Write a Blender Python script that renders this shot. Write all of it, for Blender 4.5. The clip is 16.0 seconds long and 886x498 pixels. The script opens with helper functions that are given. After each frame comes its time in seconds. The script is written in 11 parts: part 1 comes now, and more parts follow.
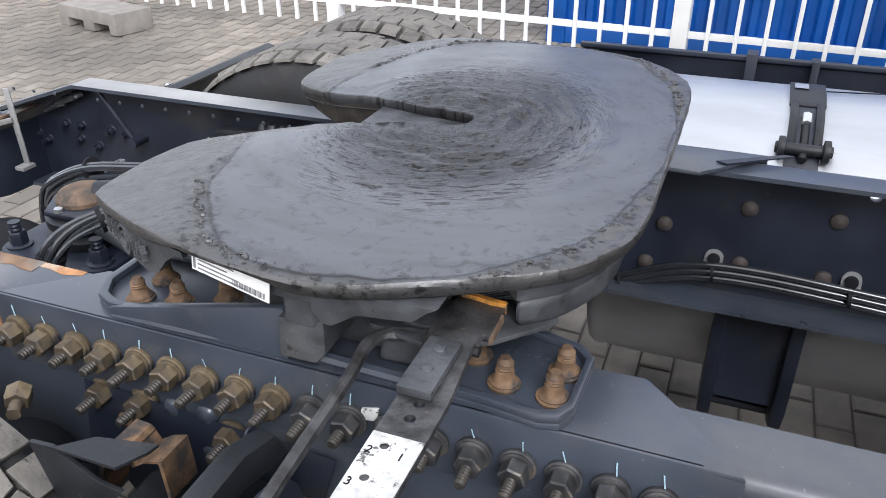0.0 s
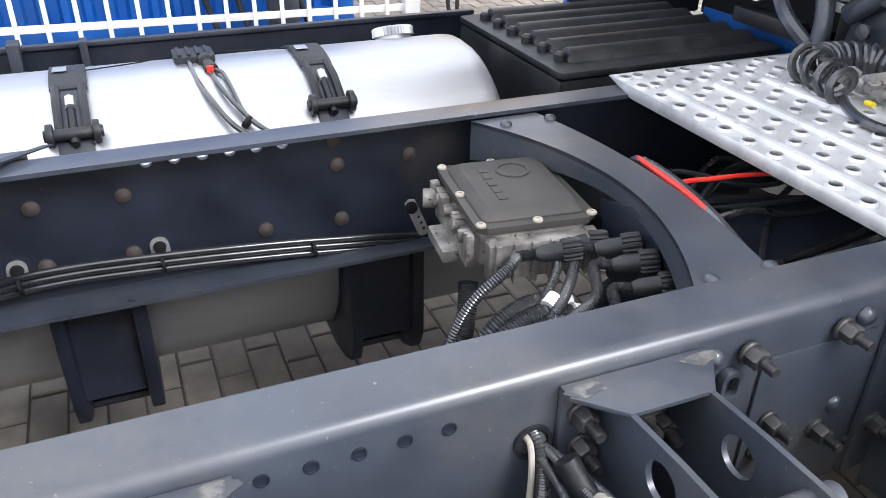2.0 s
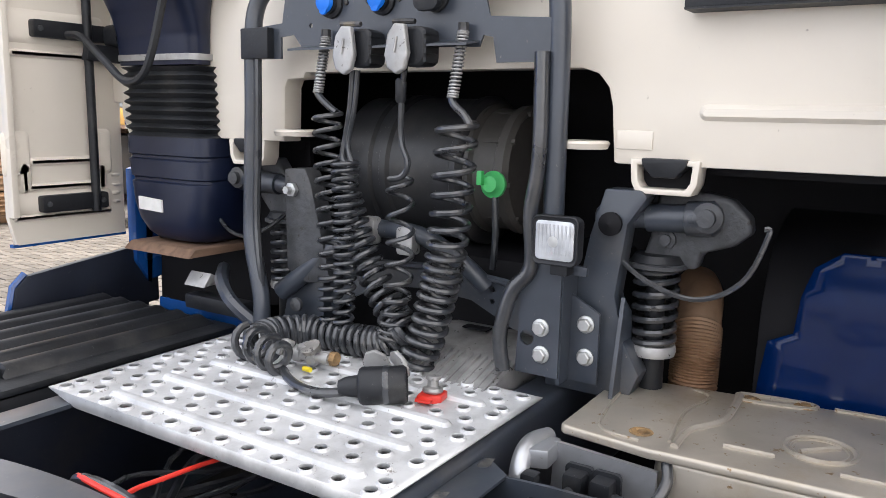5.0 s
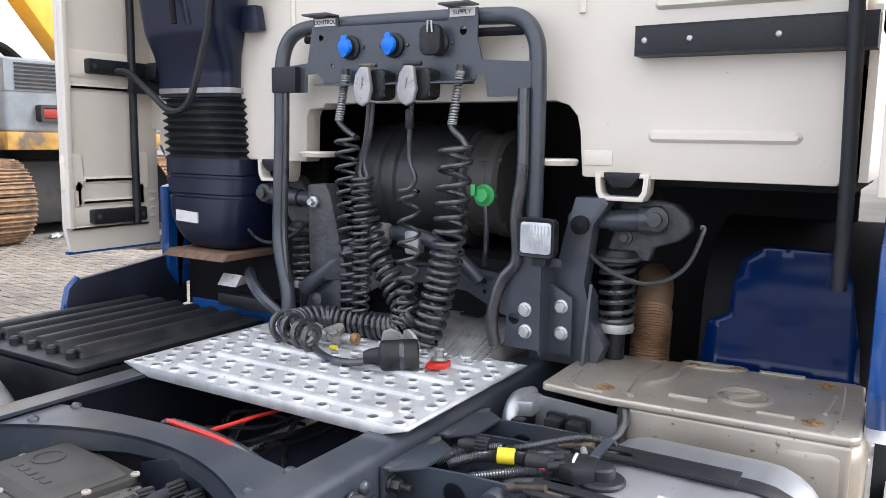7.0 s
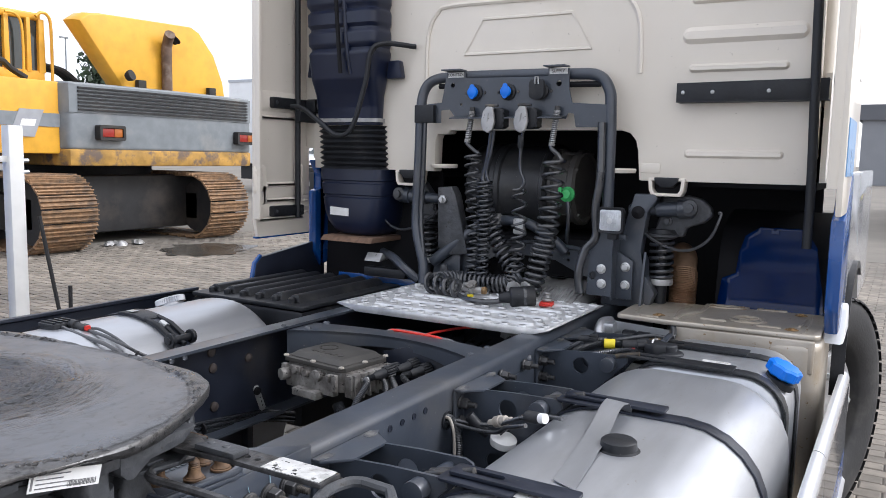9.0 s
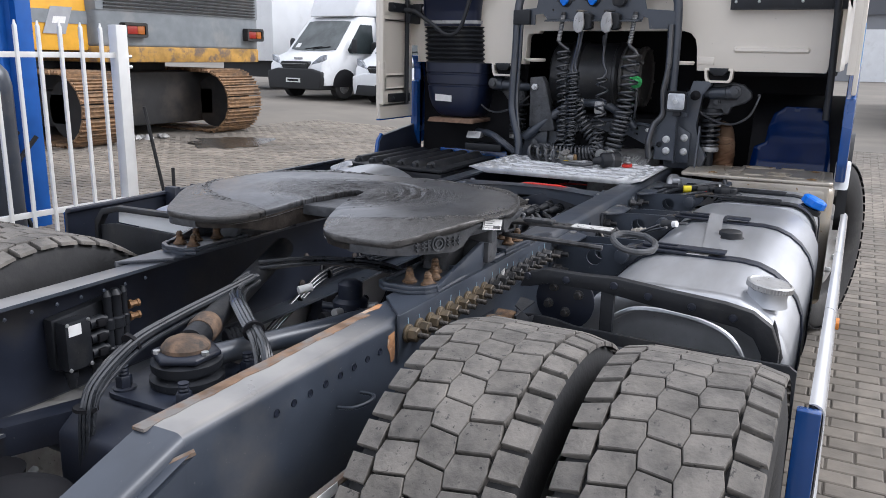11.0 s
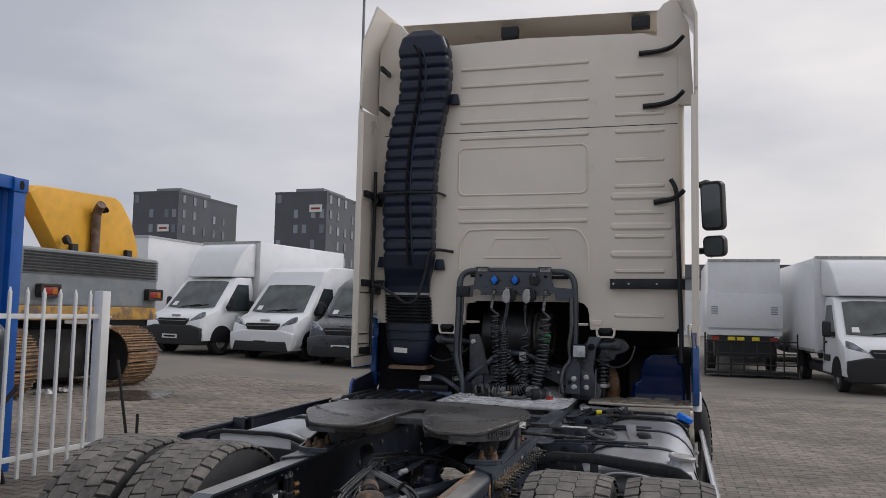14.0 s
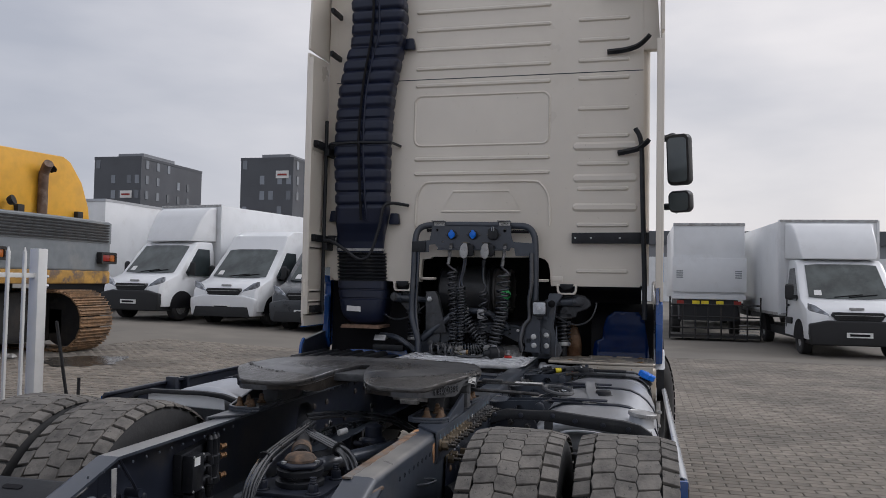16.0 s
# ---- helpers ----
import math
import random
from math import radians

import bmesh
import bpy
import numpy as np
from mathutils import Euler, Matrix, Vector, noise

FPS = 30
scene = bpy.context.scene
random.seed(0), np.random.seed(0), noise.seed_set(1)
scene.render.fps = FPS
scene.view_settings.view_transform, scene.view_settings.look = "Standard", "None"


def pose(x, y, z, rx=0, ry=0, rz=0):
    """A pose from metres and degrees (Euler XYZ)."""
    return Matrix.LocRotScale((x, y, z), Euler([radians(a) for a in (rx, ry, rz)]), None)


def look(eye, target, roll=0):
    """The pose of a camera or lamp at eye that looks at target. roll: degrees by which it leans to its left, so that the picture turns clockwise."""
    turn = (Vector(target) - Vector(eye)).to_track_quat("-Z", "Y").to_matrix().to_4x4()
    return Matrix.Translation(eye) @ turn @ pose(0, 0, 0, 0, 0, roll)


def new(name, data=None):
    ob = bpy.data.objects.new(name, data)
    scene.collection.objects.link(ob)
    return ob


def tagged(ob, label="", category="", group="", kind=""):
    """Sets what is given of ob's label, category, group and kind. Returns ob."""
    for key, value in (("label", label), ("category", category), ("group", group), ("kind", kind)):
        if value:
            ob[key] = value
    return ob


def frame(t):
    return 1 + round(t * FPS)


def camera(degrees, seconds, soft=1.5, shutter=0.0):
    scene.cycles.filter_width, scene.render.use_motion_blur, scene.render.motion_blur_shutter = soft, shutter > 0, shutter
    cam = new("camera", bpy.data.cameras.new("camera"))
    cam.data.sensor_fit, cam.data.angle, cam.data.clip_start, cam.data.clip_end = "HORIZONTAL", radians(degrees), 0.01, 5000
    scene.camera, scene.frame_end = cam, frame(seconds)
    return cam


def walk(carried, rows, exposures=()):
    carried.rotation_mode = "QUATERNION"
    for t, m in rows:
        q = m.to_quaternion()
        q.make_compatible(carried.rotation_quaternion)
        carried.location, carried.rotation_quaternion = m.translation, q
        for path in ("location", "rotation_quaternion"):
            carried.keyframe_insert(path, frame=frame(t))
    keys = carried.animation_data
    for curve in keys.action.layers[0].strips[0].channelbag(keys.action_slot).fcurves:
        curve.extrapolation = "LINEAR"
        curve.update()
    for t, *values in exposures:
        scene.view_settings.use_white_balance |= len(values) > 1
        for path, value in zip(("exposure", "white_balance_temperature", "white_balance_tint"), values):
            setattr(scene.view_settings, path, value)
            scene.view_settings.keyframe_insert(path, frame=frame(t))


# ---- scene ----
cam = camera(58.5, 16.0, soft=0.7)
METRES, EYE, TILT, LEAN, TURN = 5.45, 1.56, 0.0, 0.0, 21.2
SIDE = -1.10
ROWS = [
    (0.0, 0.0, 0.0, 0.0, -0.11, -28.77, 0.19),
    (0.5, 0.0055, -0.0013, 0.0005, -11.12, -29.35, -0.44),
    (1.0, 0.0189, -0.0031, -0.0012, -21.96, -29.57, -0.61),
    (1.5, 0.0378, -0.0071, -0.0029, -32.69, -29.74, -0.66),
    (2.0, 0.0464, -0.0111, -0.0023, -43.64, -29.73, -0.8),
    (2.5, 0.0496, -0.0125, -0.0022, -54.64, -29.68, -0.97),
    (3.0, 0.0542, -0.0211, 0.0028, -65.58, -29.51, -1.12),
    (3.5, 0.0608, -0.028, 0.0046, -76.82, -23.34, -1.69),
    (4.0, 0.064, -0.0305, 0.006, -82.05, -13.92, -1.88),
    (4.5, 0.0645, -0.0305, 0.0053, -78.66, -10.88, -1.31),
    (5.0, 0.0658, -0.0333, 0.0053, -78.29, -9.76, -1.15),
    (7.5, -0.0533, -0.0318, 0.0048, -81.31, -7.19, -1.14),
    (8.0, -0.1044, -0.019, 0.0018, -83.21, -6.9, -1.14),
    (8.5, -0.1637, 0.0048, 0.0002, -81.91, -6.75, -1.14),
    (9.0, -0.2214, 0.014, 0.0016, -80.79, -6.65, -1.15),
    (9.5, -0.2749, 0.0332, 0.0002, -80.09, -10.07, -1.32),
    (10.0, -0.3271, 0.0637, -0.0032, -79.36, -16.46, -1.46),
    (12.5, -0.5689, 0.2045, 0.0019, -91.5, -4.87, -1.26),
    (13.0, -0.616, 0.2319, 0.0032, -92.09, -1.56, -1.31),
    (13.5, -0.6528, 0.2485, 0.0085, -93.08, 4.0, -1.37),
    (14.0, -0.685, 0.2621, 0.0064, -95.0, 4.58, -1.18),
    (14.5, -0.702, 0.2658, 0.0051, -95.67, 4.8, -1.14),
    (15.0, -0.6977, 0.2611, 0.0049, -96.18, 5.01, -1.09),
    (15.5, -0.6693, 0.2525, 0.0018, -96.74, 5.39, -1.07),
    (16.0, -0.6328, 0.2377, -0.0085, -97.23, 2.28, -1.04),
]
walk(cam, [(t, pose(0, SIDE, EYE, TILT, LEAN, TURN) @ pose(METRES * x, METRES * y, METRES * z, 90 + pitch, roll, yaw)) for t, x, y, z, yaw, pitch, roll in ROWS],
     exposures=[(0.0, 1.22, 5700, 11), (0.5, 1.42, 5720, 11), (1.0, 1.43, 5720, 12), (1.5, 1.56, 5760, 12), (2.5, 1.79, 5740, 11), (3.5, 1.76, 5850, 11), (4.0, 1.9, 5950, 12), (4.5, 1.8, 6000, 12), (5.0, 1.74, 6000, 12), (7.5, 1.50, 5680, 12), (8.0, 1.38, 5680, 12), (9.0, 1.02, 5680, 12), (9.5, 0.94, 5640, 12), (10.0, 1.12, 5600, 12), (12.5, 0.29, 5820, 13), (13.0, 0.22, 5850, 13), (13.5, -0.07, 5850, 13), (14.5, -0.23, 5850, 13), (16.0, -0.21, 5750, 13)])

# ---- world and light ----
SUN_EL, SUN_AZ = radians(42), radians(148)
world = bpy.data.worlds.new("sky")
scene.world = world
world.use_nodes = True
wn, wl = world.node_tree.nodes, world.node_tree.links
wn.clear()
sky = wn.new("ShaderNodeTexSky")
sky.sky_type = "NISHITA"
sky.sun_disc = False
sky.sun_elevation, sky.sun_rotation = SUN_EL, SUN_AZ
sky.dust_density = 4.0
wc = wn.new("ShaderNodeTexCoord")
wmap = wn.new("ShaderNodeMapping")
wmap.inputs["Scale"].default_value = (1.6, 1.6, 5.0)
wnoise = wn.new("ShaderNodeTexNoise")
wnoise.inputs["Scale"].default_value = 1.3
wnoise.inputs["Detail"].default_value = 5
wramp = wn.new("ShaderNodeValToRGB")
wramp.color_ramp.elements[0].position, wramp.color_ramp.elements[0].color = 0.32, (5.5, 5.5, 5.55, 1)
wramp.color_ramp.elements[1].position, wramp.color_ramp.elements[1].color = 0.68, (8.3, 7.95, 7.5, 1)
wmix = wn.new("ShaderNodeMixRGB")
wmix.inputs[0].default_value = 0.9
wbg = wn.new("ShaderNodeBackground")
wbg.inputs["Strength"].default_value = 0.1
wout = wn.new("ShaderNodeOutputWorld")
wl.new(wc.outputs["Generated"], wmap.inputs["Vector"])
wl.new(wmap.outputs["Vector"], wnoise.inputs["Vector"])
wl.new(wnoise.outputs["Fac"], wramp.inputs["Fac"])
wl.new(sky.outputs["Color"], wmix.inputs[1])
wl.new(wramp.outputs["Color"], wmix.inputs[2])
# the cloud cover brightens towards the hidden sun
wdot = wn.new("ShaderNodeVectorMath")
wdot.operation = "DOT_PRODUCT"
wdot.inputs[1].default_value = (math.sin(SUN_AZ) * 0.9, math.cos(SUN_AZ) * 0.9, 0.3)
wl.new(wc.outputs["Generated"], wdot.inputs[0])
wgr = wn.new("ShaderNodeValToRGB")
wgr.color_ramp.elements[0].position, wgr.color_ramp.elements[0].color = 0.35, (0.98, 0.98, 0.985, 1)
wgr.color_ramp.elements[1].position, wgr.color_ramp.elements[1].color = 1.0, (1.48, 1.38, 1.24, 1)
whalf = wn.new("ShaderNodeMath")
whalf.operation = "MULTIPLY_ADD"
whalf.inputs[1].default_value, whalf.inputs[2].default_value = 0.5, 0.5
wl.new(wdot.outputs["Value"], whalf.inputs[0])
wl.new(whalf.outputs[0], wgr.inputs["Fac"])
wmul = wn.new("ShaderNodeMixRGB")
wmul.blend_type = "MULTIPLY"
wmul.inputs[0].default_value = 1.0
wl.new(wmix.outputs["Color"], wmul.inputs[1])
wl.new(wgr.outputs["Color"], wmul.inputs[2])
wl.new(wmul.outputs["Color"], wbg.inputs["Color"])
wl.new(wbg.outputs["Background"], wout.inputs["Surface"])
sun = new("sun", bpy.data.lights.new("sun", "SUN"))
sun.data.energy, sun.data.angle, sun.data.color = 1.2, radians(25), (1.0, 0.965, 0.91)
sun.matrix_world = look((0, 0, 0), (-math.sin(SUN_AZ) * math.cos(SUN_EL), -math.cos(SUN_AZ) * math.cos(SUN_EL), -math.sin(SUN_EL)))

# ---- materials ----
def mat(name, col, rough=0.5, metal=0.0, var=0.15, scale=6.0, col2=None, fac2=(0.5, 0.7), scale2=1.5, bump=0.1, bscale=60.0, coat=0.0, rvar=0.12, stretch=(1, 1, 1), island=0.0, speck=None, scratch=0.0):
    """A painted, metal or rubber surface: fine grain, larger stains in a second colour, relief."""
    m = bpy.data.materials.new(name)
    m.use_nodes = True
    n, l = m.node_tree.nodes, m.node_tree.links
    b = n["Principled BSDF"]
    b.inputs["Metallic"].default_value = metal
    b.inputs["Coat Weight"].default_value = coat
    b.inputs["Coat Roughness"].default_value = 0.08
    tc = n.new("ShaderNodeTexCoord")
    mp = n.new("ShaderNodeMapping")
    mp.inputs["Scale"].default_value = stretch
    l.new(tc.outputs["Object"], mp.inputs["Vector"])
    n1 = n.new("ShaderNodeTexNoise")
    n1.inputs["Scale"].default_value, n1.inputs["Detail"].default_value = scale, 8
    l.new(mp.outputs["Vector"], n1.inputs["Vector"])
    r1 = n.new("ShaderNodeValToRGB")
    lo, hi = [max(0, c * (1 - var)) for c in col], [min(1, c * (1 + var)) for c in col]
    r1.color_ramp.elements[0].position, r1.color_ramp.elements[0].color = 0.35, (*lo, 1)
    r1.color_ramp.elements[1].position, r1.color_ramp.elements[1].color = 0.65, (*hi, 1)
    l.new(n1.outputs["Fac"], r1.inputs["Fac"])
    last = r1.outputs["Color"]
    if col2:
        n2 = n.new("ShaderNodeTexNoise")
        n2.inputs["Scale"].default_value, n2.inputs["Detail"].default_value, n2.inputs["Roughness"].default_value = scale2, 9, 0.65
        l.new(mp.outputs["Vector"], n2.inputs["Vector"])
        r2 = n.new("ShaderNodeMapRange")
        r2.inputs["From Min"].default_value, r2.inputs["From Max"].default_value = fac2
        l.new(n2.outputs["Fac"], r2.inputs["Value"])
        mx = n.new("ShaderNodeMixRGB")
        mx.inputs[2].default_value = (*col2, 1)
        l.new(r2.outputs["Result"], mx.inputs[0])
        l.new(last, mx.inputs[1])
        last = mx.outputs["Color"]
    if speck:
        n5 = n.new("ShaderNodeTexNoise")
        n5.inputs["Scale"].default_value, n5.inputs["Detail"].default_value, n5.inputs["Roughness"].default_value = speck[1], 3, 0.7
        l.new(tc.outputs["Object"], n5.inputs["Vector"])
        r5 = n.new("ShaderNodeMapRange")
        r5.inputs["From Min"].default_value, r5.inputs["From Max"].default_value = speck[2], speck[2] + 0.07
        l.new(n5.outputs["Fac"], r5.inputs["Value"])
        m5 = n.new("ShaderNodeMixRGB")
        m5.inputs[2].default_value = (*speck[0], 1)
        l.new(r5.outputs["Result"], m5.inputs[0])
        l.new(last, m5.inputs[1])
        last = m5.outputs["Color"]
    if island:
        oi = n.new("ShaderNodeObjectInfo")
        ge = n.new("ShaderNodeNewGeometry")
        ad = n.new("ShaderNodeMath")
        l.new(oi.outputs["Random"], ad.inputs[0])
        l.new(ge.outputs["Random Per Island"], ad.inputs[1])
        fr = n.new("ShaderNodeMath")
        fr.operation = "FRACT"
        l.new(ad.outputs[0], fr.inputs[0])
        mr = n.new("ShaderNodeMapRange")
        mr.inputs["To Min"].default_value, mr.inputs["To Max"].default_value = 1 - island, 1 + island
        l.new(fr.outputs[0], mr.inputs["Value"])
        vm = n.new("ShaderNodeVectorMath")
        vm.operation = "SCALE"
        l.new(last, vm.inputs[0])
        l.new(mr.outputs["Result"], vm.inputs["Scale"])
        last = vm.outputs["Vector"]
    l.new(last, b.inputs["Base Color"])
    rr = n.new("ShaderNodeMapRange")
    rr.inputs["To Min"].default_value, rr.inputs["To Max"].default_value = max(0.02, rough - rvar), min(1, rough + rvar)
    l.new(n1.outputs["Fac"], rr.inputs["Value"])
    l.new(rr.outputs["Result"], b.inputs["Roughness"])
    if bump:
        n3 = n.new("ShaderNodeTexNoise")
        n3.inputs["Scale"].default_value, n3.inputs["Detail"].default_value = bscale, 4
        l.new(mp.outputs["Vector"], n3.inputs["Vector"])
        bp = n.new("ShaderNodeBump")
        bp.inputs["Strength"].default_value, bp.inputs["Distance"].default_value = bump, 0.004
        l.new(n3.outputs["Fac"], bp.inputs["Height"])
        l.new(bp.outputs["Normal"], b.inputs["Normal"])
    return m


M = {}
M["frame"] = mat("frame_grey_paint", (0.040, 0.048, 0.064), 0.36, var=0.16, scale=9, col2=(0.082, 0.081, 0.082), fac2=(0.5, 0.72), scale2=3.2, bump=0.09, bscale=30, rvar=0.2, speck=((0.17, 0.16, 0.15), 95, 0.675), coat=0.35)
M["frame"].node_tree.nodes["Principled BSDF"].inputs["Coat Roughness"].default_value = 0.28
M["lid_plastic"] = mat("dusty_brown_black_lid", (0.046, 0.043, 0.039), 0.6, var=0.2, scale=14, col2=(0.035, 0.034, 0.033), fac2=(0.5, 0.72), scale2=6, bump=0.15, speck=((0.12, 0.115, 0.105), 100, 0.67))
M["dirty_cast"] = mat("dirty_cast_aluminium", (0.27, 0.26, 0.245), 0.55, 0.3, var=0.35, scale=22, col2=(0.11, 0.10, 0.092), fac2=(0.46, 0.66), scale2=9, bump=0.4, bscale=50, speck=((0.04, 0.038, 0.035), 60, 0.62))
M["print"] = mat("faded_print", (0.16, 0.16, 0.165), 0.6, var=0.4, scale=80, bump=0)
M["dirty_label"] = mat("dirty_white_plate", (0.52, 0.52, 0.51), 0.5, var=0.15, scale=40, col2=(0.2, 0.19, 0.175), fac2=(0.5, 0.68), scale2=22, bump=0.1, speck=((0.07, 0.065, 0.06), 70, 0.6))
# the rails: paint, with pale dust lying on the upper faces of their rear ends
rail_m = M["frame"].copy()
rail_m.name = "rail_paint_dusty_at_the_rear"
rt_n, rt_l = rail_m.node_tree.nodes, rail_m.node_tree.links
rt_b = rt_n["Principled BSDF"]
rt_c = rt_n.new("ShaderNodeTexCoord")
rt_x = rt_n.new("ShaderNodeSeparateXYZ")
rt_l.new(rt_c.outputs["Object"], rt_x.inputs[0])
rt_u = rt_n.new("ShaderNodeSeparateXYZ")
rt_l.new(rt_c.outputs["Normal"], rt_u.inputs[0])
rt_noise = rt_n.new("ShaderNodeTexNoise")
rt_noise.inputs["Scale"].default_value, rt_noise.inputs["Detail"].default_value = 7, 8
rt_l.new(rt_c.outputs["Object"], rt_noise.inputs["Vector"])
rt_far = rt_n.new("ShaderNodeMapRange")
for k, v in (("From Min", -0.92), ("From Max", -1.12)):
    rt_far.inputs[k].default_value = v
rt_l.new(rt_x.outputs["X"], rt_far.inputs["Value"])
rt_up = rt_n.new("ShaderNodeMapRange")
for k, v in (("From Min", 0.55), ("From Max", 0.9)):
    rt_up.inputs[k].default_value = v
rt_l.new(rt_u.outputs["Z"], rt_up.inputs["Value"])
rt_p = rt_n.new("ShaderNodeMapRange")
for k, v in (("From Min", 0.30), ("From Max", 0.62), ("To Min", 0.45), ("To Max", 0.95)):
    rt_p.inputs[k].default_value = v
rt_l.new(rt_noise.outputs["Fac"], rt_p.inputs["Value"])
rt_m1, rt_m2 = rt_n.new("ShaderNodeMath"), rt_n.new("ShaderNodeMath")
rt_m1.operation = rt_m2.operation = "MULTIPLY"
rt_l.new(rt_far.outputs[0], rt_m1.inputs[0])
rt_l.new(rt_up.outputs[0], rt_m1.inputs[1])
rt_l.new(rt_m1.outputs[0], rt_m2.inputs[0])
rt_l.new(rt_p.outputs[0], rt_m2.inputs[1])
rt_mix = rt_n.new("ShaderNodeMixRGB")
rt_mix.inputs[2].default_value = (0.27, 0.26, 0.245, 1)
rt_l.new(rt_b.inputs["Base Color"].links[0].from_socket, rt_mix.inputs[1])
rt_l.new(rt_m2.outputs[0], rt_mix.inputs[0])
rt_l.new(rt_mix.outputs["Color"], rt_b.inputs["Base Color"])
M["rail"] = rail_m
# dark paint of small parts; on the rails' insides it also paints the shade
M["frame_in"] = mat("frame_dark_and_shade_paint", (0.013, 0.0165, 0.028), 0.42, var=0.25, scale=9, col2=(0.034, 0.032, 0.031), fac2=(0.55, 0.75), scale2=4, bump=0.08, bscale=25, rvar=0.2, speck=((0.1, 0.095, 0.09), 80, 0.68))
M["rusty_edge"] = mat("worn_rust_edge", (0.17, 0.105, 0.062), 0.8, var=0.4, scale=24, col2=(0.17, 0.16, 0.15), fac2=(0.44, 0.6), scale2=14, bump=0.35)
M["rivet_rust"] = mat("old_rivet", (0.05, 0.038, 0.033), 0.7, var=0.4, scale=40, col2=(0.02, 0.022, 0.03), fac2=(0.45, 0.62), scale2=25, bump=0.3)
M["exhaust"] = mat("burnt_exhaust_steel", (0.13, 0.085, 0.06), 0.7, 0.2, var=0.3, scale=8, col2=(0.24, 0.2, 0.17), fac2=(0.5, 0.7), scale2=4, bump=0.2)
M["rust"] = mat("rusty_bolt", (0.16, 0.095, 0.05), 0.75, var=0.4, scale=40, col2=(0.035, 0.03, 0.028), fac2=(0.48, 0.62), scale2=25, bump=0.4, island=0.25)
M["nut"] = mat("plated_nut", (0.15, 0.115, 0.07), 0.55, 0.35, var=0.35, scale=40, col2=(0.03, 0.03, 0.034), fac2=(0.45, 0.6), scale2=20, bump=0.3, island=0.35)
M["nut_dark"] = mat("dark_plated_nut", (0.05, 0.05, 0.052), 0.45, 0.35, var=0.4, scale=40, col2=(0.14, 0.12, 0.09), fac2=(0.52, 0.65), scale2=22, bump=0.3, island=0.3)
M["rust_pale"] = mat("yellow_brown_rust", (0.3, 0.19, 0.085), 0.7, 0.1, var=0.4, scale=40, col2=(0.12, 0.08, 0.045), fac2=(0.5, 0.62), scale2=25, bump=0.3)
M["rusty_orange"] = mat("rusty_orange_paint", (0.5, 0.22, 0.03), 0.7, var=0.3, scale=60, col2=(0.12, 0.075, 0.04), fac2=(0.47, 0.58), scale2=45, bump=0.3)
M["palechalk"] = mat("pale_blue_chalk", (0.35, 0.5, 0.58), 0.8, var=0.2, scale=200)
M["worn_paint"] = mat("worn_bare_corner", (0.12, 0.118, 0.115), 0.6, 0.2, var=0.4, scale=60, col2=(0.06, 0.065, 0.075), fac2=(0.48, 0.58), scale2=40, bump=0.25)
M["drum"] = mat("black_drum_plastic", (0.03, 0.031, 0.034), 0.36, var=0.2, scale=10, col2=(0.07, 0.066, 0.06), fac2=(0.52, 0.75), scale2=4, bump=0.12, speck=((0.13, 0.125, 0.115), 100, 0.67))
M["drum_cap"] = mat("dusty_grey_cap", (0.075, 0.07, 0.064), 0.5, var=0.25, scale=10, col2=(0.04, 0.039, 0.038), fac2=(0.5, 0.72), scale2=5, bump=0.15)
# darker copy of the cab's blue, with the shade under the cab in its colour
M["blue_deep"] = mat("shaded_blue_arch_paint", (0.001, 0.014, 0.078), 0.10, var=0.1, scale=8, col2=(0.003, 0.018, 0.075), fac2=(0.55, 0.75), scale2=4, bump=0.05, bscale=6, rvar=0.03)
M["skirt_paint"] = mat("grey_white_skirt_paint", (0.5, 0.51, 0.53), 0.12, var=0.05, scale=4, col2=(0.38, 0.385, 0.4), fac2=(0.5, 0.8), scale2=3, bump=0.03, bscale=9, coat=0.3)
M["rail_rust"] = mat("flaking_rail_rust", (0.34, 0.17, 0.075), 0.85, var=0.4, scale=35, col2=(0.45, 0.36, 0.27), fac2=(0.5, 0.62), scale2=22, bump=0.5, bscale=90)
M["old_rust"] = mat("dusty_brown_rust", (0.13, 0.085, 0.055), 0.8, var=0.4, scale=30, col2=(0.05, 0.042, 0.036), fac2=(0.46, 0.62), scale2=18, bump=0.4)
M["dusty_plug"] = mat("dusty_beige_plastic", (0.36, 0.33, 0.29), 0.6, var=0.2, scale=30, col2=(0.2, 0.18, 0.15), fac2=(0.5, 0.7), scale2=25, bump=0.1)
M["gloss_pipe"] = mat("glossy_black_pipe", (0.018, 0.02, 0.024), 0.2, var=0.2, scale=20, bump=0.03, coat=0.8)
M["skirt_gloss"] = mat("polished_skirt_panel", (0.36, 0.37, 0.40), 0.07, 0.75, var=0.08, scale=5, bump=0.02, bscale=5, rvar=0.03)
M["brass"] = mat("tarnished_brass", (0.30, 0.17, 0.08), 0.5, 0.5, var=0.3, scale=40, col2=(0.14, 0.08, 0.045), fac2=(0.48, 0.66), scale2=20, bump=0.2)
M["old_grease"] = mat("old_grease", (0.045, 0.044, 0.044), 0.38, var=0.5, scale=60, bump=0.3, island=0.3)
M["stud"] = mat("oily_threaded_stud", (0.05, 0.044, 0.038), 0.5, 0.4, var=0.4, scale=60, col2=(0.02, 0.019, 0.018), fac2=(0.48, 0.62), scale2=40, bump=0.3)
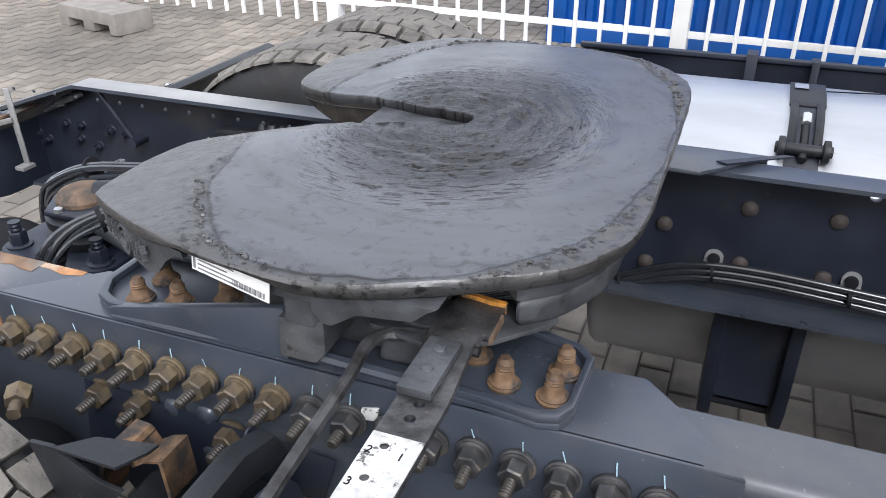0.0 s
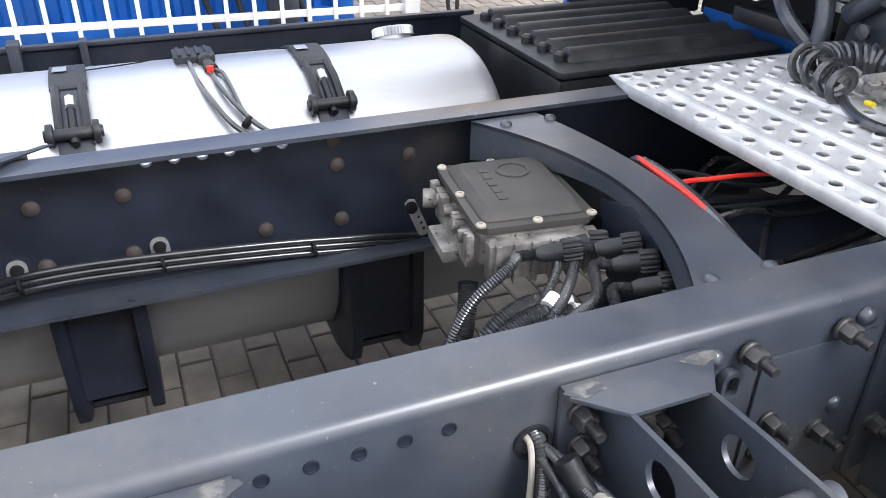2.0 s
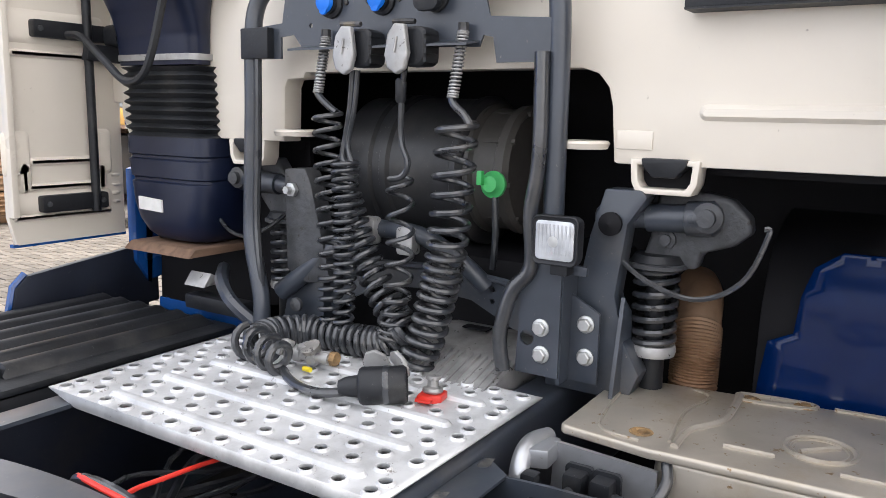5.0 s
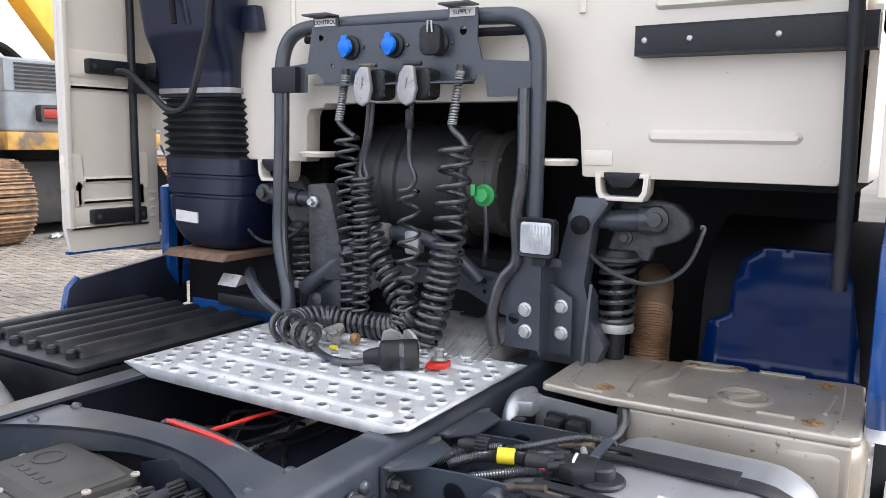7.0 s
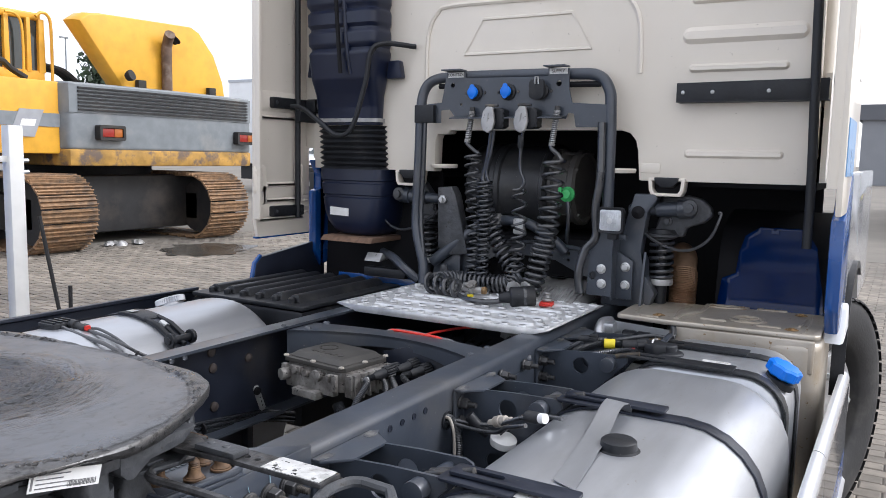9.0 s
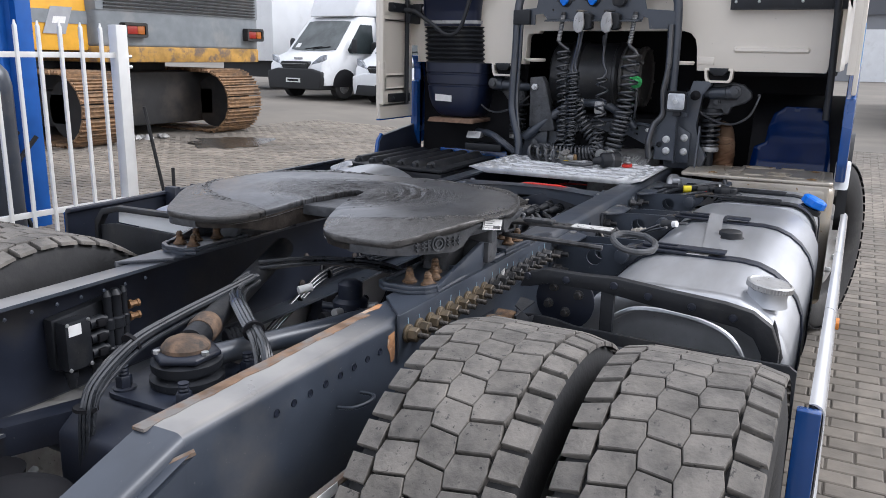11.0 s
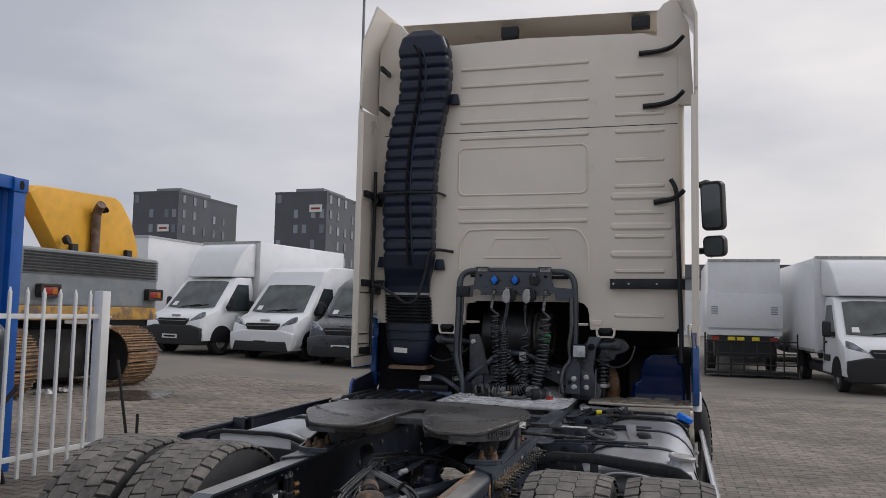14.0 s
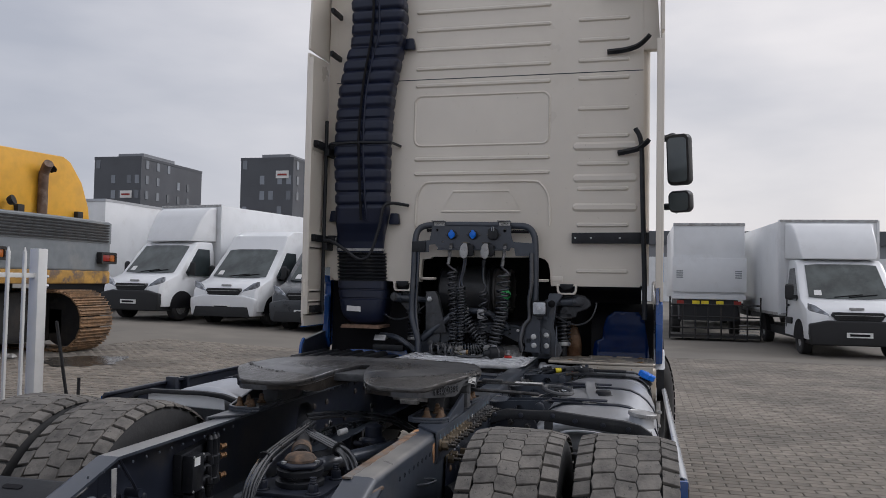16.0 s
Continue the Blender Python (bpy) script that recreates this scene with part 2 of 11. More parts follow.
M["worn_bar"] = mat("worn_dark_steel", (0.075, 0.075, 0.078), 0.42, 0.45, var=0.4, scale=30, col2=(0.030, 0.029, 0.029), fac2=(0.46, 0.62), scale2=22, bump=0.5, bscale=80, rvar=0.25, speck=((0.2, 0.14, 0.09), 70, 0.66), scratch=0.3)
M["slot_grease"] = mat("caked_brown_grease", (0.022, 0.018, 0.015), 0.45, var=0.5, scale=30, col2=(0.055, 0.045, 0.036), fac2=(0.5, 0.66), scale2=18, bump=1.0, bscale=45)
M["zinc"] = mat("zinc_bolt", (0.55, 0.56, 0.56), 0.4, 0.8, var=0.15, scale=30, bump=0.1)
M["cast"] = mat("cast_iron_grey", (0.055, 0.058, 0.064), 0.5, 0.1, var=0.3, scale=25, col2=(0.092, 0.091, 0.092), fac2=(0.52, 0.7), scale2=6, bump=0.6, bscale=70, rvar=0.2, speck=((0.025, 0.023, 0.02), 45, 0.63))
M["black"] = mat("black_plastic", (0.013, 0.0145, 0.018), 0.48, var=0.25, scale=12, col2=(0.055, 0.053, 0.05), fac2=(0.55, 0.78), scale2=5, bump=0.18, bscale=90, rvar=0.18, speck=((0.11, 0.105, 0.1), 110, 0.69))
M["hose"] = mat("black_hose", (0.03, 0.033, 0.039), 0.30, var=0.25, scale=15, col2=(0.07, 0.07, 0.07), fac2=(0.5, 0.75), scale2=6, bump=0.1, coat=0.8)
M["rubber"] = mat("tyre_rubber", (0.022, 0.022, 0.023), 0.75, var=0.25, scale=12, col2=(0.06, 0.057, 0.052), fac2=(0.52, 0.76), scale2=4, bump=0.3, bscale=80)
M["tread"] = mat("dusty_tread", (0.118, 0.110, 0.100), 0.85, var=0.28, scale=22, col2=(0.19, 0.175, 0.155), fac2=(0.45, 0.66), scale2=9, bump=0.6, bscale=90, island=0.16, speck=((0.05, 0.048, 0.046), 60, 0.62))
M["alu"] = mat("brushed_aluminium", (0.47, 0.485, 0.515), 0.36, 0.75, var=0.05, scale=5, col2=(0.40, 0.41, 0.43), fac2=(0.48, 0.75), scale2=2.4, bump=0.02, bscale=140, rvar=0.07, stretch=(1, 4, 4), speck=((0.36, 0.35, 0.33), 60, 0.68))
M["alu_dull"] = mat("dull_aluminium", (0.42, 0.42, 0.42), 0.5, 0.6, var=0.2, scale=14, col2=(0.24, 0.23, 0.21), fac2=(0.48, 0.72), scale2=5, bump=0.3, bscale=60, speck=((0.1, 0.095, 0.085), 55, 0.64))
M["silencer"] = mat("stained_steel_cover", (0.46, 0.42, 0.36), 0.42, 0.55, var=0.12, scale=8, col2=(0.33, 0.26, 0.17), fac2=(0.5, 0.75), scale2=4, bump=0.2, bscale=20, rvar=0.16, speck=((0.24, 0.16, 0.08), 40, 0.64))
M["step"] = mat("galvanised_step_plate", (0.60, 0.61, 0.625), 0.42, 0.25, var=0.1, scale=18, col2=(0.36, 0.365, 0.38), fac2=(0.48, 0.72), scale2=6, bump=0.15, speck=((0.22, 0.21, 0.2), 50, 0.655))
M["cream"] = mat("cream_cab_paint", (0.75, 0.695, 0.61), 0.32, var=0.025, scale=3, col2=(0.66, 0.6, 0.5), fac2=(0.55, 0.85), scale2=1.2, bump=0.02, bscale=8, coat=0.35, speck=((0.5, 0.45, 0.38), 34, 0.7))
M["blue"] = mat("blue_cab_paint", (0.008, 0.06, 0.24), 0.25, var=0.1, bump=0.02, coat=0.6)
M["lightblue"] = mat("pale_blue_stripe", (0.2, 0.4, 0.72), 0.3, var=0.05, coat=0.4)
M["navy"] = mat("dark_blue_plastic", (0.008, 0.013, 0.036), 0.36, var=0.15, col2=(0.016, 0.021, 0.040), bump=0.08)
M["white"] = mat("white_vehicle_paint", (0.76, 0.775, 0.79), 0.35, var=0.03, scale=2, col2=(0.6, 0.6, 0.6), fac2=(0.55, 0.85), bump=0.02, coat=0.3)
M["label"] = mat("white_label", (0.75, 0.75, 0.74), 0.5, var=0.06, scale=30)
# also the near-black that paints the shade in the recess under the cab
M["ink"] = mat("ink_black_and_shade", (0.007, 0.007, 0.009), 0.7)
M["fence"] = mat("white_fence_paint", (0.78, 0.78, 0.76), 0.4, var=0.05, col2=(0.6, 0.58, 0.54), fac2=(0.58, 0.8), bump=0.05)
M["container"] = mat("blue_container_paint", (0.006, 0.085, 0.36), 0.45, var=0.12, col2=(0.02, 0.07, 0.22), fac2=(0.55, 0.8), bump=0.08)
M["exc_yellow"] = mat("excavator_yellow", (0.72, 0.38, 0.03), 0.45, var=0.08, col2=(0.5, 0.28, 0.05), fac2=(0.55, 0.8), bump=0.06)
M["exc_grey"] = mat("excavator_grey", (0.2, 0.22, 0.235), 0.5, var=0.1, col2=(0.28, 0.28, 0.27), fac2=(0.5, 0.75), bump=0.06)
M["exc_light"] = mat("pale_grey_panel", (0.33, 0.34, 0.36), 0.5, var=0.08)
M["exc_dark"] = mat("excavator_dark", (0.017, 0.017, 0.018), 0.7, var=0.3, col2=(0.05, 0.04, 0.032), bump=0.3)
M["exc_track"] = mat("rusty_track_shoe", (0.26, 0.16, 0.085), 0.75, var=0.3, scale=12, col2=(0.1, 0.075, 0.055), fac2=(0.48, 0.68), scale2=5, bump=0.35, island=0.2)
M["exc_worn"] = mat("worn_yellow_edge", (0.42, 0.24, 0.05), 0.7, var=0.3, scale=5, col2=(0.14, 0.1, 0.075), fac2=(0.47, 0.58), scale2=4, bump=0.2)
M["glass"] = mat("dark_vehicle_glass", (0.035, 0.044, 0.047), 0.06, var=0.1, bump=0, rvar=0.02)
# paler mottled base paints the windscreens' sky reflection and lit interior
M["van_glass"] = mat("van_glass_painted_reflection", (0.085, 0.10, 0.10), 0.05, var=0.3, scale=2, col2=(0.03, 0.036, 0.038), fac2=(0.45, 0.65), scale2=1.2, bump=0, rvar=0.02)
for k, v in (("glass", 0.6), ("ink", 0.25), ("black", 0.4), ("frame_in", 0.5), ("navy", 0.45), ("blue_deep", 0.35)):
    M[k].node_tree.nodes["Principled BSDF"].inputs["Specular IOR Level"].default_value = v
M["vanlamp"] = mat("van_headlamp", (0.3, 0.32, 0.35), 0.12, 0.4, var=0.5, scale=9, bump=0, rvar=0.03)
M["lampglass"] = mat("headlamp_lens", (0.55, 0.57, 0.6), 0.12, 0.3, var=0.2, scale=20, bump=0, rvar=0.03)
M["bumper"] = mat("grey_bumper_plastic", (0.013, 0.014, 0.016), 0.6, var=0.15, bump=0.1)
M["amber"] = mat("amber_lens", (0.4, 0.12, 0.02), 0.3, var=0.1, bump=0)
M["red"] = mat("red_lens", (0.28, 0.02, 0.012), 0.3, var=0.1, bump=0)
M["redplastic"] = mat("red_plastic", (0.62, 0.035, 0.022), 0.4, var=0.1)
M["orange"] = mat("orange_paint_mark", (0.6, 0.2, 0.02), 0.6, var=0.3, scale=30)
M["green"] = mat("green_cap_plastic", (0.09, 0.55, 0.16), 0.45, var=0.12)
M["bluecap"] = mat("blue_cap_plastic", (0.01, 0.17, 0.75), 0.35, var=0.06)
M["yellow"] = mat("yellow_tag", (0.8, 0.65, 0.02), 0.5, var=0.05)
M["pipe_rust"] = mat("rusty_flex_pipe", (0.22, 0.125, 0.07), 0.6, 0.35, var=0.25, scale=12, col2=(0.3, 0.21, 0.14), fac2=(0.5, 0.7), bump=0.2)
M["facade"] = mat("dark_brick_facade", (0.1, 0.106, 0.12), 0.7, var=0.1, scale=0.3, col2=(0.12, 0.126, 0.14), scale2=0.08, bump=0)
M["facade_l"] = mat("grey_facade", (0.24, 0.25, 0.27), 0.7, var=0.08, scale=0.3, bump=0)
M["pane"] = mat("far_window_pane", (0.2, 0.22, 0.25), 0.2, var=0.2, scale=0.2, bump=0, island=0.5)
M["concrete"] = mat("weathered_concrete", (0.24, 0.22, 0.2), 0.9, var=0.15, scale=8, col2=(0.15, 0.14, 0.13), bump=0.4)
M["wood"] = mat("old_plank", (0.17, 0.105, 0.07), 0.8, var=0.25, scale=6, col2=(0.09, 0.06, 0.045), bump=0.4, stretch=(1, 8, 8))
M["mirror"] = mat("mirror_glass", (0.85, 0.87, 0.9), 0.03, 1.0, var=0, bump=0, rvar=0.01)
M["leaf"] = mat("grey_green_leaves", (0.05, 0.075, 0.045), 0.7, var=0.3, bump=0, island=0.3)

# ---- geometry helpers ----
from mathutils import geometry as geo


def in_poly(x, y, poly):
    c = False
    for i in range(len(poly)):
        (x0, y0), (x1, y1) = poly[i - 1], poly[i]
        if (y0 > y) != (y1 > y) and x < (x1 - x0) * (y - y0) / (y1 - y0) + x0:
            c = not c
    return c


class G:
    """Gathers vertices and faces of one mesh."""

    def __init__(s):
        s.v, s.f = [], []

    def add(s, vs, fs, m=None):
        k = len(s.v)
        s.v += [tuple(m @ Vector(p)) if m else tuple(p) for p in vs]
        s.f += [tuple(i + k for i in q) for q in fs]
        return s

    def box(s, x0, x1, y0, y1, z0, z1, m=None):
        vs = [(x, y, z) for x in (x0, x1) for y in (y0, y1) for z in (z0, z1)]
        return s.add(vs, [(0, 1, 3, 2), (4, 6, 7, 5), (0, 4, 5, 1), (2, 3, 7, 6), (0, 2, 6, 4), (1, 5, 7, 3)], m)

    def lathe(s, prof, p0=(0, 0, 0), way=(0, 0, 1), n=24, m=None, phase=0.0):
        """prof: (radius, distance along way)."""
        q = Vector(way).to_track_quat("Z", "Y").to_matrix()
        o = Vector(p0)
        vs, fs = [], []
        for r, h in prof:
            for i in range(n):
                a = 2 * math.pi * i / n + phase
                vs.append(o + q @ Vector((r * math.cos(a), r * math.sin(a), h)))
        for j in range(len(prof) - 1):
            for i in range(n):
                k = (i + 1) % n
                fs.append((j * n + i, j * n + k, (j + 1) * n + k, (j + 1) * n + i))
        if prof[0][0] > 1e-4:
            fs.append(tuple(range(n - 1, -1, -1)))
        if prof[-1][0] > 1e-4:
            fs.append(tuple((len(prof) - 1) * n + i for i in range(n)))
        return s.add(vs, fs, m)

    def cyl(s, p0, p1, r, r1=None, n=16, m=None, phase=0.0):
        d = Vector(p1) - Vector(p0)
        return s.lathe([(r, 0), (r if r1 is None else r1, d.length)], p0, d, n, m, phase)

    def tube(s, pts, r, n=8, closed=False):
        P = [Vector(p) for p in pts]
        k = len(P)
        T = []
        for i in range(k):
            a, b = (P[i - 1], P[(i + 1) % k]) if closed else (P[max(i - 1, 0)], P[min(i + 1, k - 1)])
            t = b - a
            T.append(t.normalized() if t.length > 1e-9 else Vector((0, 0, 1)))
        up = Vector((0, 0, 1)) if abs(T[0].z) < 0.9 else Vector((1, 0, 0))
        u = (up - T[0] * up.dot(T[0])).normalized()
        vs, fs = [], []
        for i in range(k):
            u = (u - T[i] * u.dot(T[i])).normalized()
            w = T[i].cross(u)
            rr = r[i] if isinstance(r, (list, tuple)) else r
            for j in range(n):
                a = 2 * math.pi * j / n
                vs.append(P[i] + (u * math.cos(a) + w * math.sin(a)) * rr)
        for i in range(k if closed else k - 1):
            for j in range(n):
                a, b = i * n, ((i + 1) % k) * n
                fs.append((a + j, a + (j + 1) % n, b + (j + 1) % n, b + j))
        if not closed:
            fs += [tuple(range(n - 1, -1, -1)), tuple((k - 1) * n + j for j in range(n))]
        return s.add(vs, fs)

    def prism(s, poly, axis, a0, a1, m=None):
        """A closed outline pushed along an axis. For 'x' the outline is (y, z), for 'y' (x, z), for 'z' (x, y)."""
        put = {"x": lambda p, a: (a, p[0], p[1]), "y": lambda p, a: (p[0], a, p[1]), "z": lambda p, a: (p[0], p[1], a)}[axis]
        n = len(poly)
        vs = [put(p, a0) for p in poly] + [put(p, a1) for p in poly]
        fs = [(i, (i + 1) % n, n + (i + 1) % n, n + i) for i in range(n)] + [tuple(range(n - 1, -1, -1)), tuple(range(n, 2 * n))]
        return s.add(vs, fs, m)

    def plate(s, outer, holes, axis, a0, a1, m=None):
        """As prism, with openings that go through."""
        put = {"x": lambda p, a: (a, p[0], p[1]), "y": lambda p, a: (p[0], a, p[1]), "z": lambda p, a: (p[0], p[1], a)}[axis]
        pts, edges = [], []
        for loop in (outer, *holes):
            k, n = len(pts), len(loop)
            pts += [Vector(p) for p in loop]
            edges += [(k + i, k + (i + 1) % n) for i in range(n)]
        cv, ce, cf, _, _, _ = geo.delaunay_2d_cdt(pts, edges, [], 2, 1e-6)
        def inside(c):
            return in_poly(c[0], c[1], outer) and not any(in_poly(c[0], c[1], h) for h in holes)

        cf = [q for q in cf if inside(sum((cv[i] for i in q), Vector((0, 0))) / len(q))]
        n = len(cv)
        vs = [put(p, a0) for p in cv] + [put(p, a1) for p in cv]
        fs = [tuple(reversed(q)) for q in cf] + [tuple(i + n for i in q) for q in cf]
        k = len(vs)
        for loop in (outer, *holes):
            c, q = len(loop), len(vs)
            vs += [put(p, a0) for p in loop] + [put(p, a1) for p in loop]
            fs += [(q + i, q + (i + 1) % c, q + c + (i + 1) % c, q + c + i) for i in range(c)]
        return s.add(vs, fs, m)

    def loft(s, rings, cap=True):
        n = len(rings[0])
        vs = [p for r in rings for p in r]
        fs = [(j * n + i, j * n + (i + 1) % n, (j + 1) * n + (i + 1) % n, (j + 1) * n + i) for j in range(len(rings) - 1) for i in range(n)]
        if cap:
            fs += [tuple(range(n - 1, -1, -1)), tuple((len(rings) - 1) * n + i for i in range(n))]
        return s.add(vs, fs)


def mesh_of(name, g, material, bevel=0.0, seg=2, smooth=38):
    me = bpy.data.meshes.new(name)
    me.from_pydata(g.v, [], g.f)
    bm = bmesh.new()
    bm.from_mesh(me)
    bmesh.ops.remove_doubles(bm, verts=bm.verts, dist=1e-5)
    bmesh.ops.recalc_face_normals(bm, faces=bm.faces)
    if bevel:
        es = [e for e in bm.edges if len(e.link_faces) == 2 and e.calc_face_angle(0) > radians(30)]
        bmesh.ops.bevel(bm, geom=es, offset=bevel, segments=seg, affect="EDGES", profile=0.6, clamp_overlap=True)
    bm.to_mesh(me)
    bm.free()
    if smooth:
        me.shade_smooth()
        me.set_sharp_from_angle(angle=radians(smooth))
    me.materials.append(M[material] if isinstance(material, str) else material)
    return me


def part(name, g, material, parent, label="", bevel=0.0, seg=2, smooth=38, m=None):
    """One mesh object under a thing or a part."""
    ob = new(name, mesh_of(name, g, material, bevel, seg, smooth))
    ob.parent = parent
    if m:
        ob.matrix_basis = m
    if label:
        tagged(ob, label)
    return ob


def piece(name, me, parent, m, label=""):
    """A repeat that shares its mesh."""
    ob = new(name, me)
    ob.parent = parent
    ob.matrix_basis = m
    if label:
        tagged(ob, label)
    return ob


def thing(name, label, category, at=(0, 0, 0), rz=0.0, group="", kind=""):
    ob = new(name)
    ob.empty_display_size = 0.2
    ob.matrix_basis = pose(*at, 0, 0, rz)
    return tagged(ob, label, category, group, kind)


def rrect(w, h, r, n=5, cx=0.0, cy=0.0):
    """A rounded rectangle, w by h, about (cx, cy)."""
    out = []
    for sx, sy, a0 in ((1, 1, 0), (-1, 1, 90), (-1, -1, 180), (1, -1, 270)):
        for i in range(n + 1):
            a = radians(a0 + 90 * i / n)
            out.append((cx + sx * (w / 2 - r) + r * math.cos(a), cy + sy * (h / 2 - r) + r * math.sin(a)))
    return out


def circle(cx, cy, r, n=16):
    return [(cx + r * math.cos(2 * math.pi * i / n), cy + r * math.sin(2 * math.pi * i / n)) for i in range(n)]


def smoothline(pts, per=6):
    """A flowing line through the points."""
    P = [Vector(p) for p in pts]
    out = []
    for i in range(len(P) - 1):
        a, b = P[max(i - 1, 0)], P[min(i + 2, len(P) - 1)]
        for k in range(per):
            t = k / per
            out.append(0.5 * (2 * P[i] + (P[i + 1] - a) * t + (2 * a - 5 * P[i] + 4 * P[i + 1] - b) * t * t + (3 * P[i] - a - 3 * P[i + 1] + b) * t ** 3))
    return out + [P[-1]]


def coil(pts, R, turns, per=12, ends=True):
    """The line of a coiled hose that winds round a path. R: one radius or one for each point of the path."""
    path = smoothline(pts, 10)
    n = int(turns * per)
    out = []
    u = None
    for i in range(n + 1):
        s = i / n * (len(path) - 1)
        k = min(int(s), len(path) - 2)
        f = s - k
        c = path[k].lerp(path[k + 1], f)
        t = (path[k + 1] - path[k]).normalized()
        if u is None:
            up = Vector((0, 0, 1)) if abs(t.z) < 0.9 else Vector((1, 0, 0))
            u = up - t * up.dot(t)
        u = (u - t * u.dot(t)).normalized()
        w = t.cross(u)
        a = 2 * math.pi * i / per
        rr = R if not isinstance(R, (list, tuple)) else R[0] + (R[1] - R[0]) * i / n
        out.append(c + (u * math.cos(a) + w * math.sin(a)) * rr)
    return out


def hexnut(r, h, washer=0.0, stud=0.0, sr=0.0):
    """A hexagon nut along +z with its washer flange and the stud's end."""
    g = G()
    z = 0.0
    if washer:
        g.lathe([(washer, 0), (washer, 0.004), (washer * 0.86, 0.006)], n=20)
        z = 0.006
    g.lathe([(r, z), (r, z + h * 0.85), (r * 0.86, z + h)], n=6)
    if stud:
        pr = []
        k = int(stud / 0.004)
        for i in range(k + 1):
            pr.append((sr * (1.0 if i % 2 else 0.86), z + h + i * 0.004))
        g.lathe(pr, n=10)
    return g


def rot_to(p, way, spin=0.0):
    """A pose at p whose z axis runs along way."""
    return Matrix.Translation(p) @ Vector(way).to_track_quat("Z", "Y").to_matrix().to_4x4() @ pose(0, 0, 0, 0, 0, spin)


def ground_z(x, y):
    """The yard is level round the truck and rises gently on the fence's side."""
    d = min(max(y - 1.5, 0.0), 11.0)
    return 0.034 * d * d / (d + 1.2)

# ---- the truck: chassis ----
truck = thing("tractor_truck", "cream and blue tractor truck with a bare dark grey chassis", "truck")
RT, RB, RO = 0.965, 0.655, 0.465      # rail: top, bottom, outer face
FW, WT = 0.113, 0.009                # flange width, plate thickness
FACE = {1: RO, -1: 0.437}            # outer face of each rail


def rail_outline(side):
    """Section of a frame rail, (y, z), open towards the middle."""
    o, i, r = FACE[side], (0.38 if side > 0 else 0.345), 0.020
    up = [(o - r + r * math.sin(a), RT - r + r * math.cos(a)) for a in (0, 0.4, 0.8, 1.2, 1.5708)]
    pts = [(i, RT)] + up + [(y, RT + RB - z) for y, z in reversed(up)] + [(i, RB), (i, RB + WT), (o - WT, RB + WT), (o - WT, RT - WT), (i, RT - WT)]
    return [(side * y, z) for y, z in pts]


rails = {}
for side, nm in ((1, "left"), (-1, "right")):
    g = G()
    if side < 0:
        g.prism(rail_outline(side), "x", -1.58, 3.9)
    else:
        o_ = rail_outline(side)
        g.prism(o_, "x", -1.58, 0.24).prism(o_, "x", 0.575, 3.9)
        up = [p for p in o_ if p[1] > 0.93] + [(RO, 0.9445), (RO - WT, 0.9445)]
        up = [(0.38, RT - WT), (0.38, RT)] + [p for p in o_ if p[1] > 0.9445 and p[0] > 0.40 and p != (RO - WT, RT - WT)] + [(RO, 0.9445), (RO - WT, 0.9445), (RO - WT, RT - WT)]
        g.prism(up, "x", 0.24, 0.575)
        g.prism([(y, RT + RB - z) for y, z in up], "x", 0.24, 0.575)
        g.plate([(0.24, 0.6755), (0.575, 0.6755), (0.575, 0.9445), (0.24, 0.9445)], [circle(0.273 + 0.053 * k, 0.929, 0.0115, 16) for k in range(6)], "y", RO - WT, RO)
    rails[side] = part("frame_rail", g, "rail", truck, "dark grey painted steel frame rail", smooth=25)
    # tapered rear end of the rail
    g = G()
    o_ = rail_outline(side)
    g.loft([[(x, y, z - (0.33 * (-1.58 - x) if z > 0.8 else 0.0)) for y, z in o_] for x in (-1.58, -1.62, -1.8, -2.1, -2.4)])
    part("rail_end", g, "frame", rails[side], smooth=25)
    # dark lining sheet inside the rail: the shade there is put into its colour
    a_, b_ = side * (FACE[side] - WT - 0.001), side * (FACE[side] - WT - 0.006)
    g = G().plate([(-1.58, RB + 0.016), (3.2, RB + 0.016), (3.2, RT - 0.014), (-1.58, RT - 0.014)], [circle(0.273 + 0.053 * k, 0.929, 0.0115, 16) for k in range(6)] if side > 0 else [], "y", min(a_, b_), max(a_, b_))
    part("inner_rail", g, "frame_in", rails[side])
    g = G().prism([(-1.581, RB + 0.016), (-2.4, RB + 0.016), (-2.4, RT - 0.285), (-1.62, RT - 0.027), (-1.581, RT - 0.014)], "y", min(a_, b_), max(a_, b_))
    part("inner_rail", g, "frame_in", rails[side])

# rows of holes in the right rail: dark bores with a rim
bore_me = mesh_of("rail_bore", G().lathe([(0.0115, 0.0), (0.0115, 0.0022), (0.0092, 0.0026), (0.0088, 0.0010), (0.0001, 0.0008)], n=16), "frame_in")
for k in range(5):
    piece("bore", bore_me, rails[-1], rot_to((0.319 + 0.0538 * k, -FACE[-1] - 0.0002, 0.9185), (0, -1, 0)) @ Matrix.Scale(0.8, 4))
for k in range(8):
    piece("bore", bore_me, rails[-1], rot_to((-1.359 + 0.0507 * k, -FACE[-1] - 0.0002, 0.910), (0, -1, 0)) @ Matrix.Scale(0.7, 4))
rivet_dark = mesh_of("rivet", G().lathe([(0.015, 0), (0.014, 0.005), (0.009, 0.008), (0.0001, 0.009)], n=14), "frame_in")
rivet_me = mesh_of("rivet", G().lathe([(0.017, 0), (0.016, 0.006), (0.01, 0.01), (0.0001, 0.011)], n=16), "rivet_rust")
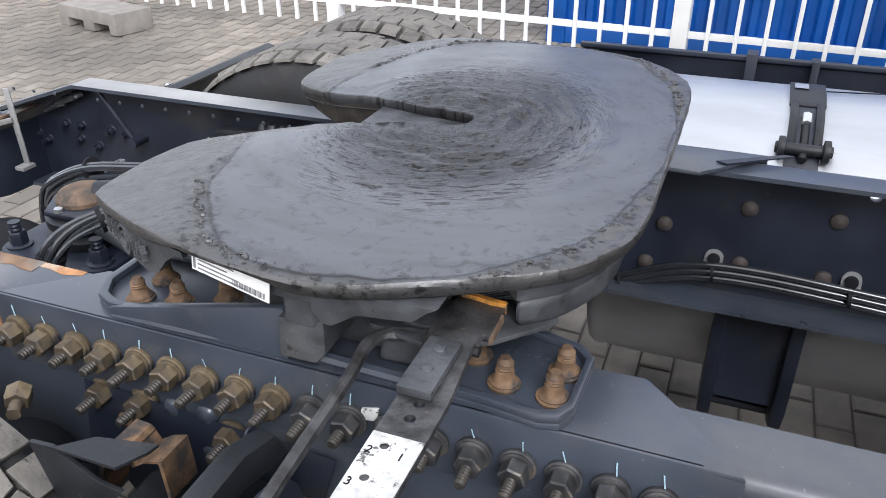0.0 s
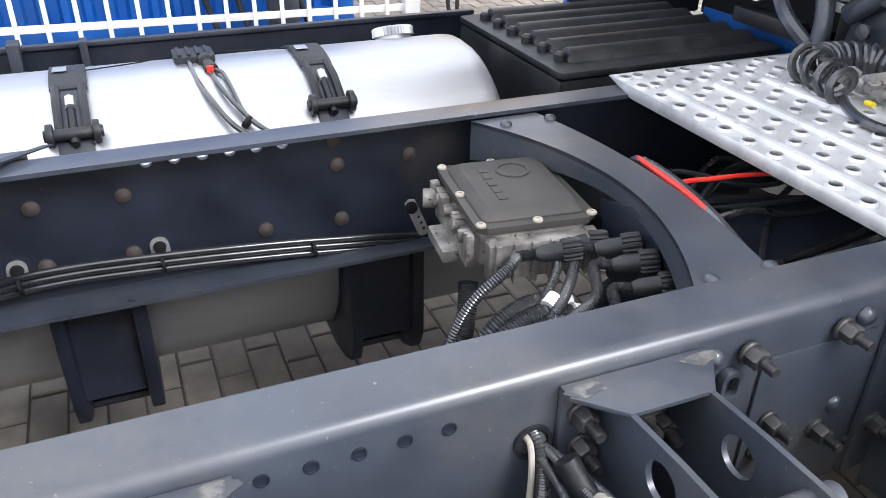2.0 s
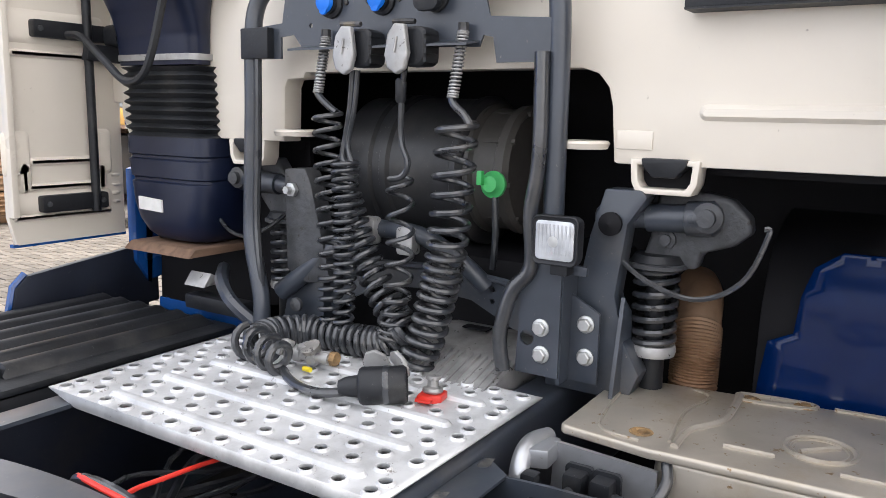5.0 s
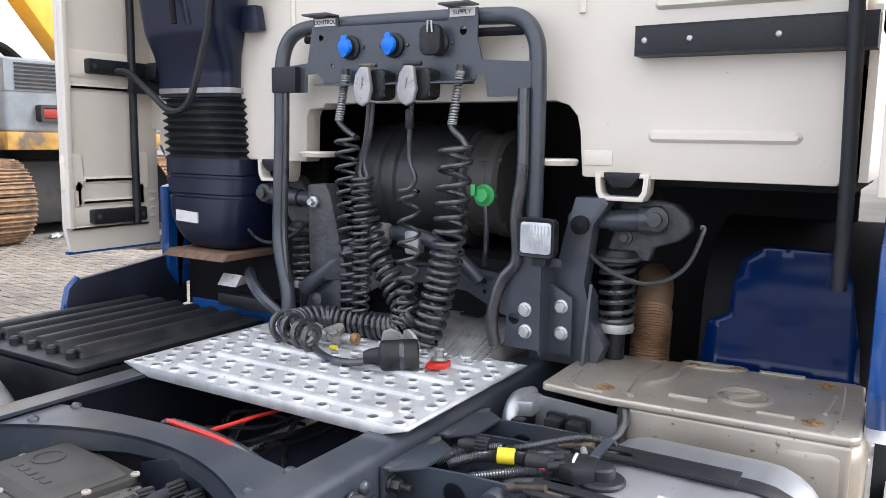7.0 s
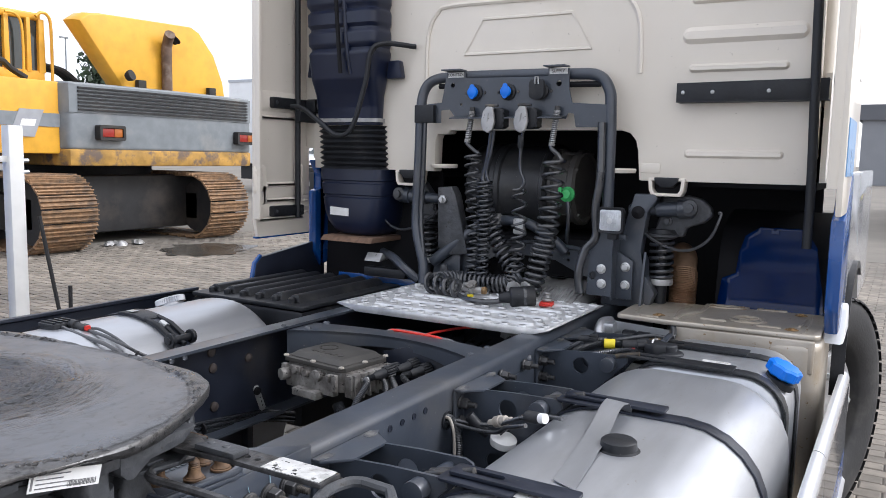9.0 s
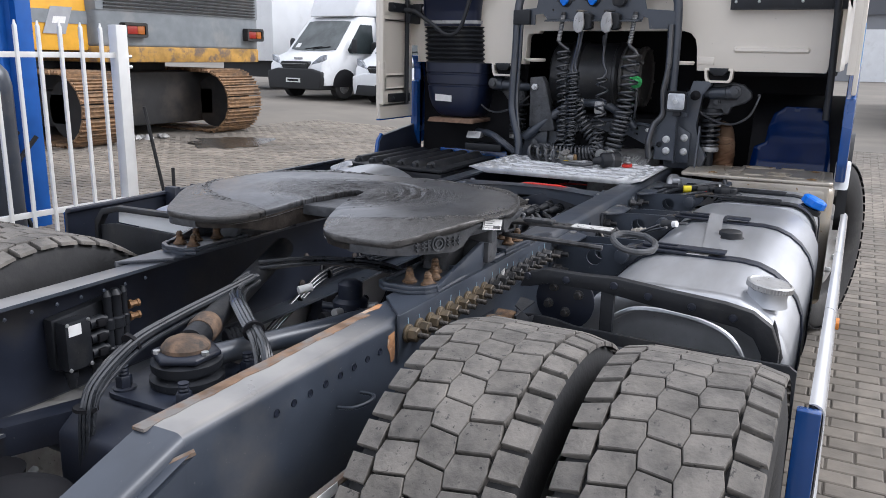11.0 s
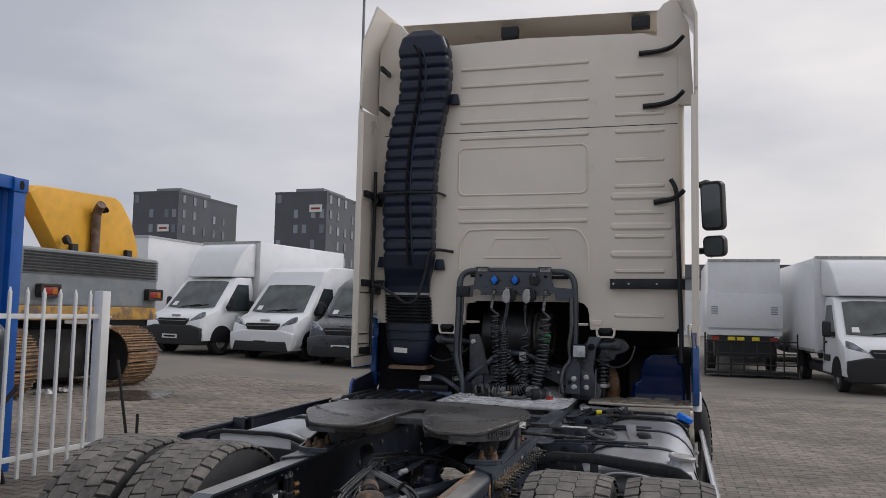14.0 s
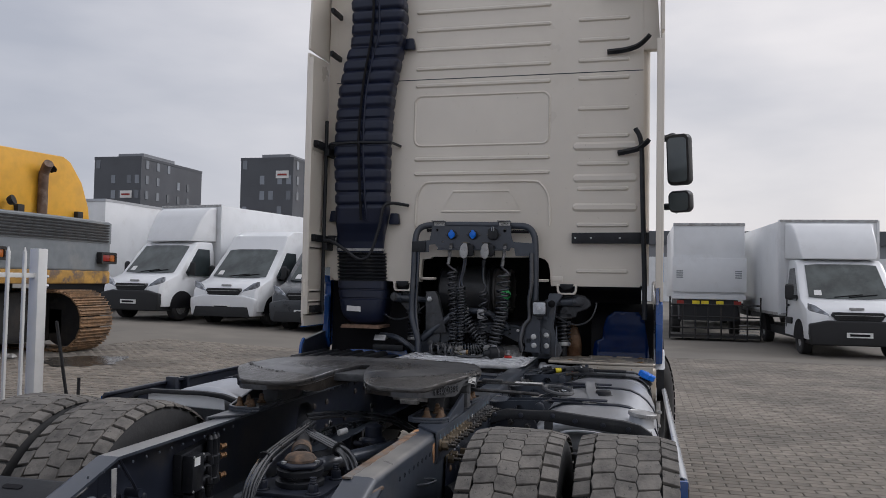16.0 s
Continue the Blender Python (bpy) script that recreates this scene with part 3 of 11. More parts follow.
for x, z in ((0.649, 0.867), (0.653, 0.737), (0.812, 0.868), (0.644, 0.922), (0.058, 0.868), (0.059, 0.741), (0.221, 0.868), (0.219, 0.739), (-0.101, 0.806), (-0.13, 0.71), (0.486, 0.741), (-1.35, 0.78), (-1.1, 0.8)):
    piece("rivet", rivet_me if x > -0.3 else rivet_dark, rails[1], rot_to((x, RO - WT - 0.0055, z), (0, -1, 0)))
pip_me = mesh_of("flange_rivet", G().lathe([(0.0045, 0), (0.0045, 0.002), (0.0001, 0.003)], n=10), "frame")
for k in range(13):
    piece("flange_rivet", pip_me, rails[1], rot_to((-1.75 + 0.068 * k, RO - FW + 0.004, RT - 0.02), (0, -1, 0)))

# sub-frame angle plates on both rails under the fifth wheel, cut off slantwise at their ends
for side in (1, -1):
    o = FACE[side] + 0.001
    g = G()
    g.prism([(-0.935, 0.9745), (0.03, 0.9745), (0.073, 0.9675), (0.073, 0.872), (-0.935, 0.862)], "y", side * o, side * (o + 0.008))
    top = [(-0.935, side * (o + 0.0078)), (-0.82, side * (o - 0.098)), (-0.045, side * (o - 0.122)), (-0.012, side * (o - 0.09)), (0.0725, side * (o + 0.0078))]
    g.prism(top, "z", 0.9655, 0.9745)
    part("subframe_angle", g, "frame", truck, "dark grey painted steel angle bolted along the rail", bevel=0.003)


def collar_nut(h):
    """A long hexagon nut on a thick turned collar."""
    g = G().lathe([(0.0215, 0), (0.0222, 0.002), (0.0222, 0.0055), (0.0195, 0.0065), (0.0195, 0.0085), (0.0175, 0.0095)], n=24)
    g.lathe([(0.0150, 0.009), (0.0172, 0.0105), (0.0172, h - 0.002), (0.0150, h), (0.0070, h)], n=6)
    return g


def thread(z0, z1, r):
    """A threaded stud's end along +z."""
    k = int((z1 - z0) / 0.0022)
    pr_ = [(r * (1.0 if i % 2 else 0.80), z0 + (z1 - z0) * i / k) for i in range(k + 1)]
    return G().lathe(pr_ + [(r * 0.72, z1 + 0.002), (0.0001, z1 + 0.002)], n=12)


nut_me = mesh_of("flange_nut", collar_nut(0.031), "nut")
nut_grey = mesh_of("flange_nut", collar_nut(0.031), "nut_dark")
stud_me = mesh_of("stud_end", thread(0.030, 0.050, 0.0074), "stud")
stud_long = mesh_of("stud_end", thread(0.030, 0.057, 0.0074), "stud")
chalk_me = mesh_of("chalk_tick", G().tube([(0, 0, 0), (0.0005, 0.0, 0.009), (0.0012, 0.0, 0.016)], 0.0008, 5), "palechalk")
rnd = random.Random(4)
for side in (-1, 1):
    for k in range(18):
        x = -0.899 + 0.0526 * k
        at_ = rot_to((x, side * (FACE[side] + 0.0092), 0.922 - 0.0004 * k), (0, side, 0), rnd.uniform(0, 60)) @ pose(0, 0, 0, rnd.uniform(-1.5, 1.5), rnd.uniform(-1.5, 1.5), 0)
        piece("flange_nut", nut_me if k < 9 else nut_grey, truck, at_)
        piece("stud_end", stud_long if rnd.random() < 0.4 else stud_me, truck, at_)
        if side < 0:
            piece("chalk_tick", chalk_me, truck, pose(x + 0.002 + rnd.uniform(-0.002, 0.003), -FACE[-1] - 0.0118, 0.9435 - 0.0004 * k, 0, rnd.uniform(-22, 12), 0) @ Matrix.Scale(rnd.uniform(0.7, 1.15), 4))
for x, z in ((-0.77, 0.846), (-0.701, 0.846), (-0.56, 0.829), (-0.555, 0.77), (-0.457, 0.744)):
    at_ = rot_to((x, -FACE[-1] - 0.001, z), (0, -1, 0), rnd.uniform(0, 60))
    piece("flange_nut", nut_me, truck, at_)
    piece("stud_end", stud_long, truck, at_)
dome_me = mesh_of("dome_bolt", G().lathe([(0.021, 0), (0.02, 0.008), (0.013, 0.015), (0.0001, 0.017)], n=18), "frame")
for x, z in ((-0.653, 0.848), (-0.597, 0.852), (-0.652, 0.785), (-0.599, 0.787), (-0.655, 0.719), (-0.596, 0.723), (-0.343, 0.77), (-0.26, 0.765), (-0.187, 0.77)):
    piece("dome_bolt", dome_me, truck, rot_to((x, -FACE[-1] - 0.001, z), (0, -1, 0)) @ Matrix.Scale(0.8, 4))
piece("dome_bolt", mesh_of("dome_bolt", G().lathe([(0.017, 0), (0.016, 0.008), (0.009, 0.014), (0.0001, 0.016)], n=16), "rust"), truck, rot_to((-0.74, -FACE[-1] - 0.001, 0.803), (0, -1, 0)))

rs_ = random.Random(31)
part("white_tag", G().prism([(-0.362, 0.922), (-0.357, 0.940), (-0.334, 0.946), (-0.338, 0.926)], "y", -0.4505, -0.4468), "dirty_label", truck, "small dirty white plastic tag", bevel=0.001)
mark = [(-0.968, 0.935), (-0.942, 0.938), (-0.940, 0.90), (-0.943, 0.872), (-0.958, 0.868), (-0.962, 0.89), (-0.973, 0.91)]
part("rust_patch", G().prism(mark, "y", -FACE[-1] - 0.0009, -FACE[-1]), "rail_rust", rails[-1], "flaking patch of rust")
edge_ = [(-1.58 + 0.03 * k, -0.352 - 0.012 * rs_.random() - 0.006 * (k % 5 == 0)) for k in range(25)]
part("rust_edge", G().prism([(-0.86, -0.3446)] + edge_[::-1] + [(-1.58, -0.3446)], "z", RT - 0.001, RT + 0.0008), "rail_rust", rails[-1], "rusty inner edge of the rail's top")
part("rust_edge", G().box(-1.58, -0.86, -0.3452, -0.3440, RT - 0.012, RT + 0.0008), "rail_rust", rails[-1])

# ---- fifth wheel ----
PT = 1.139


def fw_outline():
    side = [(-0.076, 0.0), (-0.077, 0.20), (-0.083, 0.29), (-0.102, 0.345), (-0.135, 0.398), (-0.20, 0.447), (-0.27, 0.484), (-0.35, 0.51), (-0.44, 0.518), (-0.54, 0.506), (-0.60, 0.49), (-0.67, 0.458), (-0.735, 0.420), (-0.78, 0.392), (-0.80, 0.372), (-0.81, 0.34), (-0.814, 0.26), (-0.806, 0.205), (-0.79, 0.165), (-0.755, 0.137), (-0.70, 0.108), (-0.62, 0.080), (-0.53, 0.055), (-0.46, 0.040), (-0.415, 0.034), (-0.392, 0.024), (-0.384, 0.0)]
    fine = [tuple(p) for p in smoothline([(x, y, 0) for x, y in side], 3)]
    a = [(p[0], p[1]) for p in fine]
    return a + [(x, -y) for x, y in reversed(a[1:-1])]


def slot_gap(x, y):
    """Distance from the slot's axis beyond its half width at x."""
    w = 0.034 + 0.10 * max(0.0, (-0.42 - x) / 0.36) ** 1.15
    return abs(y) - w


def rubbed(x, y):
    """1 along the edge of the area that the trailer's plate has rubbed."""
    return ((abs(x + 0.39) / 0.31) ** 2.3 + (abs(y) / 0.505) ** 2.3) ** (1 / 2.3)


def fw_z(x, y):
    z = PT
    if x < -0.575:
        z -= (-0.575 - x) ** 1.3 * 0.21
    if abs(y) > 0.47:
        z -= (abs(y) - 0.47) ** 2 * 3.0
    # the slot's lips are rounded off towards its mouth
    if x < -0.40:
        lip = max(0.0, 1.0 - max(0.0, slot_gap(x, y)) / 0.05)
        z -= 0.007 * lip * lip * min(1.0, (-0.40 - x) / 0.25)
    d = math.hypot(x + 0.41, y)
    a = math.atan2(y, x + 0.41)
    z += 0.0009 * noise.noise((x * 11, y * 11, 0.3))
    # arcs scored into the grease round the lock
    ringed = max(0.0, min(1.0, (0.27 - d) / 0.05)) * min(1.0, d / 0.06)
    z += 0.0080 * ringed * noise.noise((d * 55, a * 2.2, 4)) * (0.6 + noise.noise((x * 8, y * 8, 1)))
    # the scraped-off ridge of grease that runs round the rubbed area
    e = rubbed(x, y) + 0.012 * noise.noise((x * 6, y * 6, 7))
    if x > -0.70:
        paste = math.exp(-((e - 1.024) / 0.024) ** 2)
        z += 0.0060 * paste * max(0.0, 0.25 + noise.noise((x * 30, y * 30, 2)) + 0.4 * noise.noise((x * 9, y * 9, 3)))
        z -= 0.0032 * math.exp(-((e - 0.998) / 0.006) ** 2) * max(0.0, 0.35 + noise.noise((x * 14, y * 14, 9)))
    # dried film of grease beyond it
    if e > 1.0:
        z += 0.0009 * noise.noise((x * 42, y * 42, 6)) + 0.0005 * noise.noise((x * 120, y * 120, 8))
    return z


fwo = fw_outline()
pts = [Vector(p) for p in fwo]
nb = len(pts)
for i in range(-126, -10):
    for j in range(-81, 82):
        x, y = i * 0.0065 + 0.0021 * (j % 2), j * 0.0065
        if in_poly(x, y, fwo) and min((x - q[0]) ** 2 + (y - q[1]) ** 2 for q in fwo) > 0.0045 ** 2:
            pts.append(Vector((x, y)))
cv, ce, cf, _, _, _ = geo.delaunay_2d_cdt(pts, [(i, (i + 1) % nb) for i in range(nb)], [], 1, 1e-6)
g = G()
g.add([(p[0], p[1], fw_z(p[0], p[1])) for p in cv], cf)
n = len(fwo)
ring = [[(x, y, fw_z(x, y)) for x, y in fwo]]
cx, cy = -0.47, 0.0
for k, (dz, shrink) in enumerate(((-0.0015, 0.0014), (-0.006, 0.0022), (-0.015, 0.0012), (-0.021, -0.003), (-0.024, -0.03))):
    row = []
    for i, (x, y) in enumerate(fwo):
        a, b = fwo[i - 1], fwo[(i + 1) % n]
        t = Vector((b[0] - a[0], b[1] - a[1])).normalized()
        nx, ny = t.y, -t.x
        thin = 1.0 - 0.62 * max(0.0, 1.0 - (abs(x + 0.515) / 0.095) ** 4) if abs(y) > 0.3 else 1.0
        lump = 0.0022 * noise.noise((x * 38, y * 38, k * 0.6)) if abs(y) > 0.2 or x > -0.2 else 0.0
        row.append((x + nx * (shrink + lump), y + ny * (shrink + lump), fw_z(x, y) + dz * thin + lump))
    ring.append(row)
vs = [p for r in ring for p in r]
g.add(vs, [(j * n + i, j * n + (i + 1) % n, (j + 1) * n + (i + 1) % n, (j + 1) * n + i) for j in range(len(ring) - 1) for i in range(n)])
# underside
g.add([(p[0] * 0.97 + cx * 0.03, p[1] * 0.96, fw_z(p[0], p[1]) - 0.024) for p in cv], [tuple(reversed(q)) for q in cf])

grease = bpy.data.materials.new("greasy_steel_plate")
grease.use_nodes = True
gn, gl = grease.node_tree.nodes, grease.node_tree.links
gb = gn["Principled BSDF"]
gtc = gn.new("ShaderNodeTexCoord")
gsub = gn.new("ShaderNodeVectorMath")
gsub.operation = "MULTIPLY_ADD"
gsub.inputs[1].default_value = (1 / 0.31, 1 / 0.505, 0)
gsub.inputs[2].default_value = (0.39 / 0.31, 0, 0)
gl.new(gtc.outputs["Object"], gsub.inputs[0])
gabs = gn.new("ShaderNodeVectorMath")
gabs.operation = "ABSOLUTE"
gl.new(gsub.outputs[0], gabs.inputs[0])
gcut = gn.new("ShaderNodeSeparateXYZ")
gl.new(gabs.outputs[0], gcut.inputs[0])
gpow = []
for k in "XY":
    q = gn.new("ShaderNodeMath")
    q.operation = "POWER"
    q.inputs[1].default_value = 2.3
    gl.new(gcut.outputs[k], q.inputs[0])
    gpow.append(q)
gsum = gn.new("ShaderNodeMath")
gl.new(gpow[0].outputs[0], gsum.inputs[0])
gl.new(gpow[1].outputs[0], gsum.inputs[1])
glen = gn.new("ShaderNodeMath")
glen.operation = "POWER"
glen.inputs[1].default_value = 1 / 2.3
gl.new(gsum.outputs[0], glen.inputs[0])
gno = gn.new("ShaderNodeTexNoise")
gno.inputs["Scale"].default_value, gno.inputs["Detail"].default_value = 9, 8
gl.new(gtc.outputs["Object"], gno.inputs["Vector"])
gadd = gn.new("ShaderNodeMath")
gadd.operation = "MULTIPLY_ADD"
gadd.inputs[1].default_value = 0.09
gl.new(gno.outputs["Fac"], gadd.inputs[0])
gl.new(glen.outputs["Value"], gadd.inputs[2])
gr = gn.new("ShaderNodeValToRGB")
els = gr.color_ramp.elements
els[0].position, els[0].color = 0.0, (0.052, 0.052, 0.055, 1)
els[1].position, els[1].color = 1.0, (0.120, 0.117, 0.115, 1)
for p, c in ((0.30, (0.055, 0.055, 0.059)), (0.50, (0.07, 0.072, 0.078)), (0.60, (0.142, 0.146, 0.156)), (0.958, (0.134, 0.137, 0.146)), (0.966, (0.024, 0.023, 0.023)), (0.974, (0.110, 0.111, 0.114))):
    e = els.new(p)
    e.color = (*c, 1)
gscale = gn.new("ShaderNodeMath")
gscale.operation = "MULTIPLY"
gscale.inputs[1].default_value = 0.927
gl.new(gadd.outputs[0], gscale.inputs[0])
gl.new(gscale.outputs[0], gr.inputs["Fac"])
gst = gn.new("ShaderNodeTexNoise")
gst.inputs["Scale"].default_value, gst.inputs["Detail"].default_value, gst.inputs["Distortion"].default_value = 34, 10, 1.8
gl.new(gtc.outputs["Object"], gst.inputs["Vector"])
gsr = gn.new("ShaderNodeMapRange")
gsr.inputs["From Min"].default_value, gsr.inputs["From Max"].default_value = 0.56, 0.68
gl.new(gst.outputs["Fac"], gsr.inputs["Value"])
gmx = gn.new("ShaderNodeMixRGB")
gmx.inputs[2].default_value = (0.032, 0.03, 0.028, 1)
gsm = gn.new("ShaderNodeMath")
gsm.operation = "MULTIPLY"
gsm.inputs[1].default_value = 0.4
gl.new(gsr.outputs[0], gsm.inputs[0])
gl.new(gsm.outputs[0], gmx.inputs[0])
gl.new(gr.outputs["Color"], gmx.inputs[1])
grr = gn.new("ShaderNodeMapRange")
grr.inputs["To Min"].default_value, grr.inputs["To Max"].default_value = 0.16, 0.50
gl.new(gno.outputs["Fac"], grr.inputs["Value"])
gl.new(grr.outputs[0], gb.inputs["Roughness"])
gb.inputs["Metallic"].default_value = 0.7
# smears and black strings of grease dragged round the lock, along arcs
gsep = gn.new("ShaderNodeSeparateXYZ")
gmap = gn.new("ShaderNodeMapping")
gmap.inputs["Location"].default_value = (0.41, 0, 0)
gl.new(gtc.outputs["Object"], gmap.inputs["Vector"])
gl.new(gmap.outputs["Vector"], gsep.inputs[0])
gflat = gn.new("ShaderNodeVectorMath")
gflat.operation = "MULTIPLY"
gflat.inputs[1].default_value = (1, 1, 0)
gl.new(gmap.outputs["Vector"], gflat.inputs[0])
grad = gn.new("ShaderNodeVectorMath")
grad.operation = "LENGTH"
gl.new(gflat.outputs[0], grad.inputs[0])
gatan = gn.new("ShaderNodeMath")
gatan.operation = "ARCTAN2"
gl.new(gsep.outputs["Y"], gatan.inputs[0])
gl.new(gsep.outputs["X"], gatan.inputs[1])


def arcs(fine, along, detail, distortion):
    c = gn.new("ShaderNodeCombineXYZ")
    for k, (src, f) in enumerate(((grad.outputs["Value"], fine), (gatan.outputs[0], along))):
        q = gn.new("ShaderNodeMath")
        q.operation = "MULTIPLY"
        q.inputs[1].default_value = f
        gl.new(src, q.inputs[0])
        gl.new(q.outputs[0], c.inputs[k])
    t = gn.new("ShaderNodeTexNoise")
    t.inputs["Scale"].default_value, t.inputs["Detail"].default_value, t.inputs["Distortion"].default_value = 1.0, detail, distortion
    gl.new(c.outputs[0], t.inputs["Vector"])
    return t


def between(src, a, b, lo=0.0, hi=1.0):
    r = gn.new("ShaderNodeMapRange")
    for k, v in (("From Min", a), ("From Max", b), ("To Min", lo), ("To Max", hi)):
        r.inputs[k].default_value = v
    gl.new(src, r.inputs["Value"])
    return r.outputs[0]


def times(a, b):
    q = gn.new("ShaderNodeMath")
    q.operation = "MULTIPLY"
    gl.new(a, q.inputs[0])
    gl.new(b, q.inputs[1])
    return q.outputs[0]


def blend(under, fac, colour):
    q = gn.new("ShaderNodeMixRGB")
    q.inputs[2].default_value = (*colour, 1)
    gl.new(fac, q.inputs[0])
    gl.new(under, q.inputs[1])
    return q.outputs["Color"]


fleck = arcs(150, 9, 6, 0.9)
smear = arcs(34, 2.2, 5, 0.6)
centre = between(gadd.outputs[0], 0.62, 0.78, 1.0, 0.0)
col = blend(gmx.outputs["Color"], between(smear.outputs["Fac"], 0.45, 0.75, 0.0, 0.35), (0.05, 0.047, 0.045))
col = blend(col, times(between(fleck.outputs["Fac"], 0.54, 0.60), centre), (0.014, 0.013, 0.012))
edge = between(gadd.outputs[0], 1.035, 1.075, 0.0, 0.6)
gcl = gn.new("ShaderNodeTexNoise")
gcl.inputs["Scale"].default_value, gcl.inputs["Detail"].default_value, gcl.inputs["Roughness"].default_value = 60, 6, 0.7
gl.new(gtc.outputs["Object"], gcl.inputs["Vector"])
col = blend(col, times(between(gcl.outputs["Fac"], 0.55, 0.66), edge), (0.022, 0.02, 0.018))
near_rim = times(between(gadd.outputs[0], 0.98, 1.05), between(gadd.outputs[0], 1.17, 1.09))
col = blend(col, times(between(gcl.outputs["Fac"], 0.53, 0.62), near_rim), (0.030, 0.029, 0.029))
gl.new(col, gb.inputs["Base Color"])
gbp = gn.new("ShaderNodeBump")
gbp.inputs["Strength"].default_value, gbp.inputs["Distance"].default_value = 0.8, 0.005
gl.new(times(fleck.outputs["Fac"], centre), gbp.inputs["Height"])
gbp2 = gn.new("ShaderNodeBump")
gbp2.inputs["Strength"].default_value, gbp2.inputs["Distance"].default_value = 0.5, 0.004
gl.new(times(gcl.outputs["Fac"], between(gadd.outputs[0], 0.99, 1.08, 0.12, 1.0)), gbp2.inputs["Height"])
gl.new(gbp.outputs["Normal"], gbp2.inputs["Normal"])
gl.new(gbp2.outputs["Normal"], gb.inputs["Normal"])
fifth = part("fifth_wheel", g, grease, truck, "greasy worn steel fifth wheel coupling plate with a tapered slot", smooth=32, m=pose(0, 0.025, 0))

# deep, grease-caked walls of the slot and of the horns' ends
wall = [p for p in fwo if p[0] < -0.38 and abs(p[1]) < 0.36]
for s in (1, -1):
    w_ = sorted((p for p in wall if p[1] * s >= 0), key=lambda p: (abs(p[1]) if p[0] > -0.7 else abs(p[1]) + 0.5))
    g = G()
    k = len(w_)
    top = [(x, y, fw_z(x, y) - 0.004) for x, y in w_]
    low = [(x + (0.004 if x < -0.7 else 0), y + s * 0.006, fw_z(x, y) - (0.070 if x > -0.66 else 0.070 - 0.036 * min(1.0, (-0.66 - x) / 0.12))) for x, y in w_]
    inn_ = [(x + 0.02, y + s * 0.02, z) for x, y, z in low]
    g.add(top + low + inn_, [(j * k + i, j * k + i + 1, (j + 1) * k + i + 1, (j + 1) * k + i) for j in range(2) for i in range(k - 1)])
    part("slot_wall", g, "slot_grease", fifth, "slot wall caked with brown grease", smooth=40)
# clods of grease pushed up along the rubbed edge
g = G()
rnd = random.Random(9)
for k in range(1300):
    a = rnd.uniform(-2.6, 2.6)
    inner = k % 2 == 0
    if inner:
        dd = rnd.uniform(0.07, 0.25)
        x, y = -0.41 + dd * math.cos(a), dd * math.sin(a)
        if rnd.random() < 0.35 + 0.4 * noise.noise((x * 9, y * 9, 5)):
            continue
    else:
        if noise.noise((a * 2.2, 0.4, 2)) < -0.05:
            continue
        d = 1.0 / ((abs(math.cos(a)) / 0.31) ** 2.3 + (abs(math.sin(a)) / 0.505) ** 2.3) ** (1 / 2.3) * (1.02 + rnd.gauss(0, 0.012))
        x, y = -0.39 + d * math.cos(a), d * math.sin(a)
    if x > -0.085 or x < -0.68 or slot_gap(x, y) < 0.012 or not in_poly(x, y, fwo):
        continue
    r = rnd.uniform(0.0007, 0.0012) if inner else rnd.uniform(0.0012, 0.0042) * rnd.uniform(0.4, 1)
    t = a + math.pi / 2 + rnd.gauss(0, 0.12 if inner else 0.6)
    z = fw_z(x, y)
    L = r * rnd.uniform(2, 5) if inner else r * rnd.uniform(0.9, 2.4)
    c, s_ = L * math.cos(t), L * math.sin(t)
    w = rnd.uniform(-0.4, 0.4)
    g.tube([(x - c, y - s_, z - r * 0.5), (x - 0.7 * c - w * s_, y - 0.7 * s_ + w * c, z - r * 0.25), (x, y, z - r * 0.1), (x + 0.7 * c - w * s_, y + 0.7 * s_ + w * c, z - r * 0.25), (x + c, y + s_, z - r * 0.5)], [r * 0.25, r * 0.85, r, r * 0.8, r * 0.2], 6)
tagged(part("old_grease", g, "old_grease", fifth, "black clods of old grease"), kind="stuff")

# cast body under the plate, each side: rib, foot and bolted bearing bracket
def inset(k, x0):
    """The plate's outline drawn in by k, ahead of x0."""
    out = []
    n_ = len(fwo)
    for i, (x, y) in enumerate(fwo):
        a, b = fwo[i - 1], fwo[(i + 1) % n_]
        t = Vector((b[0] - a[0], b[1] - a[1])).normalized()
        if x > x0 and slot_gap(x, y) > 0.10 or x > -0.3:
            out.append((x - t.y * k, y + t.x * k))
    return out


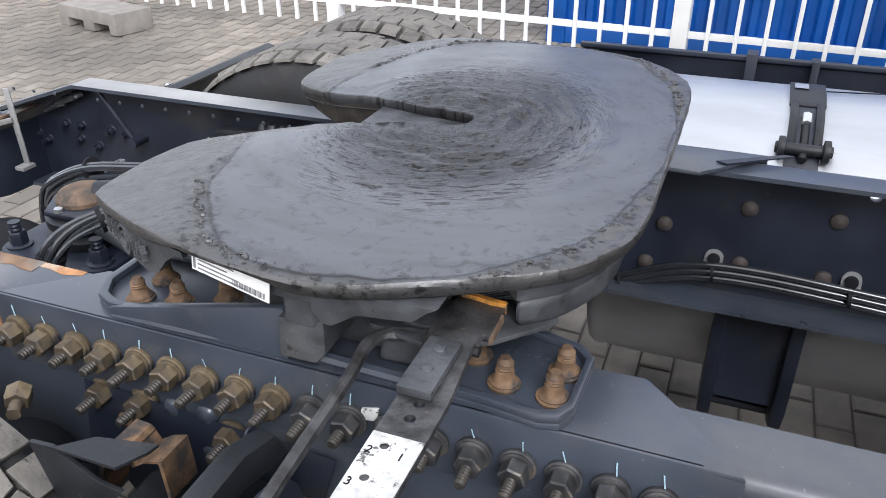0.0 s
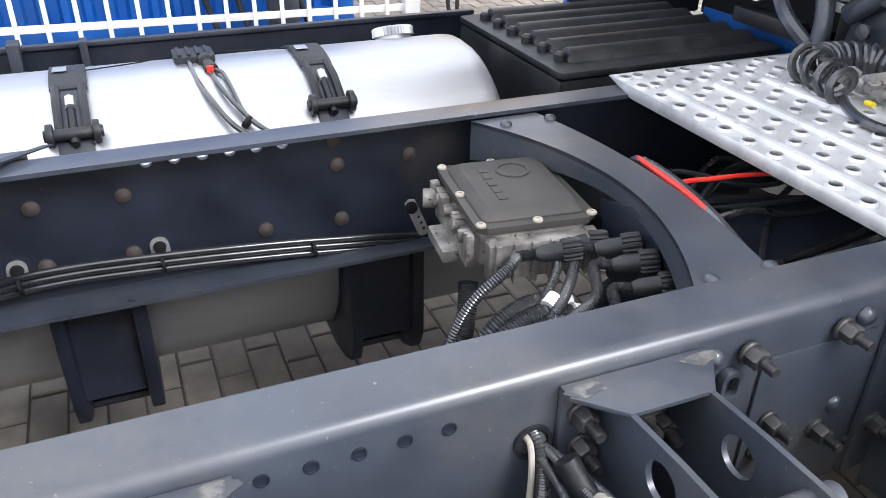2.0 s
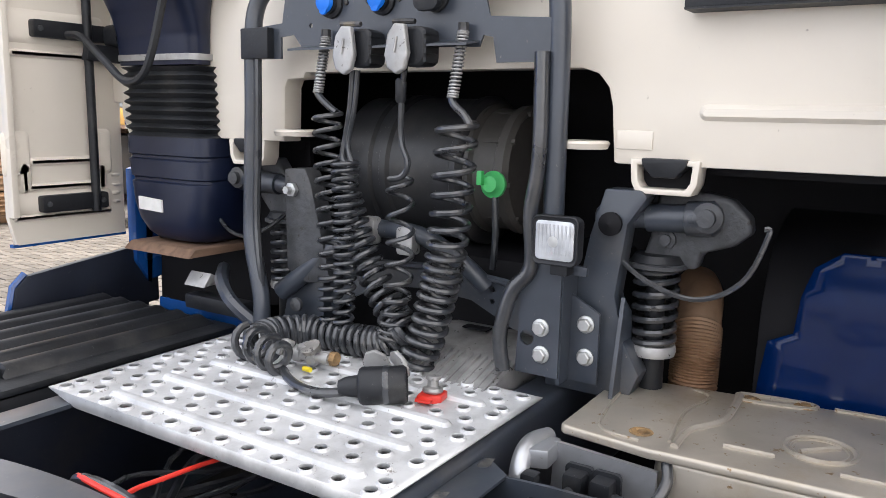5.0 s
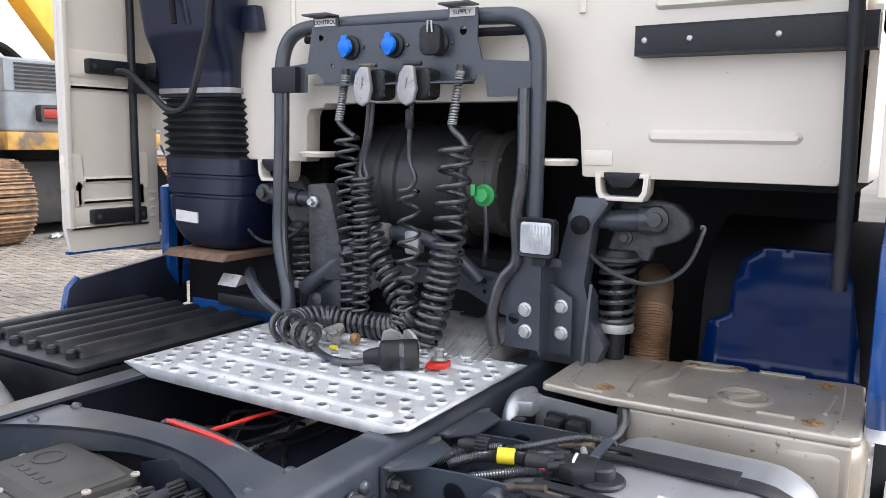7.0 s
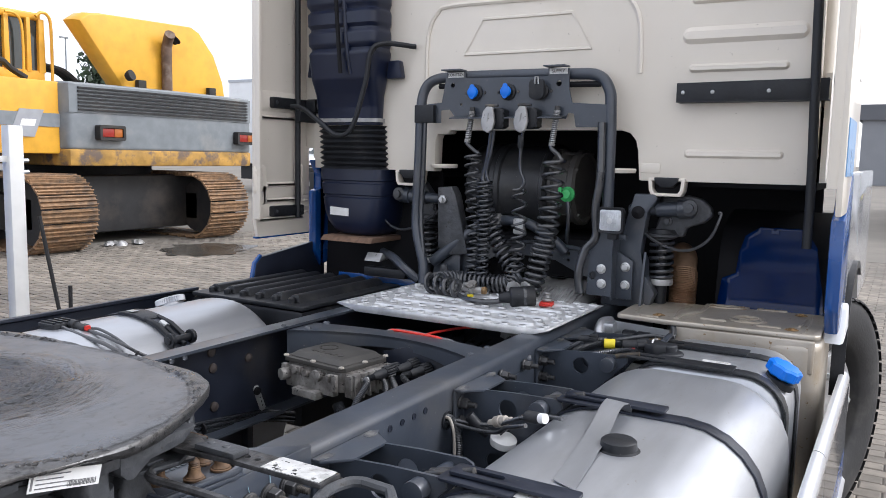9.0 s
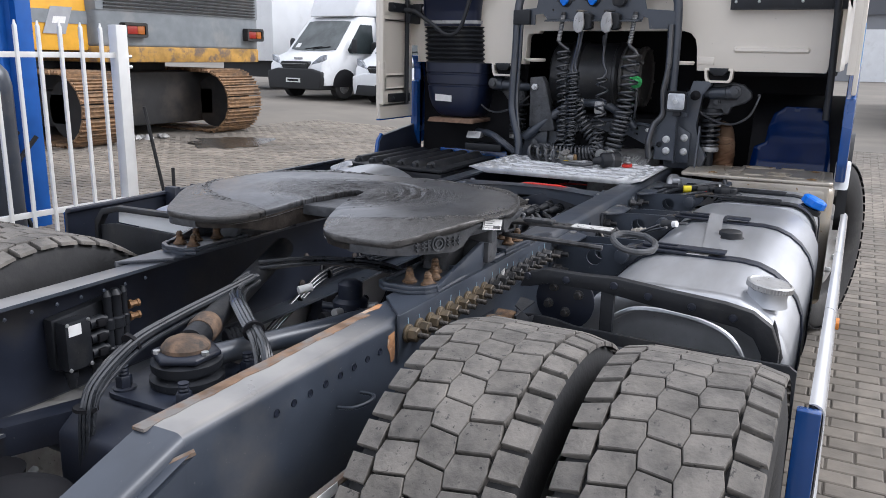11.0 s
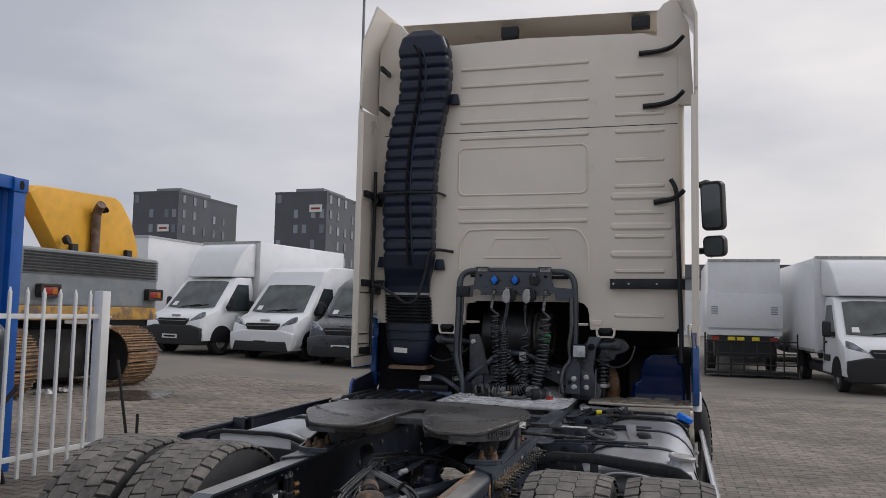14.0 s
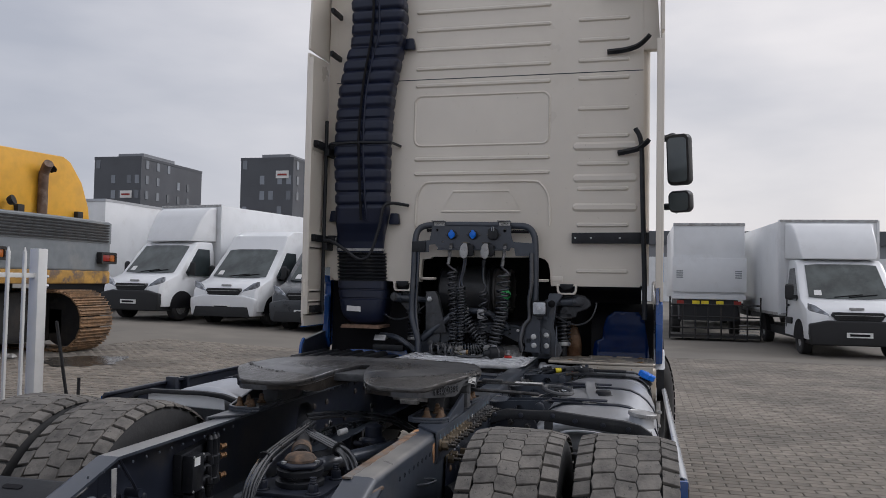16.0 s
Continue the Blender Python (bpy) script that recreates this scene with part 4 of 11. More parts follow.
# the wall is open where the release bar passes
body_o = [(x, -0.385) if -0.275 < x < -0.203 and y < 0 else (x, y) for x, y in inset(0.024, -0.60)]
part("cast_body", G().prism(body_o, "z", 1.088, PT - 0.02), "cast", fifth, bevel=0.006)
part("cast_front", G().prism([p for p in inset(0.026, -0.3) if p[0] > -0.212 or p[1] > 0], "z", 1.052, 1.09), "cast", fifth, bevel=0.012, seg=3)
for side in (-1, 1):
    s = side
    # skirt below the rim, deeper at the horn that carries the cast marks
    half_rim = [p for p in fwo if p[1] * s > 0.24 and p[0] < -0.55]
    half_rim.sort(key=lambda p: p[0])
    g = G()
    low = ((-0.85, 1.072), (-0.78, 1.069), (-0.68, 1.062), (-0.645, 1.062), (-0.62, 1.074), (-0.60, 1.098), (-0.58, 1.112), (-0.54, 1.118))
    ring_o, ring_b, ring_i = [], [], []
    for x, y in half_rim:
        zb = next(a[1] + (b[1] - a[1]) * (x - a[0]) / (b[0] - a[0]) for a, b in zip(low, low[1:]) if a[0] <= x <= b[0])
        ring_o.append((x, y - s * 0.003, fw_z(x, y) - 0.012))
        ring_b.append((x, y - s * 0.005, zb))
        ring_i.append((x * 0.985 - 0.006, y - s * 0.02, zb + 0.004))
    k = len(half_rim)
    g.add(ring_o + ring_b + ring_i, [(j * k + i, j * k + i + 1, (j + 1) * k + i + 1, (j + 1) * k + i) for j in range(2) for i in range(k - 1)])
    part("plate_skirt", g, "cast", fifth, smooth=40)
    # lobe of the body's wall and the column that carries it
    low_ = [(-0.402, 1.115), (-0.402, 1.078), (-0.390, 1.066), (-0.378, 1.064), (-0.366, 1.072), (-0.345, 1.086), (-0.31, 1.089), (-0.28, 1.093), (-0.262, 1.108), (-0.25, 1.115)]
    part("body_lobe", G().prism(low_, "y", s * 0.40, s * 0.4945), "cast", fifth, bevel=0.005)
    part("bearing_column", G().loft([[(x, s * y, z) for x, y in ((-0.452 - e, 0.39), (-0.452 - e, 0.470 + e), (-0.445 - e, 0.479 + e), (-0.412 + e, 0.479 + e), (-0.404 + e, 0.470 + e), (-0.404 + e, 0.39))] for z, e in ((1.045, 0.001), (1.06, 0.0), (1.115, 0.001))]), "cast", fifth, bevel=0.003)
    part("bearing_block", G().prism([(-0.463, 0.990), (-0.413, 0.990), (-0.399, 1.008), (-0.398, 1.060), (-0.410, 1.050), (-0.460, 1.048)], "y", s * 0.385, s * 0.476), "cast", fifth, bevel=0.005)
    part("column_rib", G().prism([(-0.36, 0.975), (-0.27, 0.975), (-0.30, 1.03), (-0.315, 1.09), (-0.335, 1.09), (-0.345, 1.03)], "y", s * 0.37, s * 0.425), "cast", fifth, bevel=0.012, seg=3)
    part("saddle", G().prism([(-0.58, 0.975), (-0.27, 0.975), (-0.31, 1.05), (-0.54, 1.05)], "y", s * 0.33, s * 0.40), "cast", fifth, bevel=0.006)
    # wedge-shaped wall along the outer side, low at the rear foot, with a fillet along its base
    wall_ = [(-0.732, 0.9748), (-0.46, 0.9748), (-0.46, 1.050), (-0.483, 1.0465), (-0.60, 1.0195), (-0.722, 0.993), (-0.732, 0.990)]
    part("side_wall", G().prism(wall_, "y", s * 0.449, s * 0.4625), "frame", fifth, bevel=0.003)
    part("base_fillet", G().tube(smoothline([(-0.73, s * 0.455, 0.977), (-0.60, s * 0.456, 0.979), (-0.49, s * 0.450, 0.983), (-0.44, s * 0.452, 0.985), (-0.36, s * 0.450, 0.980), (-0.27, s * 0.452, 0.979)], 4), 0.0085, 8), "frame", fifth)
    # feet: pressed pans with a rolled rim
    rear_ = [(-0.735, 0.459), (-0.765, 0.445), (-0.785, 0.41), (-0.785, 0.335), (-0.765, 0.31), (-0.54, 0.31), (-0.54, 0.459)]
    front_ = [(-0.30, 0.462), (-0.20, 0.468), (-0.143, 0.4755), (-0.121, 0.469), (-0.110, 0.448), (-0.107, 0.352), (-0.125, 0.33), (-0.19, 0.312), (-0.30, 0.31)]
    for poly, c in ((rear_, (-0.66, 0.385)), (front_, (-0.205, 0.39))):
        o_ = [(x, s * y) for x, y in poly]
        i_ = [(c[0] + (x - c[0]) * 0.90, s * (c[1] + (y - c[1]) * 0.86)) for x, y in poly]
        ft = part("mounting_foot", G().prism(o_, "z", 0.9748, 0.984), "frame", fifth, "dark grey cast mounting foot", bevel=0.002)
        part("foot_rim", G().plate(o_, [i_], "z", 0.984, 0.995), "frame", ft, bevel=0.003)
    for k in range(5):
        part("cast_mark", G().box(-0.165 - 0.013 * k, -0.158 - 0.013 * k, s * 0.352, s * 0.360, 0.984, 0.9852), "frame", ft)


def foot_bolt(h):
    """A flanged mounting bolt: stepped collar, body and a threaded tip."""
    g = G().lathe([(0.0192, 0), (0.0198, 0.0015), (0.0198, 0.004), (0.0172, 0.0052), (0.0172, 0.0068), (0.0150, 0.008), (0.0125, 0.012), (0.0112, 0.0165), (0.0110, h - 0.016), (0.0100, h - 0.0155)], n=20)
    k = 7
    g.lathe([((0.0102 if i % 2 else 0.0088), h - 0.0155 + 0.0018 * i) for i in range(k)] + [(0.0072, h - 0.003), (0.0062, h), (0.0001, h)], n=14)
    return g


foot_me = mesh_of("mounting_bolt", foot_bolt(0.039), "rust")
foot_low = mesh_of("mounting_bolt", foot_bolt(0.034), "rust")
for s in (-1, 1):
    for x, y in ((-0.712, 0.424), (-0.657, 0.413), (-0.712, 0.371), (-0.599, 0.384), (-0.136, 0.380), (-0.138, 0.430), (-0.197, 0.425), (-0.243, 0.385)):
        piece("mounting_bolt", foot_low if rnd.random() < 0.4 else foot_me, fifth, pose(x, s * y, 0.984, rnd.uniform(-3, 3), rnd.uniform(-3, 3), rnd.uniform(0, 90)))
# low relief marks on the horn's side
for s in (-1, 1):
    a, b = Vector((-0.735, s * 0.4185, 1.088)), Vector((-0.655, s * 0.4655, 1.092))
    ux = (b - a).normalized()
    uy = Vector((0, 0, 1)).cross(ux).normalized() * (1 if s < 0 else -1)
    uz = ux.cross(uy) * (1 if s < 0 else -1)
    mid = (a + b) / 2 - uy * 0.0008
    tilt = Matrix(((ux.x, uy.x, uz.x, mid.x), (ux.y, uy.y, uz.y, mid.y), (ux.z, uy.z, uz.z, mid.z), (0, 0, 0, 1)))
    part("cast_ring", G().plate(circle(0, 0, 0.0205, 28), [circle(0, 0, 0.0165, 28)], "y", -0.0035, 0.0035), "cast", fifth, "raised ring cast into the horn's side", m=tilt)
    part("cast_ring", G().plate(circle(0, 0, 0.0115, 24), [circle(0, 0, 0.0080, 24)], "y", -0.0035, 0.0035), "cast", fifth, m=tilt)
    for x in (-0.062, -0.043, -0.030, 0.030, 0.046, 0.062):
        g = G().box(x - 0.0065, x + 0.0065, -0.003, 0.003, 0.0035, 0.0065).box(x - 0.0065, x + 0.0065, -0.003, 0.003, -0.0065, -0.0035)
        g.box(x - 0.002, x + 0.002, -0.003, 0.003, -0.012, 0.012)
        part("cast_bar", g, "cast", fifth, m=tilt)
lab = part("type_label", G().box(-0.053, 0.053, -0.0008, 0.0008, -0.0145, 0.0145), "label", fifth, "white paper type label with small print", m=Matrix.Translation((-0.497, -0.5015, 1.1095)) @ pose(0, 0, 0, 4, 11, -4))
for k in range(4):
    part("print_bar", G().box(-0.044, -0.044 + (0.05, 0.04, 0.056, 0.07)[k], -0.0014, 0.0, 0.0085 - 0.0062 * k, 0.0101 - 0.0062 * k), "print", lab)
part("print_bar", G().box(-0.0505, -0.0475, -0.0014, 0.0, -0.011, 0.011), "print", lab)
g = G()
for k in range(20):
    g.box(0.004 + 0.0022 * k, 0.004 + 0.0022 * k + (0.0013 if k % 3 else 0.0007), -0.0014, 0.0, -0.0115, -0.003)
tagged(part("bar_code", g, "print", lab), kind="stuff")

# release bar with a white instruction plate, and a lever with a pull loop
handle = part("release_bar", G().plate([(-0.263, -0.395), (-0.205, -0.402), (-0.203, -0.466), (-0.211, -0.460), (-0.216, -0.470), (-0.206, -0.58), (-0.205, -0.76), (-0.255, -0.76), (-0.257, -0.58), (-0.270, -0.47)], [circle(-0.232, -0.59, 0.0055), circle(-0.232, -0.612, 0.0055)], "z", 1.066, 1.074), "worn_bar", fifth, "worn flat steel release bar with a white instruction plate", bevel=0.001)
part("instruction_plate", G().plate([(-0.2055, -0.64), (-0.2065, -0.755), (-0.2535, -0.755), (-0.2555, -0.64)], [circle(-0.238, -0.655, 0.0045), circle(-0.238, -0.695, 0.0045)], "z", 1.0745, 1.076), "dirty_label", handle, "dirty white instruction plate with numbers")
part("clamp_block", G().box(-0.259, -0.222, -0.585, -0.495, 1.0745, 1.085), "cast", handle, bevel=0.003)
for y in (-0.515, -0.55):
    part("clamp_rivet", G().lathe([(0.007, 0), (0.006, 0.002), (0.0001, 0.003)], (-0.240, y, 1.085), (0, 0, 1), 12), "cast", handle)
part("lock_plate", G().plate([(-0.36, -0.40), (-0.357, -0.446), (-0.349, -0.457), (-0.272, -0.474), (-0.207, -0.442), (-0.157, -0.389), (-0.150, -0.372), (-0.165, -0.35), (-0.30, -0.36)], [rrect(0.034, 0.016, 0.004, 3, -0.295, -0.448)], "z", 1.047, 1.054), "cast", fifth, bevel=0.002)
part("paint_mark", G().prism([(-0.258, -0.392), (-0.204, -0.399), (-0.2035, -0.404), (-0.22, -0.4045), (-0.236, -0.401), (-0.259, -0.3985)], "z", 1.066, 1.0795), "rusty_orange", handle, "rusty orange edge")
part("rusty_edge", G().prism([(-0.2045, -0.418), (-0.2015, -0.418), (-0.2005, -0.462), (-0.2035, -0.468)], "z", 1.0655, 1.0742), "old_rust", handle)
for txt, x, y in (("2", -0.252, -0.668), ("3", -0.252, -0.708), ("1", -0.222, -0.668)):
    cu = bpy.data.curves.new("number", "FONT")
    cu.body, cu.size, cu.extrude = txt, 0.013, 0.0003
    ob = new("number", cu)
    me = bpy.data.meshes.new_from_object(ob.evaluated_get(bpy.context.evaluated_depsgraph_get()))
    bpy.data.objects.remove(ob)
    me.materials.clear()
    me.materials.append(M["ink"])
    piece("number", me, handle, pose(x, y, 1.0764, 0, 0, 0))
lever = smoothline([(-0.22, -0.445, 1.04), (-0.30, -0.45, 1.045), (-0.335, -0.48, 1.048), (-0.33, -0.55, 1.046), (-0.325, -0.65, 1.044), (-0.32, -0.755, 1.04)], 5)
part("release_lever", G().tube(lever, [0.009 if k < 8 else 0.0075 for k in range(len(lever))], 8), "worn_bar", fifth, "bent steel lever rod")
loop = smoothline([(-0.185, -0.79, 1.06), (-0.20, -0.77, 1.06), (-0.255, -0.765, 1.06), (-0.33, -0.80, 1.056), (-0.358, -0.835, 1.052), (-0.352, -0.87, 1.05), (-0.31, -0.89, 1.05), (-0.24, -0.88, 1.054), (-0.185, -0.84, 1.058)], 5)
part("pull_loop", G().tube(loop, 0.009, 8, closed=True), "cast", fifth, "grey steel pull loop of the release lever")

# ---- cross-members and what sits between the rails ----
g = G()
n = 24
top, bot = [], []
for i in range(n + 1):
    y = -0.375 + 0.75 * i / n
    top.append((1.05 - 0.115 * (y / 0.36) ** 2, y))
    bot.append((1.128 - 0.045 * (y / 0.36) ** 2, y))
out = top + bot[::-1]
cm = part("cross_member", G().plate(out, [], "z", RT - 0.02, RT - 0.011), "frame", truck, "dark grey waisted pressed-steel cross-member")
g = G()
for i in range(n):
    for row, lo, k2, t in ((top, 0.05, 0.05, 0.006), (bot, 0.16, 0.0, -0.006)):
        (x0, y0), (x1, y1) = row[i], row[i + 1]
        d0, d1 = (lo + k2 * (abs(y) / 0.375) ** 2 for y in (y0, y1))
        g.add([(x0, y0, RT - 0.0115), (x1, y1, RT - 0.0115), (x1, y1, RT - d1), (x0, y0, RT - d0), (x0 + t, y0, RT - 0.0115), (x1 + t, y1, RT - 0.0115), (x1 + t, y1, RT - d1), (x0 + t, y0, RT - d0)], [(0, 1, 2, 3), (7, 6, 5, 4), (3, 2, 6, 7)])
part("web", g, "frame", cm)
for y in (-0.33, 0.33):
    for x in (0.985, 1.09):
        piece("dome_bolt", dome_me, cm, pose(x, y, RT - 0.012) @ Matrix.Scale(0.62, 4))

# rear closing member with a worn, rusty lip, falling away with the rails
def end_z(x):
    return RT - 0.33 * max(0.0, -1.58 - x) - 0.022


arc = []
for i in range(25):
    y = -0.455 + 0.91 * i / 24
    arc.append((-1.90 + 0.10 * min(1.0, abs(y) / 0.31) ** 2.2 + (0.22 * max(0, abs(y) - 0.31) / 0.145 if y < 0 else 0.0), y))


def sheet(front, back, lift, thick):
    g = G()
    n = len(front)
    top = [(x, y, end_z(x) + lift) for x, y in front] + [(x, y, end_z(x) + lift) for x, y in back]
    low = [(x, y, z - thick) for x, y, z in top]
    q = [(i, i + 1, n + i + 1, n + i) for i in range(n - 1)]
    edge = [(i, i + 1, 2 * n + i + 1, 2 * n + i) for i in range(n - 1)]
    g.add(top + low, q + [tuple(2 * n + a for a in reversed(f)) for f in q] + edge)
    return g


end = part("rear_cross_member", sheet(arc, [(-2.4, y) for x, y in arc], 0.0, 0.01), "frame", truck, "curved rear cross-member with a rusty worn lip", smooth=40)
part("worn_lip", G().tube([(x + 0.002, y, end_z(x) - 0.003) for x, y in arc], 0.006, 6), "rusty_edge", end, "bare rusty lip")
part("wall", G().prism([(p[0] - 0.004, p[1]) for p in arc] + [(p[0] - 0.014, p[1]) for p in reversed(arc)], "z", RB, 0.83), "frame_in", end)
inn = [(-1.60 + 0.022 * i, -0.3435) for i in range(31)]
wear = [(x, -0.364 - 0.010 * (0.5 + noise.noise((x * 9, 1, 0)) + 0.6 * noise.noise((x * 35, 2, 0)))) for x, _ in inn]
part("worn_flange", G().prism(inn + wear[::-1], "z", RT - 0.004, RT + 0.0012), "rusty_edge", rails[-1], "bare rusty inner edge of the flange")
band = arc[3:23]
wear = [(x - 0.02 - 0.035 * max(0.0, 0.45 + noise.noise((y * 6, 3, 0)) + 0.5 * noise.noise((y * 26, 4, 0))), y) for x, y in band]
part("worn_patch", sheet(band, wear, 0.0012, 0.003), "rusty_edge", end, "bare rusty worn strip")
flat_me = mesh_of("flat_bolt", G().lathe([(0.019, 0), (0.018, 0.005), (0.013, 0.008), (0.0001, 0.009)], n=18), "frame")
for x, y in ((-1.765, 0.335), (-1.84, 0.36)):
    piece("flat_bolt", flat_me, end, pose(x, y, end_z(x) + 0.002, 0, -18, 0))
part("floor_beam", G().prism([(-1.40, 0.46), (-1.36, 0.38), (-0.86, 0.17), (-0.84, 0.25)], "z", 0.60, 0.68), "frame_in", truck, "dark beam low between the rails", bevel=0.008)
part("brake_rod", G().cyl((-1.69, -0.56, 0.80), (-0.98, -0.56, 0.80), 0.009, n=8), "rusty_edge", truck, "thin worn rod outside the rail with a small label")
part("rod_label", G().box(-1.42, -1.36, -0.571, -0.5695, 0.79, 0.81), "label", truck)
part("wire_bracket", G().tube(smoothline([(-1.17, -0.44, 0.845), (-1.165, -0.475, 0.85), (-1.13, -0.49, 0.852), (-1.09, -0.475, 0.848), (-1.085, -0.44, 0.845)], 4), 0.0045, 6), "frame", truck, "bent wire bracket on the rail")

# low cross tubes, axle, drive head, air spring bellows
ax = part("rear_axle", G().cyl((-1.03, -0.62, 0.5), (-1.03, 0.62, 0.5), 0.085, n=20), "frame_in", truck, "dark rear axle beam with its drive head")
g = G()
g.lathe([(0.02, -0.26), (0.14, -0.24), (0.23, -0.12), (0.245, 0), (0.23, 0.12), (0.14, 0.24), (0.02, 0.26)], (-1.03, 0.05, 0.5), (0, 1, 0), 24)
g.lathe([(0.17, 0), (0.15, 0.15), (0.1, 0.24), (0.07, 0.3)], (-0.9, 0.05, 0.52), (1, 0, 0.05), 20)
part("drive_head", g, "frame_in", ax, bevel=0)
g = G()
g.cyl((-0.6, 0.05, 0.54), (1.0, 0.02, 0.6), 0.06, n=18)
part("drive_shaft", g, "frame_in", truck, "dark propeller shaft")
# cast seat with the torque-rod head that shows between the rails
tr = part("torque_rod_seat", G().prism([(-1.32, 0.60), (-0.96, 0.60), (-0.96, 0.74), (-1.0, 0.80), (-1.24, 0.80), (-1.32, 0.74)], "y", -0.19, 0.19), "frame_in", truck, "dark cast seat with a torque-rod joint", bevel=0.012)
part("seat_flange", G().plate(rrect(0.27, 0.25, 0.04, 5, -1.10, 0.02), [circle(-1.10, 0.02, 0.05, 20)], "z", 0.800, 0.812), "frame_in", tr, bevel=0.003)
g = G()
g.lathe([(0.080, 0), (0.083, 0.006), (0.083, 0.018), (0.066, 0.026), (0.066, 0.032), (0.078, 0.036), (0.079, 0.054), (0.066, 0.060)], (-1.10, 0.02, 0.812), (0, 0, 1), 28)
part("rubber_mount", g, "black", tr, bevel=0)
part("hex_flange", G().lathe([(0.070, 0), (0.079, 0.004), (0.079, 0.014), (0.070, 0.018), (0.045, 0.019)], (-1.10, 0.02, 0.872), (0, 0, 1), 6), "frame_in", tr, "dark six-sided clamping flange", bevel=0.004)
part("mount_cap", G().lathe([(0.054, 0), (0.054, 0.010), (0.044, 0.022), (0.030, 0.028), (0.0001, 0.030)], (-1.10, 0.02, 0.889), (0, 0, 1), 24), "old_rust", tr, "dusty rust-brown cap")
for a in (25, 145, 265):
    part("flange_bolt", G().lathe([(0.009, 0), (0.009, 0.008), (0.0001, 0.009)], (-1.10 + 0.063 * math.cos(radians(a)), 0.02 + 0.063 * math.sin(radians(a)), 0.888), (0, 0, 1), 6), "zinc", tr)
seat_me = mesh_of("seat_bolt", hexnut(0.018, 0.026, 0.025, 0.022, 0.012), "frame_in")
for dx, dy in ((-0.10, -0.09), (0.10, -0.09), (-0.10, 0.09), (0.10, 0.09)):
    piece("seat_bolt", seat_me, tr, pose(-1.10 + dx, 0.02 + dy, 0.812, 0, 0, 25 * dx * 10))
tr.location = (-0.075, -0.05, 0.006)
rod = part("torque_rod", G().cyl((-1.13, -0.05, 0.865), (-0.55, -0.27, 0.86), 0.026, n=16), "frame", truck, "round grey torque rod")
part("rubber_boot", G().lathe([(0.029 + 0.006 * (i % 2), 0.006 * i) for i in range(16)], (-1.03, -0.012, 0.86), (0.5, -0.27, 0), 16), "black", rod)
part("rod_band", G().cyl((-0.80, -0.135, 0.86), (-0.785, -0.143, 0.86), 0.03, n=16), "ink", rod)
rod2 = part("torque_rod", G().cyl((-1.15, -0.02, 0.90), (-0.45, 0.27, 0.94), 0.032, n=18), "black", truck, "thick dark torque rod")
part("rusty_collar", G().lathe([(0.033, 0), (0.036, 0.008), (0.036, 0.05), (0.033, 0.058)], (-1.10, 0.0, 0.9035), (0.7, 0.29, 0.05), 18), "old_rust", rod2, "rusty rod end")

# bundles of thin lines that loop over the axle
rnd = random.Random(3)
for path, count in ((((-0.80, 0.10, 0.95), (-0.92, 0.092, 0.94), (-1.10, 0.075, 0.93), (-1.24, 0.068, 0.91), (-1.345, 0.062, 0.86), (-1.376, 0.062, 0.81), (-1.385, 0.064, 0.73), (-1.37, 0.09, 0.58)), 7), (((-0.80, 0.10, 0.95), (-0.90, 0.07, 0.94), (-1.02, -0.07, 0.925), (-1.085, -0.165, 0.90), (-1.12, -0.205, 0.82), (-1.13, -0.22, 0.68)), 10)):
    for k in range(count):
        o = Vector((rnd.uniform(-0.018, 0.018), rnd.uniform(-0.022, 0.022), rnd.uniform(-0.012, 0.012)))
        part("air_line", G().tube(smoothline([Vector(p) + o for p in path], 5), rnd.uniform(0.004, 0.0058), 6), "hose", truck, "thin black air line")
for p, w in (((-1.24, 0.068, 0.91), (0.9, 0, 0.3)), ((-1.376, 0.062, 0.81), (0.1, 0, 1)), ((-1.05, -0.12, 0.915), (0.4, 0.5, 0.1)), ((-1.11, -0.195, 0.86), (0.2, 0.2, 1))):
    part("line_tie", G().lathe([(0.026, -0.004), (0.026, 0.004)], p, w, 14), "ink", truck)
for y in (-0.33, 0.33):
    for x in (-1.45, -0.62):
        pr = [(0.05, 0.40)]
        for i in range(5):
            pr += [(0.068, 0.42 + 0.055 * i), (0.062, 0.445 + 0.055 * i)]
        pr += [(0.066, 0.69), (0.05, 0.71), (0.0001, 0.71)]
        if x < -1:
            bel = part("air_spring", G().lathe([(r, z) for r, z in pr], (x - 0.02, y * 0.8, -0.07), (0, 0, 1), 24), "black", truck, "black rubber air spring bellows")
            part("top_plate", G().lathe([(0.066, 0), (0.068, 0.012), (0.015, 0.018), (0.015, 0.04)], (x - 0.02, y * 0.8, 0.64), (0, 0, 1), 24), "ink", bel)
rnd = random.Random(31)
for k in range(8):
    o = Vector((rnd.uniform(-0.02, 0.02), rnd.uniform(-0.02, 0.02), rnd.uniform(-0.012, 0.012)))
    line_ = [Vector(p) + o for p in ((-0.70, 0.16, 0.955), (-0.55, 0.05, 0.95), (-0.42, -0.1, 0.92), (-0.36, -0.2, 0.86))]
    part("air_line", G().tube(smoothline(line_, 5), 0.005, 6), "hose", truck, "thin black air line")
rv_ = part("relay_valve", G().lathe([(0.03, 0), (0.05, 0.01), (0.05, 0.05), (0.035, 0.06), (0.035, 0.10), (0.02, 0.11)], (-0.62, -0.10, 0.82), (0, 0, 1), 18), "frame_in", truck, "dark relay valve with fittings and air lines")
